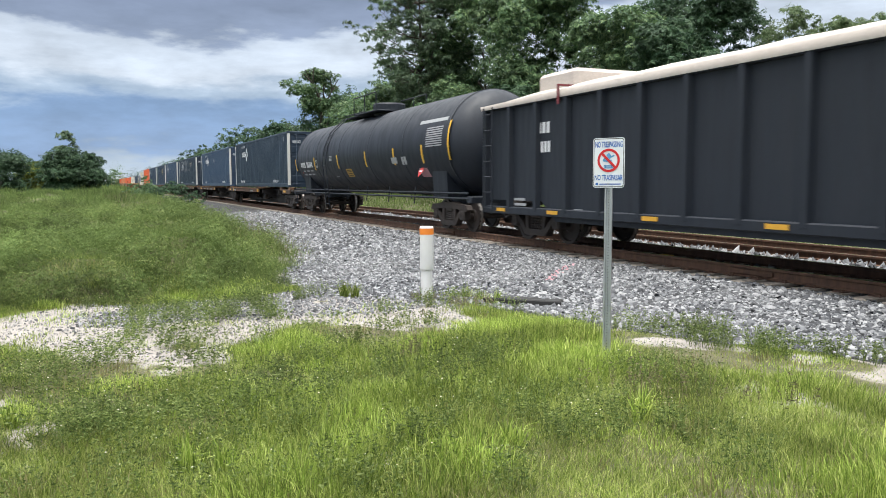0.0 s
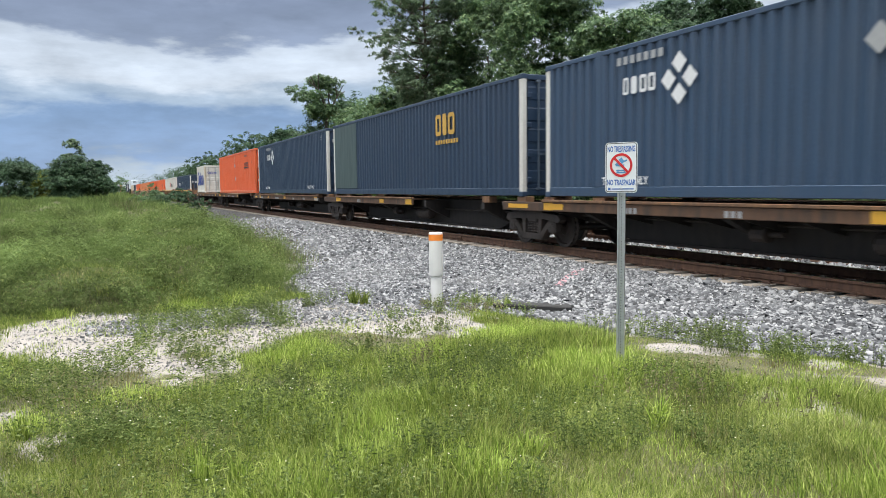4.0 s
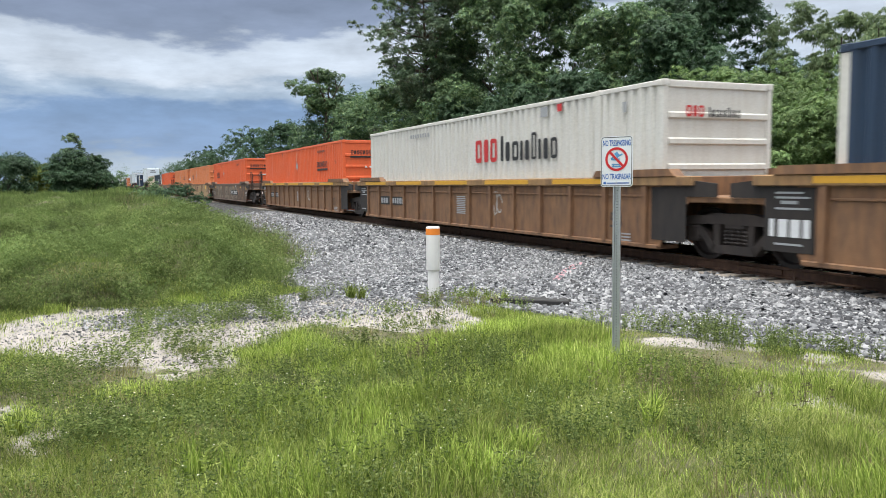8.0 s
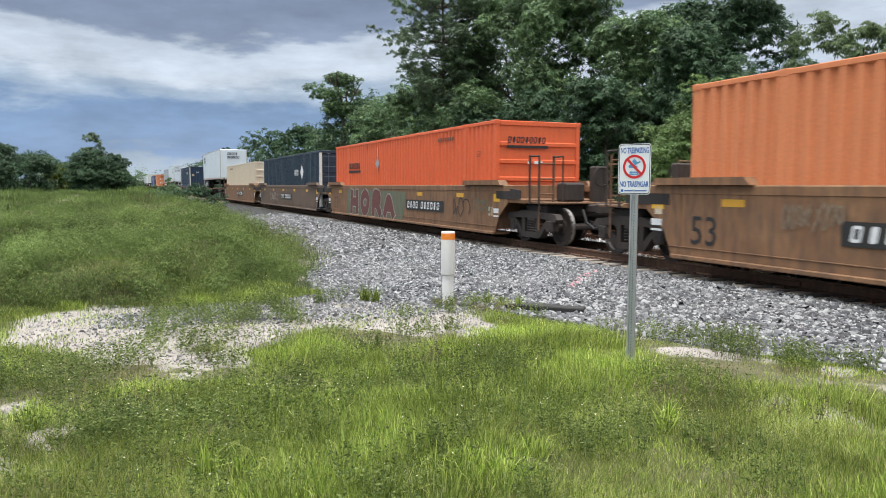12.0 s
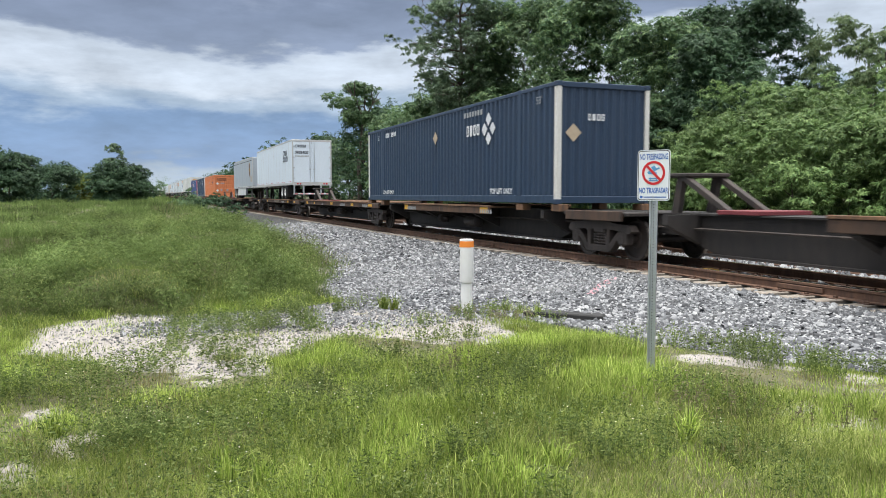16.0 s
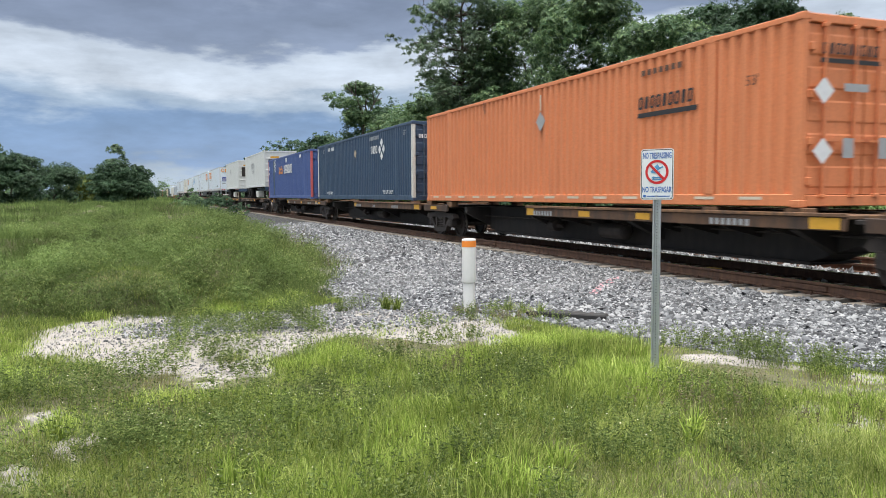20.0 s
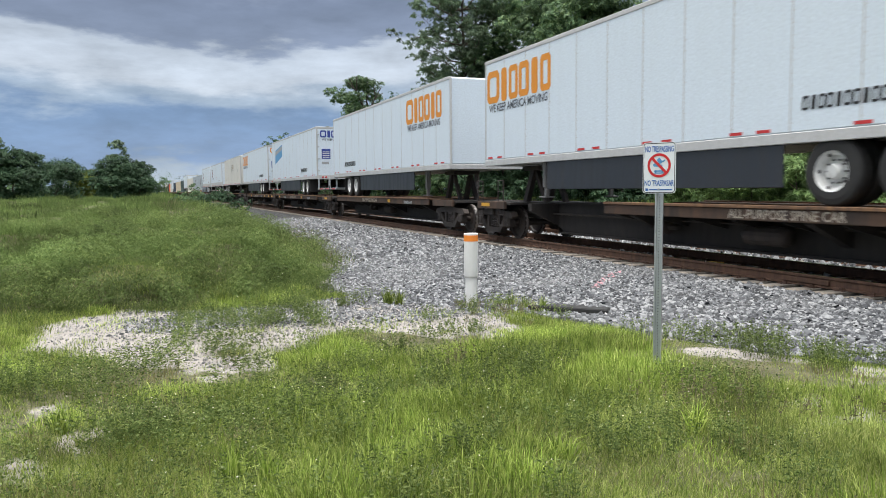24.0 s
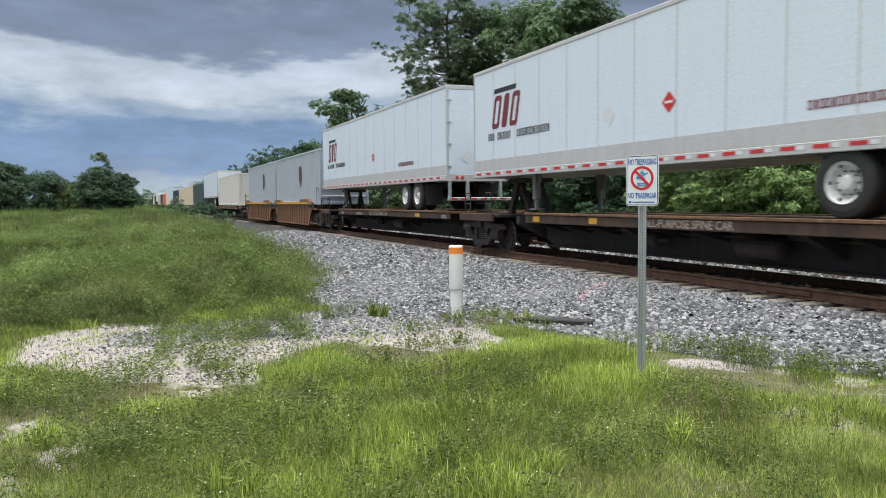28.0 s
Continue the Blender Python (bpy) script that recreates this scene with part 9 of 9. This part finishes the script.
BROAD = "dense green broadleaf tree with lumpy boughs"
TREES = [
    # the wood behind the train
    dict(name="spreading_tree", x=-91.6, y=25.0, h=14.6, w=8.5, mat="leaf_mid", label="flat-topped spreading tree with bright leaves", seed=2, low=0.66, lobes=22, per=260, size=0.44, flat=0.5, lobe_r=1.15, shape="wide", limb=0.42),
    dict(name="broadleaf_tree", x=-92.1, y=28, h=11.6, w=13, mat="leaf_dark", label="dense dark broadleaf tree beside the track", seed=3, low=0.02, lobes=52, per=250, size=0.48),
    dict(name="broadleaf_tree", x=-104, y=27, h=9.6, w=9, mat="leaf_mid", label=BROAD, seed=33, low=0.02, lobes=36, per=230, size=0.48),
    dict(name="broadleaf_tree", x=-82, y=28, h=10.8, w=10, mat="leaf_mid", label=BROAD, seed=4, low=0.02, lobes=44, per=250, size=0.46),
    dict(name="broadleaf_tree", x=-71.5, y=27.5, h=10.9, w=8.5, mat="leaf_mid", label=BROAD, seed=5, low=0.02, lobes=46, per=270, size=0.42),
    dict(name="broadleaf_tree", x=-61.5, y=28, h=12.4, w=8.5, mat="leaf_mid", label=BROAD, seed=35, low=0.02, lobes=50, per=280, size=0.40),
    dict(name="broadleaf_tree", x=-57.4, y=30, h=17.6, w=11, mat="leaf_mid", label="tall rounded broadleaf tree with lumpy crown", seed=6, low=0.03, lobes=84, per=330, size=0.38, lobe_r=1.35),
    dict(name="broadleaf_tree", x=-47.9, y=30.5, h=15.2, w=10, mat="leaf_mid", label="tall rounded broadleaf tree with lumpy crown", seed=7, low=0.03, lobes=84, per=330, size=0.36, lobe_r=1.25),
    dict(name="broadleaf_tree", x=-39.9, y=30.5, h=11.9, w=7.5, mat="leaf_mid", label=BROAD, seed=8, low=0.02, lobes=64, per=300, size=0.33, lobe_r=1.0),
    dict(name="broadleaf_tree", x=-35.6, y=30.5, h=9.8, w=6, mat="leaf_dark", label=BROAD, seed=9, low=0.02, lobes=54, per=270, size=0.30, lobe_r=0.9),
    dict(name="broadleaf_tree", x=-54.5, y=26, h=7.0, w=7, mat="leaf_dark", label="low dark broadleaf tree under taller trees", seed=36, low=0.0, lobes=44, per=240, size=0.36, lobe_r=0.95),
    dict(name="broadleaf_tree", x=-45.9, y=26.2, h=7.2, w=7, mat="leaf_dark", label="low green broadleaf tree at the wood's edge", seed=37, low=0.0, lobes=48, per=260, size=0.33, lobe_r=0.9),
    dict(name="broadleaf_tree", x=-38.4, y=26.2, h=7.0, w=6.4, mat="leaf_dark", label="low green broadleaf tree at the wood's edge", seed=38, low=0.0, lobes=46, per=260, size=0.30, lobe_r=0.85),
    dict(name="oak_tree", x=-51.8, y=44, h=16.2, w=9.0, mat="leaf_dark", label="dark dense oak behind the shrubs", seed=10, low=0.08, lobes=66, per=260, size=0.40, lobe_r=1.3),
    dict(name="oak_tree", x=-45.6, y=44, h=15.2, w=8.6, mat="leaf_dark", label="dark dense oak behind the shrubs", seed=11, low=0.08, lobes=64, per=260, size=0.40, lobe_r=1.25),
    dict(name="feathery_tree", x=-40.6, y=46, h=13.6, w=5.2, mat="leaf_wisp", label="thin feathery tree with pale drooping twigs", seed=12, low=0.2, lobes=46, per=200, size=0.22, lobe_r=0.75, long=1.4, droop=0.25, shell=0.1, limb=0.36),
    dict(name="feathery_tree", x=-36.8, y=46, h=12.6, w=5.2, mat="leaf_wisp", label="thin feathery tree with pale drooping twigs", seed=13, low=0.15, lobes=46, per=200, size=0.22, lobe_r=0.75, long=1.4, droop=0.25, shell=0.1, limb=0.36),
    dict(name="feathery_tree", x=-33.3, y=46, h=11.4, w=5.2, mat="leaf_wisp", label="thin feathery tree with pale drooping twigs", seed=15, low=0.1, lobes=46, per=200, size=0.22, lobe_r=0.8, long=1.4, droop=0.25, shell=0.1, limb=0.34),
    dict(name="oak_tree", x=-44, y=61, h=13.2, w=13, mat="leaf_dark", label="dark oak far behind the shrubs", seed=14, low=0.02, lobes=48, per=220, size=0.46),
    dict(name="oak_tree", x=-54.5, y=62, h=12.4, w=13, mat="leaf_dark", label="dark oak far behind the shrubs", seed=24, low=0.02, lobes=48, per=220, size=0.46),
]
_sh = [(-31.6, 28, 6.4, 4.6), (-29.0, 28, 6.2, 5.0), (-26.1, 28, 5.6, 4.8), (-23.2, 27.5, 5.3, 4.6), (-20.7, 27, 5.2, 4.4), (-18.4, 27, 5.1, 4.4), (-27.5, 25.6, 4.6, 4.6), (-24.7, 25.6, 4.2, 4.4), (-22.1, 25.6, 4.0, 4.2), (-19.8, 25.6, 3.9, 4.0), (-17.6, 25.6, 3.9, 4.0), (-32.6, 26, 4.4, 4.0), (-30.2, 25.8, 4.5, 4.4), (-30, 33, 7.0, 6.4), (-25, 33, 6.8, 7), (-20, 32, 6.4, 7)]
for _i, (_x, _y, _h, _w) in enumerate(_sh):
    TREES.append(dict(name="shrub", x=_x, y=_y, h=_h, w=_w, mat="leaf_light", label="light green leafy shrub at the wood's edge", seed=40 + _i, low=0.0, lobes=42, per=150, size=0.21, category="shrub", lobe_r=0.62, long=1.0, depth=2, trunk=0.05))
for _i, (_x, _y, _h, _w) in enumerate([(-116, 26, 10.0, 8), (-128, 25, 9.6, 10), (-147, 26, 11.3, 12), (-165, 25, 8.5, 12), (-207, 25, 10.8, 10.5), (-222, 27, 9.0, 10), (-240, 26, 8, 12), (-280, 28, 9, 18), (-340, 30, 9, 24), (-420, 32, 10, 34)]):
    TREES.append(dict(name="distant_tree", x=_x, y=_y, h=_h, w=_w, mat="leaf_dark", label="tree of the row that follows the track", seed=70 + _i, low=0.02, lobes=34, per=110, size=0.7, depth=2, fine=1.0))
# over the field on the near side
TREES += [
    dict(name="field_tree", x=-104, y=-2.6, h=5.5, w=6.4, mat="leaf_dark", label="round dark bushy tree at the field's end", seed=90, low=0.0, lobes=46, per=418, size=0.34, lobe_r=1.0, depth=2),
    dict(name="field_tree", x=-106, y=-0.6, h=4.9, w=3.8, mat="leaf_dark", label="dark bushy tree with a ragged top", seed=91, low=0.0, lobes=30, per=380, size=0.34, lobe_r=0.8, depth=2),
    dict(name="feathery_tree", x=-108, y=-3.0, h=7.8, w=2.6, mat="leaf_pine", label="thin spindly tree rising above a bush", seed=92, low=0.62, lobes=16, per=80, size=0.3, lobe_r=0.45, depth=2, long=1.6),
    dict(name="field_tree", x=-112, y=-10.8, h=5.7, w=7.6, mat="leaf_dark", label="dark spreading tree across the field", seed=93, low=0.0, lobes=36, per=380, size=0.36, depth=2),
    dict(name="field_tree", x=-90, y=-12.6, h=6.0, w=6.0, mat="leaf_dark", label="green rounded tree across the field", seed=94, low=0.0, lobes=40, per=418, size=0.34, depth=2),
    dict(name="pointed_tree", x=-92, y=-14.0, h=7.8, w=2.6, mat="leaf_pine", label="narrow pointed conifer across the field", seed=95, low=0.1, lobes=26, per=110, size=0.26, shape="cone", lobe_r=0.4, depth=2),
    dict(name="bamboo_clump", x=-118, y=-7.2, h=4.4, w=4.4, mat="leaf_yellow", label="yellow-green bamboo-like clump between trees", seed=96, low=0.0, lobes=26, per=150, size=0.4, depth=1, long=2.0, category="shrub"),
    dict(name="low_bush", x=-52, y=4.6, h=1.9, w=3.4, mat="leaf_dark", label="low dark bush by the track bed", seed=97, low=0.0, lobes=16, per=160, size=0.16, category="shrub", lobe_r=0.42, depth=1, trunk=0.03),
    dict(name="low_bush", x=-56, y=3.2, h=1.6, w=3.0, mat="leaf_mid", label="low green bush in the field", seed=98, low=0.0, lobes=14, per=160, size=0.16, category="shrub", lobe_r=0.4, depth=1, trunk=0.03),
    dict(name="low_bush", x=-39, y=4.1, h=0.9, w=1.6, mat="weed", label="small weedy bush on the ballast edge", seed=99, low=0.0, lobes=10, per=120, size=0.11, category="shrub", lobe_r=0.25, depth=1, trunk=0.02),
]
for _i, (_x, _y, _h, _w) in enumerate([(-150, -22, 5, 12), (-160, -34, 5, 14), (-170, -4, 5, 9), (-230, -12, 7, 20), (-260, -8, 7, 16), (-300, -30, 8, 40), (-330, 6, 6, 16), (-150, -48, 5.5, 16), (-420, -10, 8, 60)]):
    TREES.append(dict(name="distant_tree", x=_x, y=_y, h=_h, w=_w, mat="leaf_dark" if _i % 2 else "leaf_mid", label="distant tree at the far edge of the field", seed=120 + _i, low=0.0, lobes=30, per=90, size=0.75, depth=1, fine=1.0))


no_trespassing_sign(SIGN[0], SIGN[1], float(terrain(SIGN[0], SIGN[1])), SIGN[2], SIGN[3])
marker_pipe(PIPE[0], PIPE[1], float(terrain(PIPE[0], PIPE[1])) - 0.02, PIPE[2])
drain_box(-9.17, 5.43, -0.045)
_y = thing("track_marker", "small yellow block fixed beside the rail", "marker", kind="structure")
_y.location = (-11.75, 10.1, 0.1)
part("block", Bm().cbox(-0.16, 0.16, -0.09, 0.09, -0.05, 0.13, 0.02), MAT["gold_mark"], _y)
build_trees()
build_grass()
build_weeds()
build_bushy_weeds()
build_tufts()
chunky_stones("pink_stones", 75, (-12.4, -10.7), lambda x, u: 6.85 + (-10.8 - x) * 0.95 + 0.22 * (u - 0.5), 0.016, "stones marked with faded pink paint", 12, None, "pink_mark", 0.012)
scatter_stones("bed_stones", 6000, (-30, -5), lambda x, u: 9.75 + 1.35 * u, 0.042, "stones between the rails", seed=13)
SEEN = lambda x, y: y < -1.4 * x + 0.8
chunky_stones("ballast_stones_near", 82000, (-10.5, -4.2), lambda x, u: toe(x) - 0.1 + (9.4 - toe(x)) * u, 0.0180, "loose grey crushed stones of the track bed", 3, SEEN)
chunky_stones("ballast_stones_middle", 82000, (-18, -10.3), lambda x, u: toe(x) - 0.15 + (9.4 - toe(x)) * u, 0.0155, "crushed stones of the track bed", 5)
chunky_stones("ballast_stones_far", 40000, (-44, -17.5), lambda x, u: toe(x) - 0.3 + (9.4 - toe(x)) * u, 0.025, "crushed stones of the track bed further off", 4)
scatter_stones("ballast_stones_between", 6000, (-40, -5), lambda x, u: 11.3 + 2.2 * u, 0.05, "crushed stones between the two tracks", seed=6, sunk=True)
GREY = lambda x, y: smooth01(0.2, 0.6, sandiness(x, y)) * smooth01(0.44, 0.58, fbm(x, y, 0.9, 3, 19) + 0.10 * (y - 1.2)) * (1 - smooth01(-9.6, -9.0, x)) * smooth01(-0.5, 0.1, y)
chunky_stones("patch_stones", 20000, (-13.2, -7.6), lambda x, u: -1.0 + 5.6 * u, 0.0125, "grey stones washed over the sandy patch", 10, GREY)
chunky_stones("patch_gravel", 15000, (-13.2, -7.6), lambda x, u: -1.0 + 5.6 * u, 0.009, "pale gravel washed over the sandy patch", 9, lambda x, y: 0.35 * smooth01(0.2, 0.6, sandiness(x, y)) + 0.5 * GREY(x, y), "pebble")
scatter_stones("sand_gravel", 16000, (-13, -4), lambda x, u: -2 + 8 * u, 0.009, "pale pebbles on the bare sandy patches", density=lambda x, y: smooth01(0.2, 0.6, sandiness(x, y)), material="pebble", seed=8)


def shift(t):
    """How far the train has rolled at t seconds."""
    return 24.545 * t - 0.01359 * (t - 14) ** 2


def motions():
    """The train rolls forward along the track, every wagon and load with it."""
    for ob, s, z in TRAIN:
        walk(ob, [(t, pose(s + shift(t), TRACK_Y, RAIL_Z + z)) for t in (0, 4, 8, 12, 16, 20, 24, 28)])


motions()
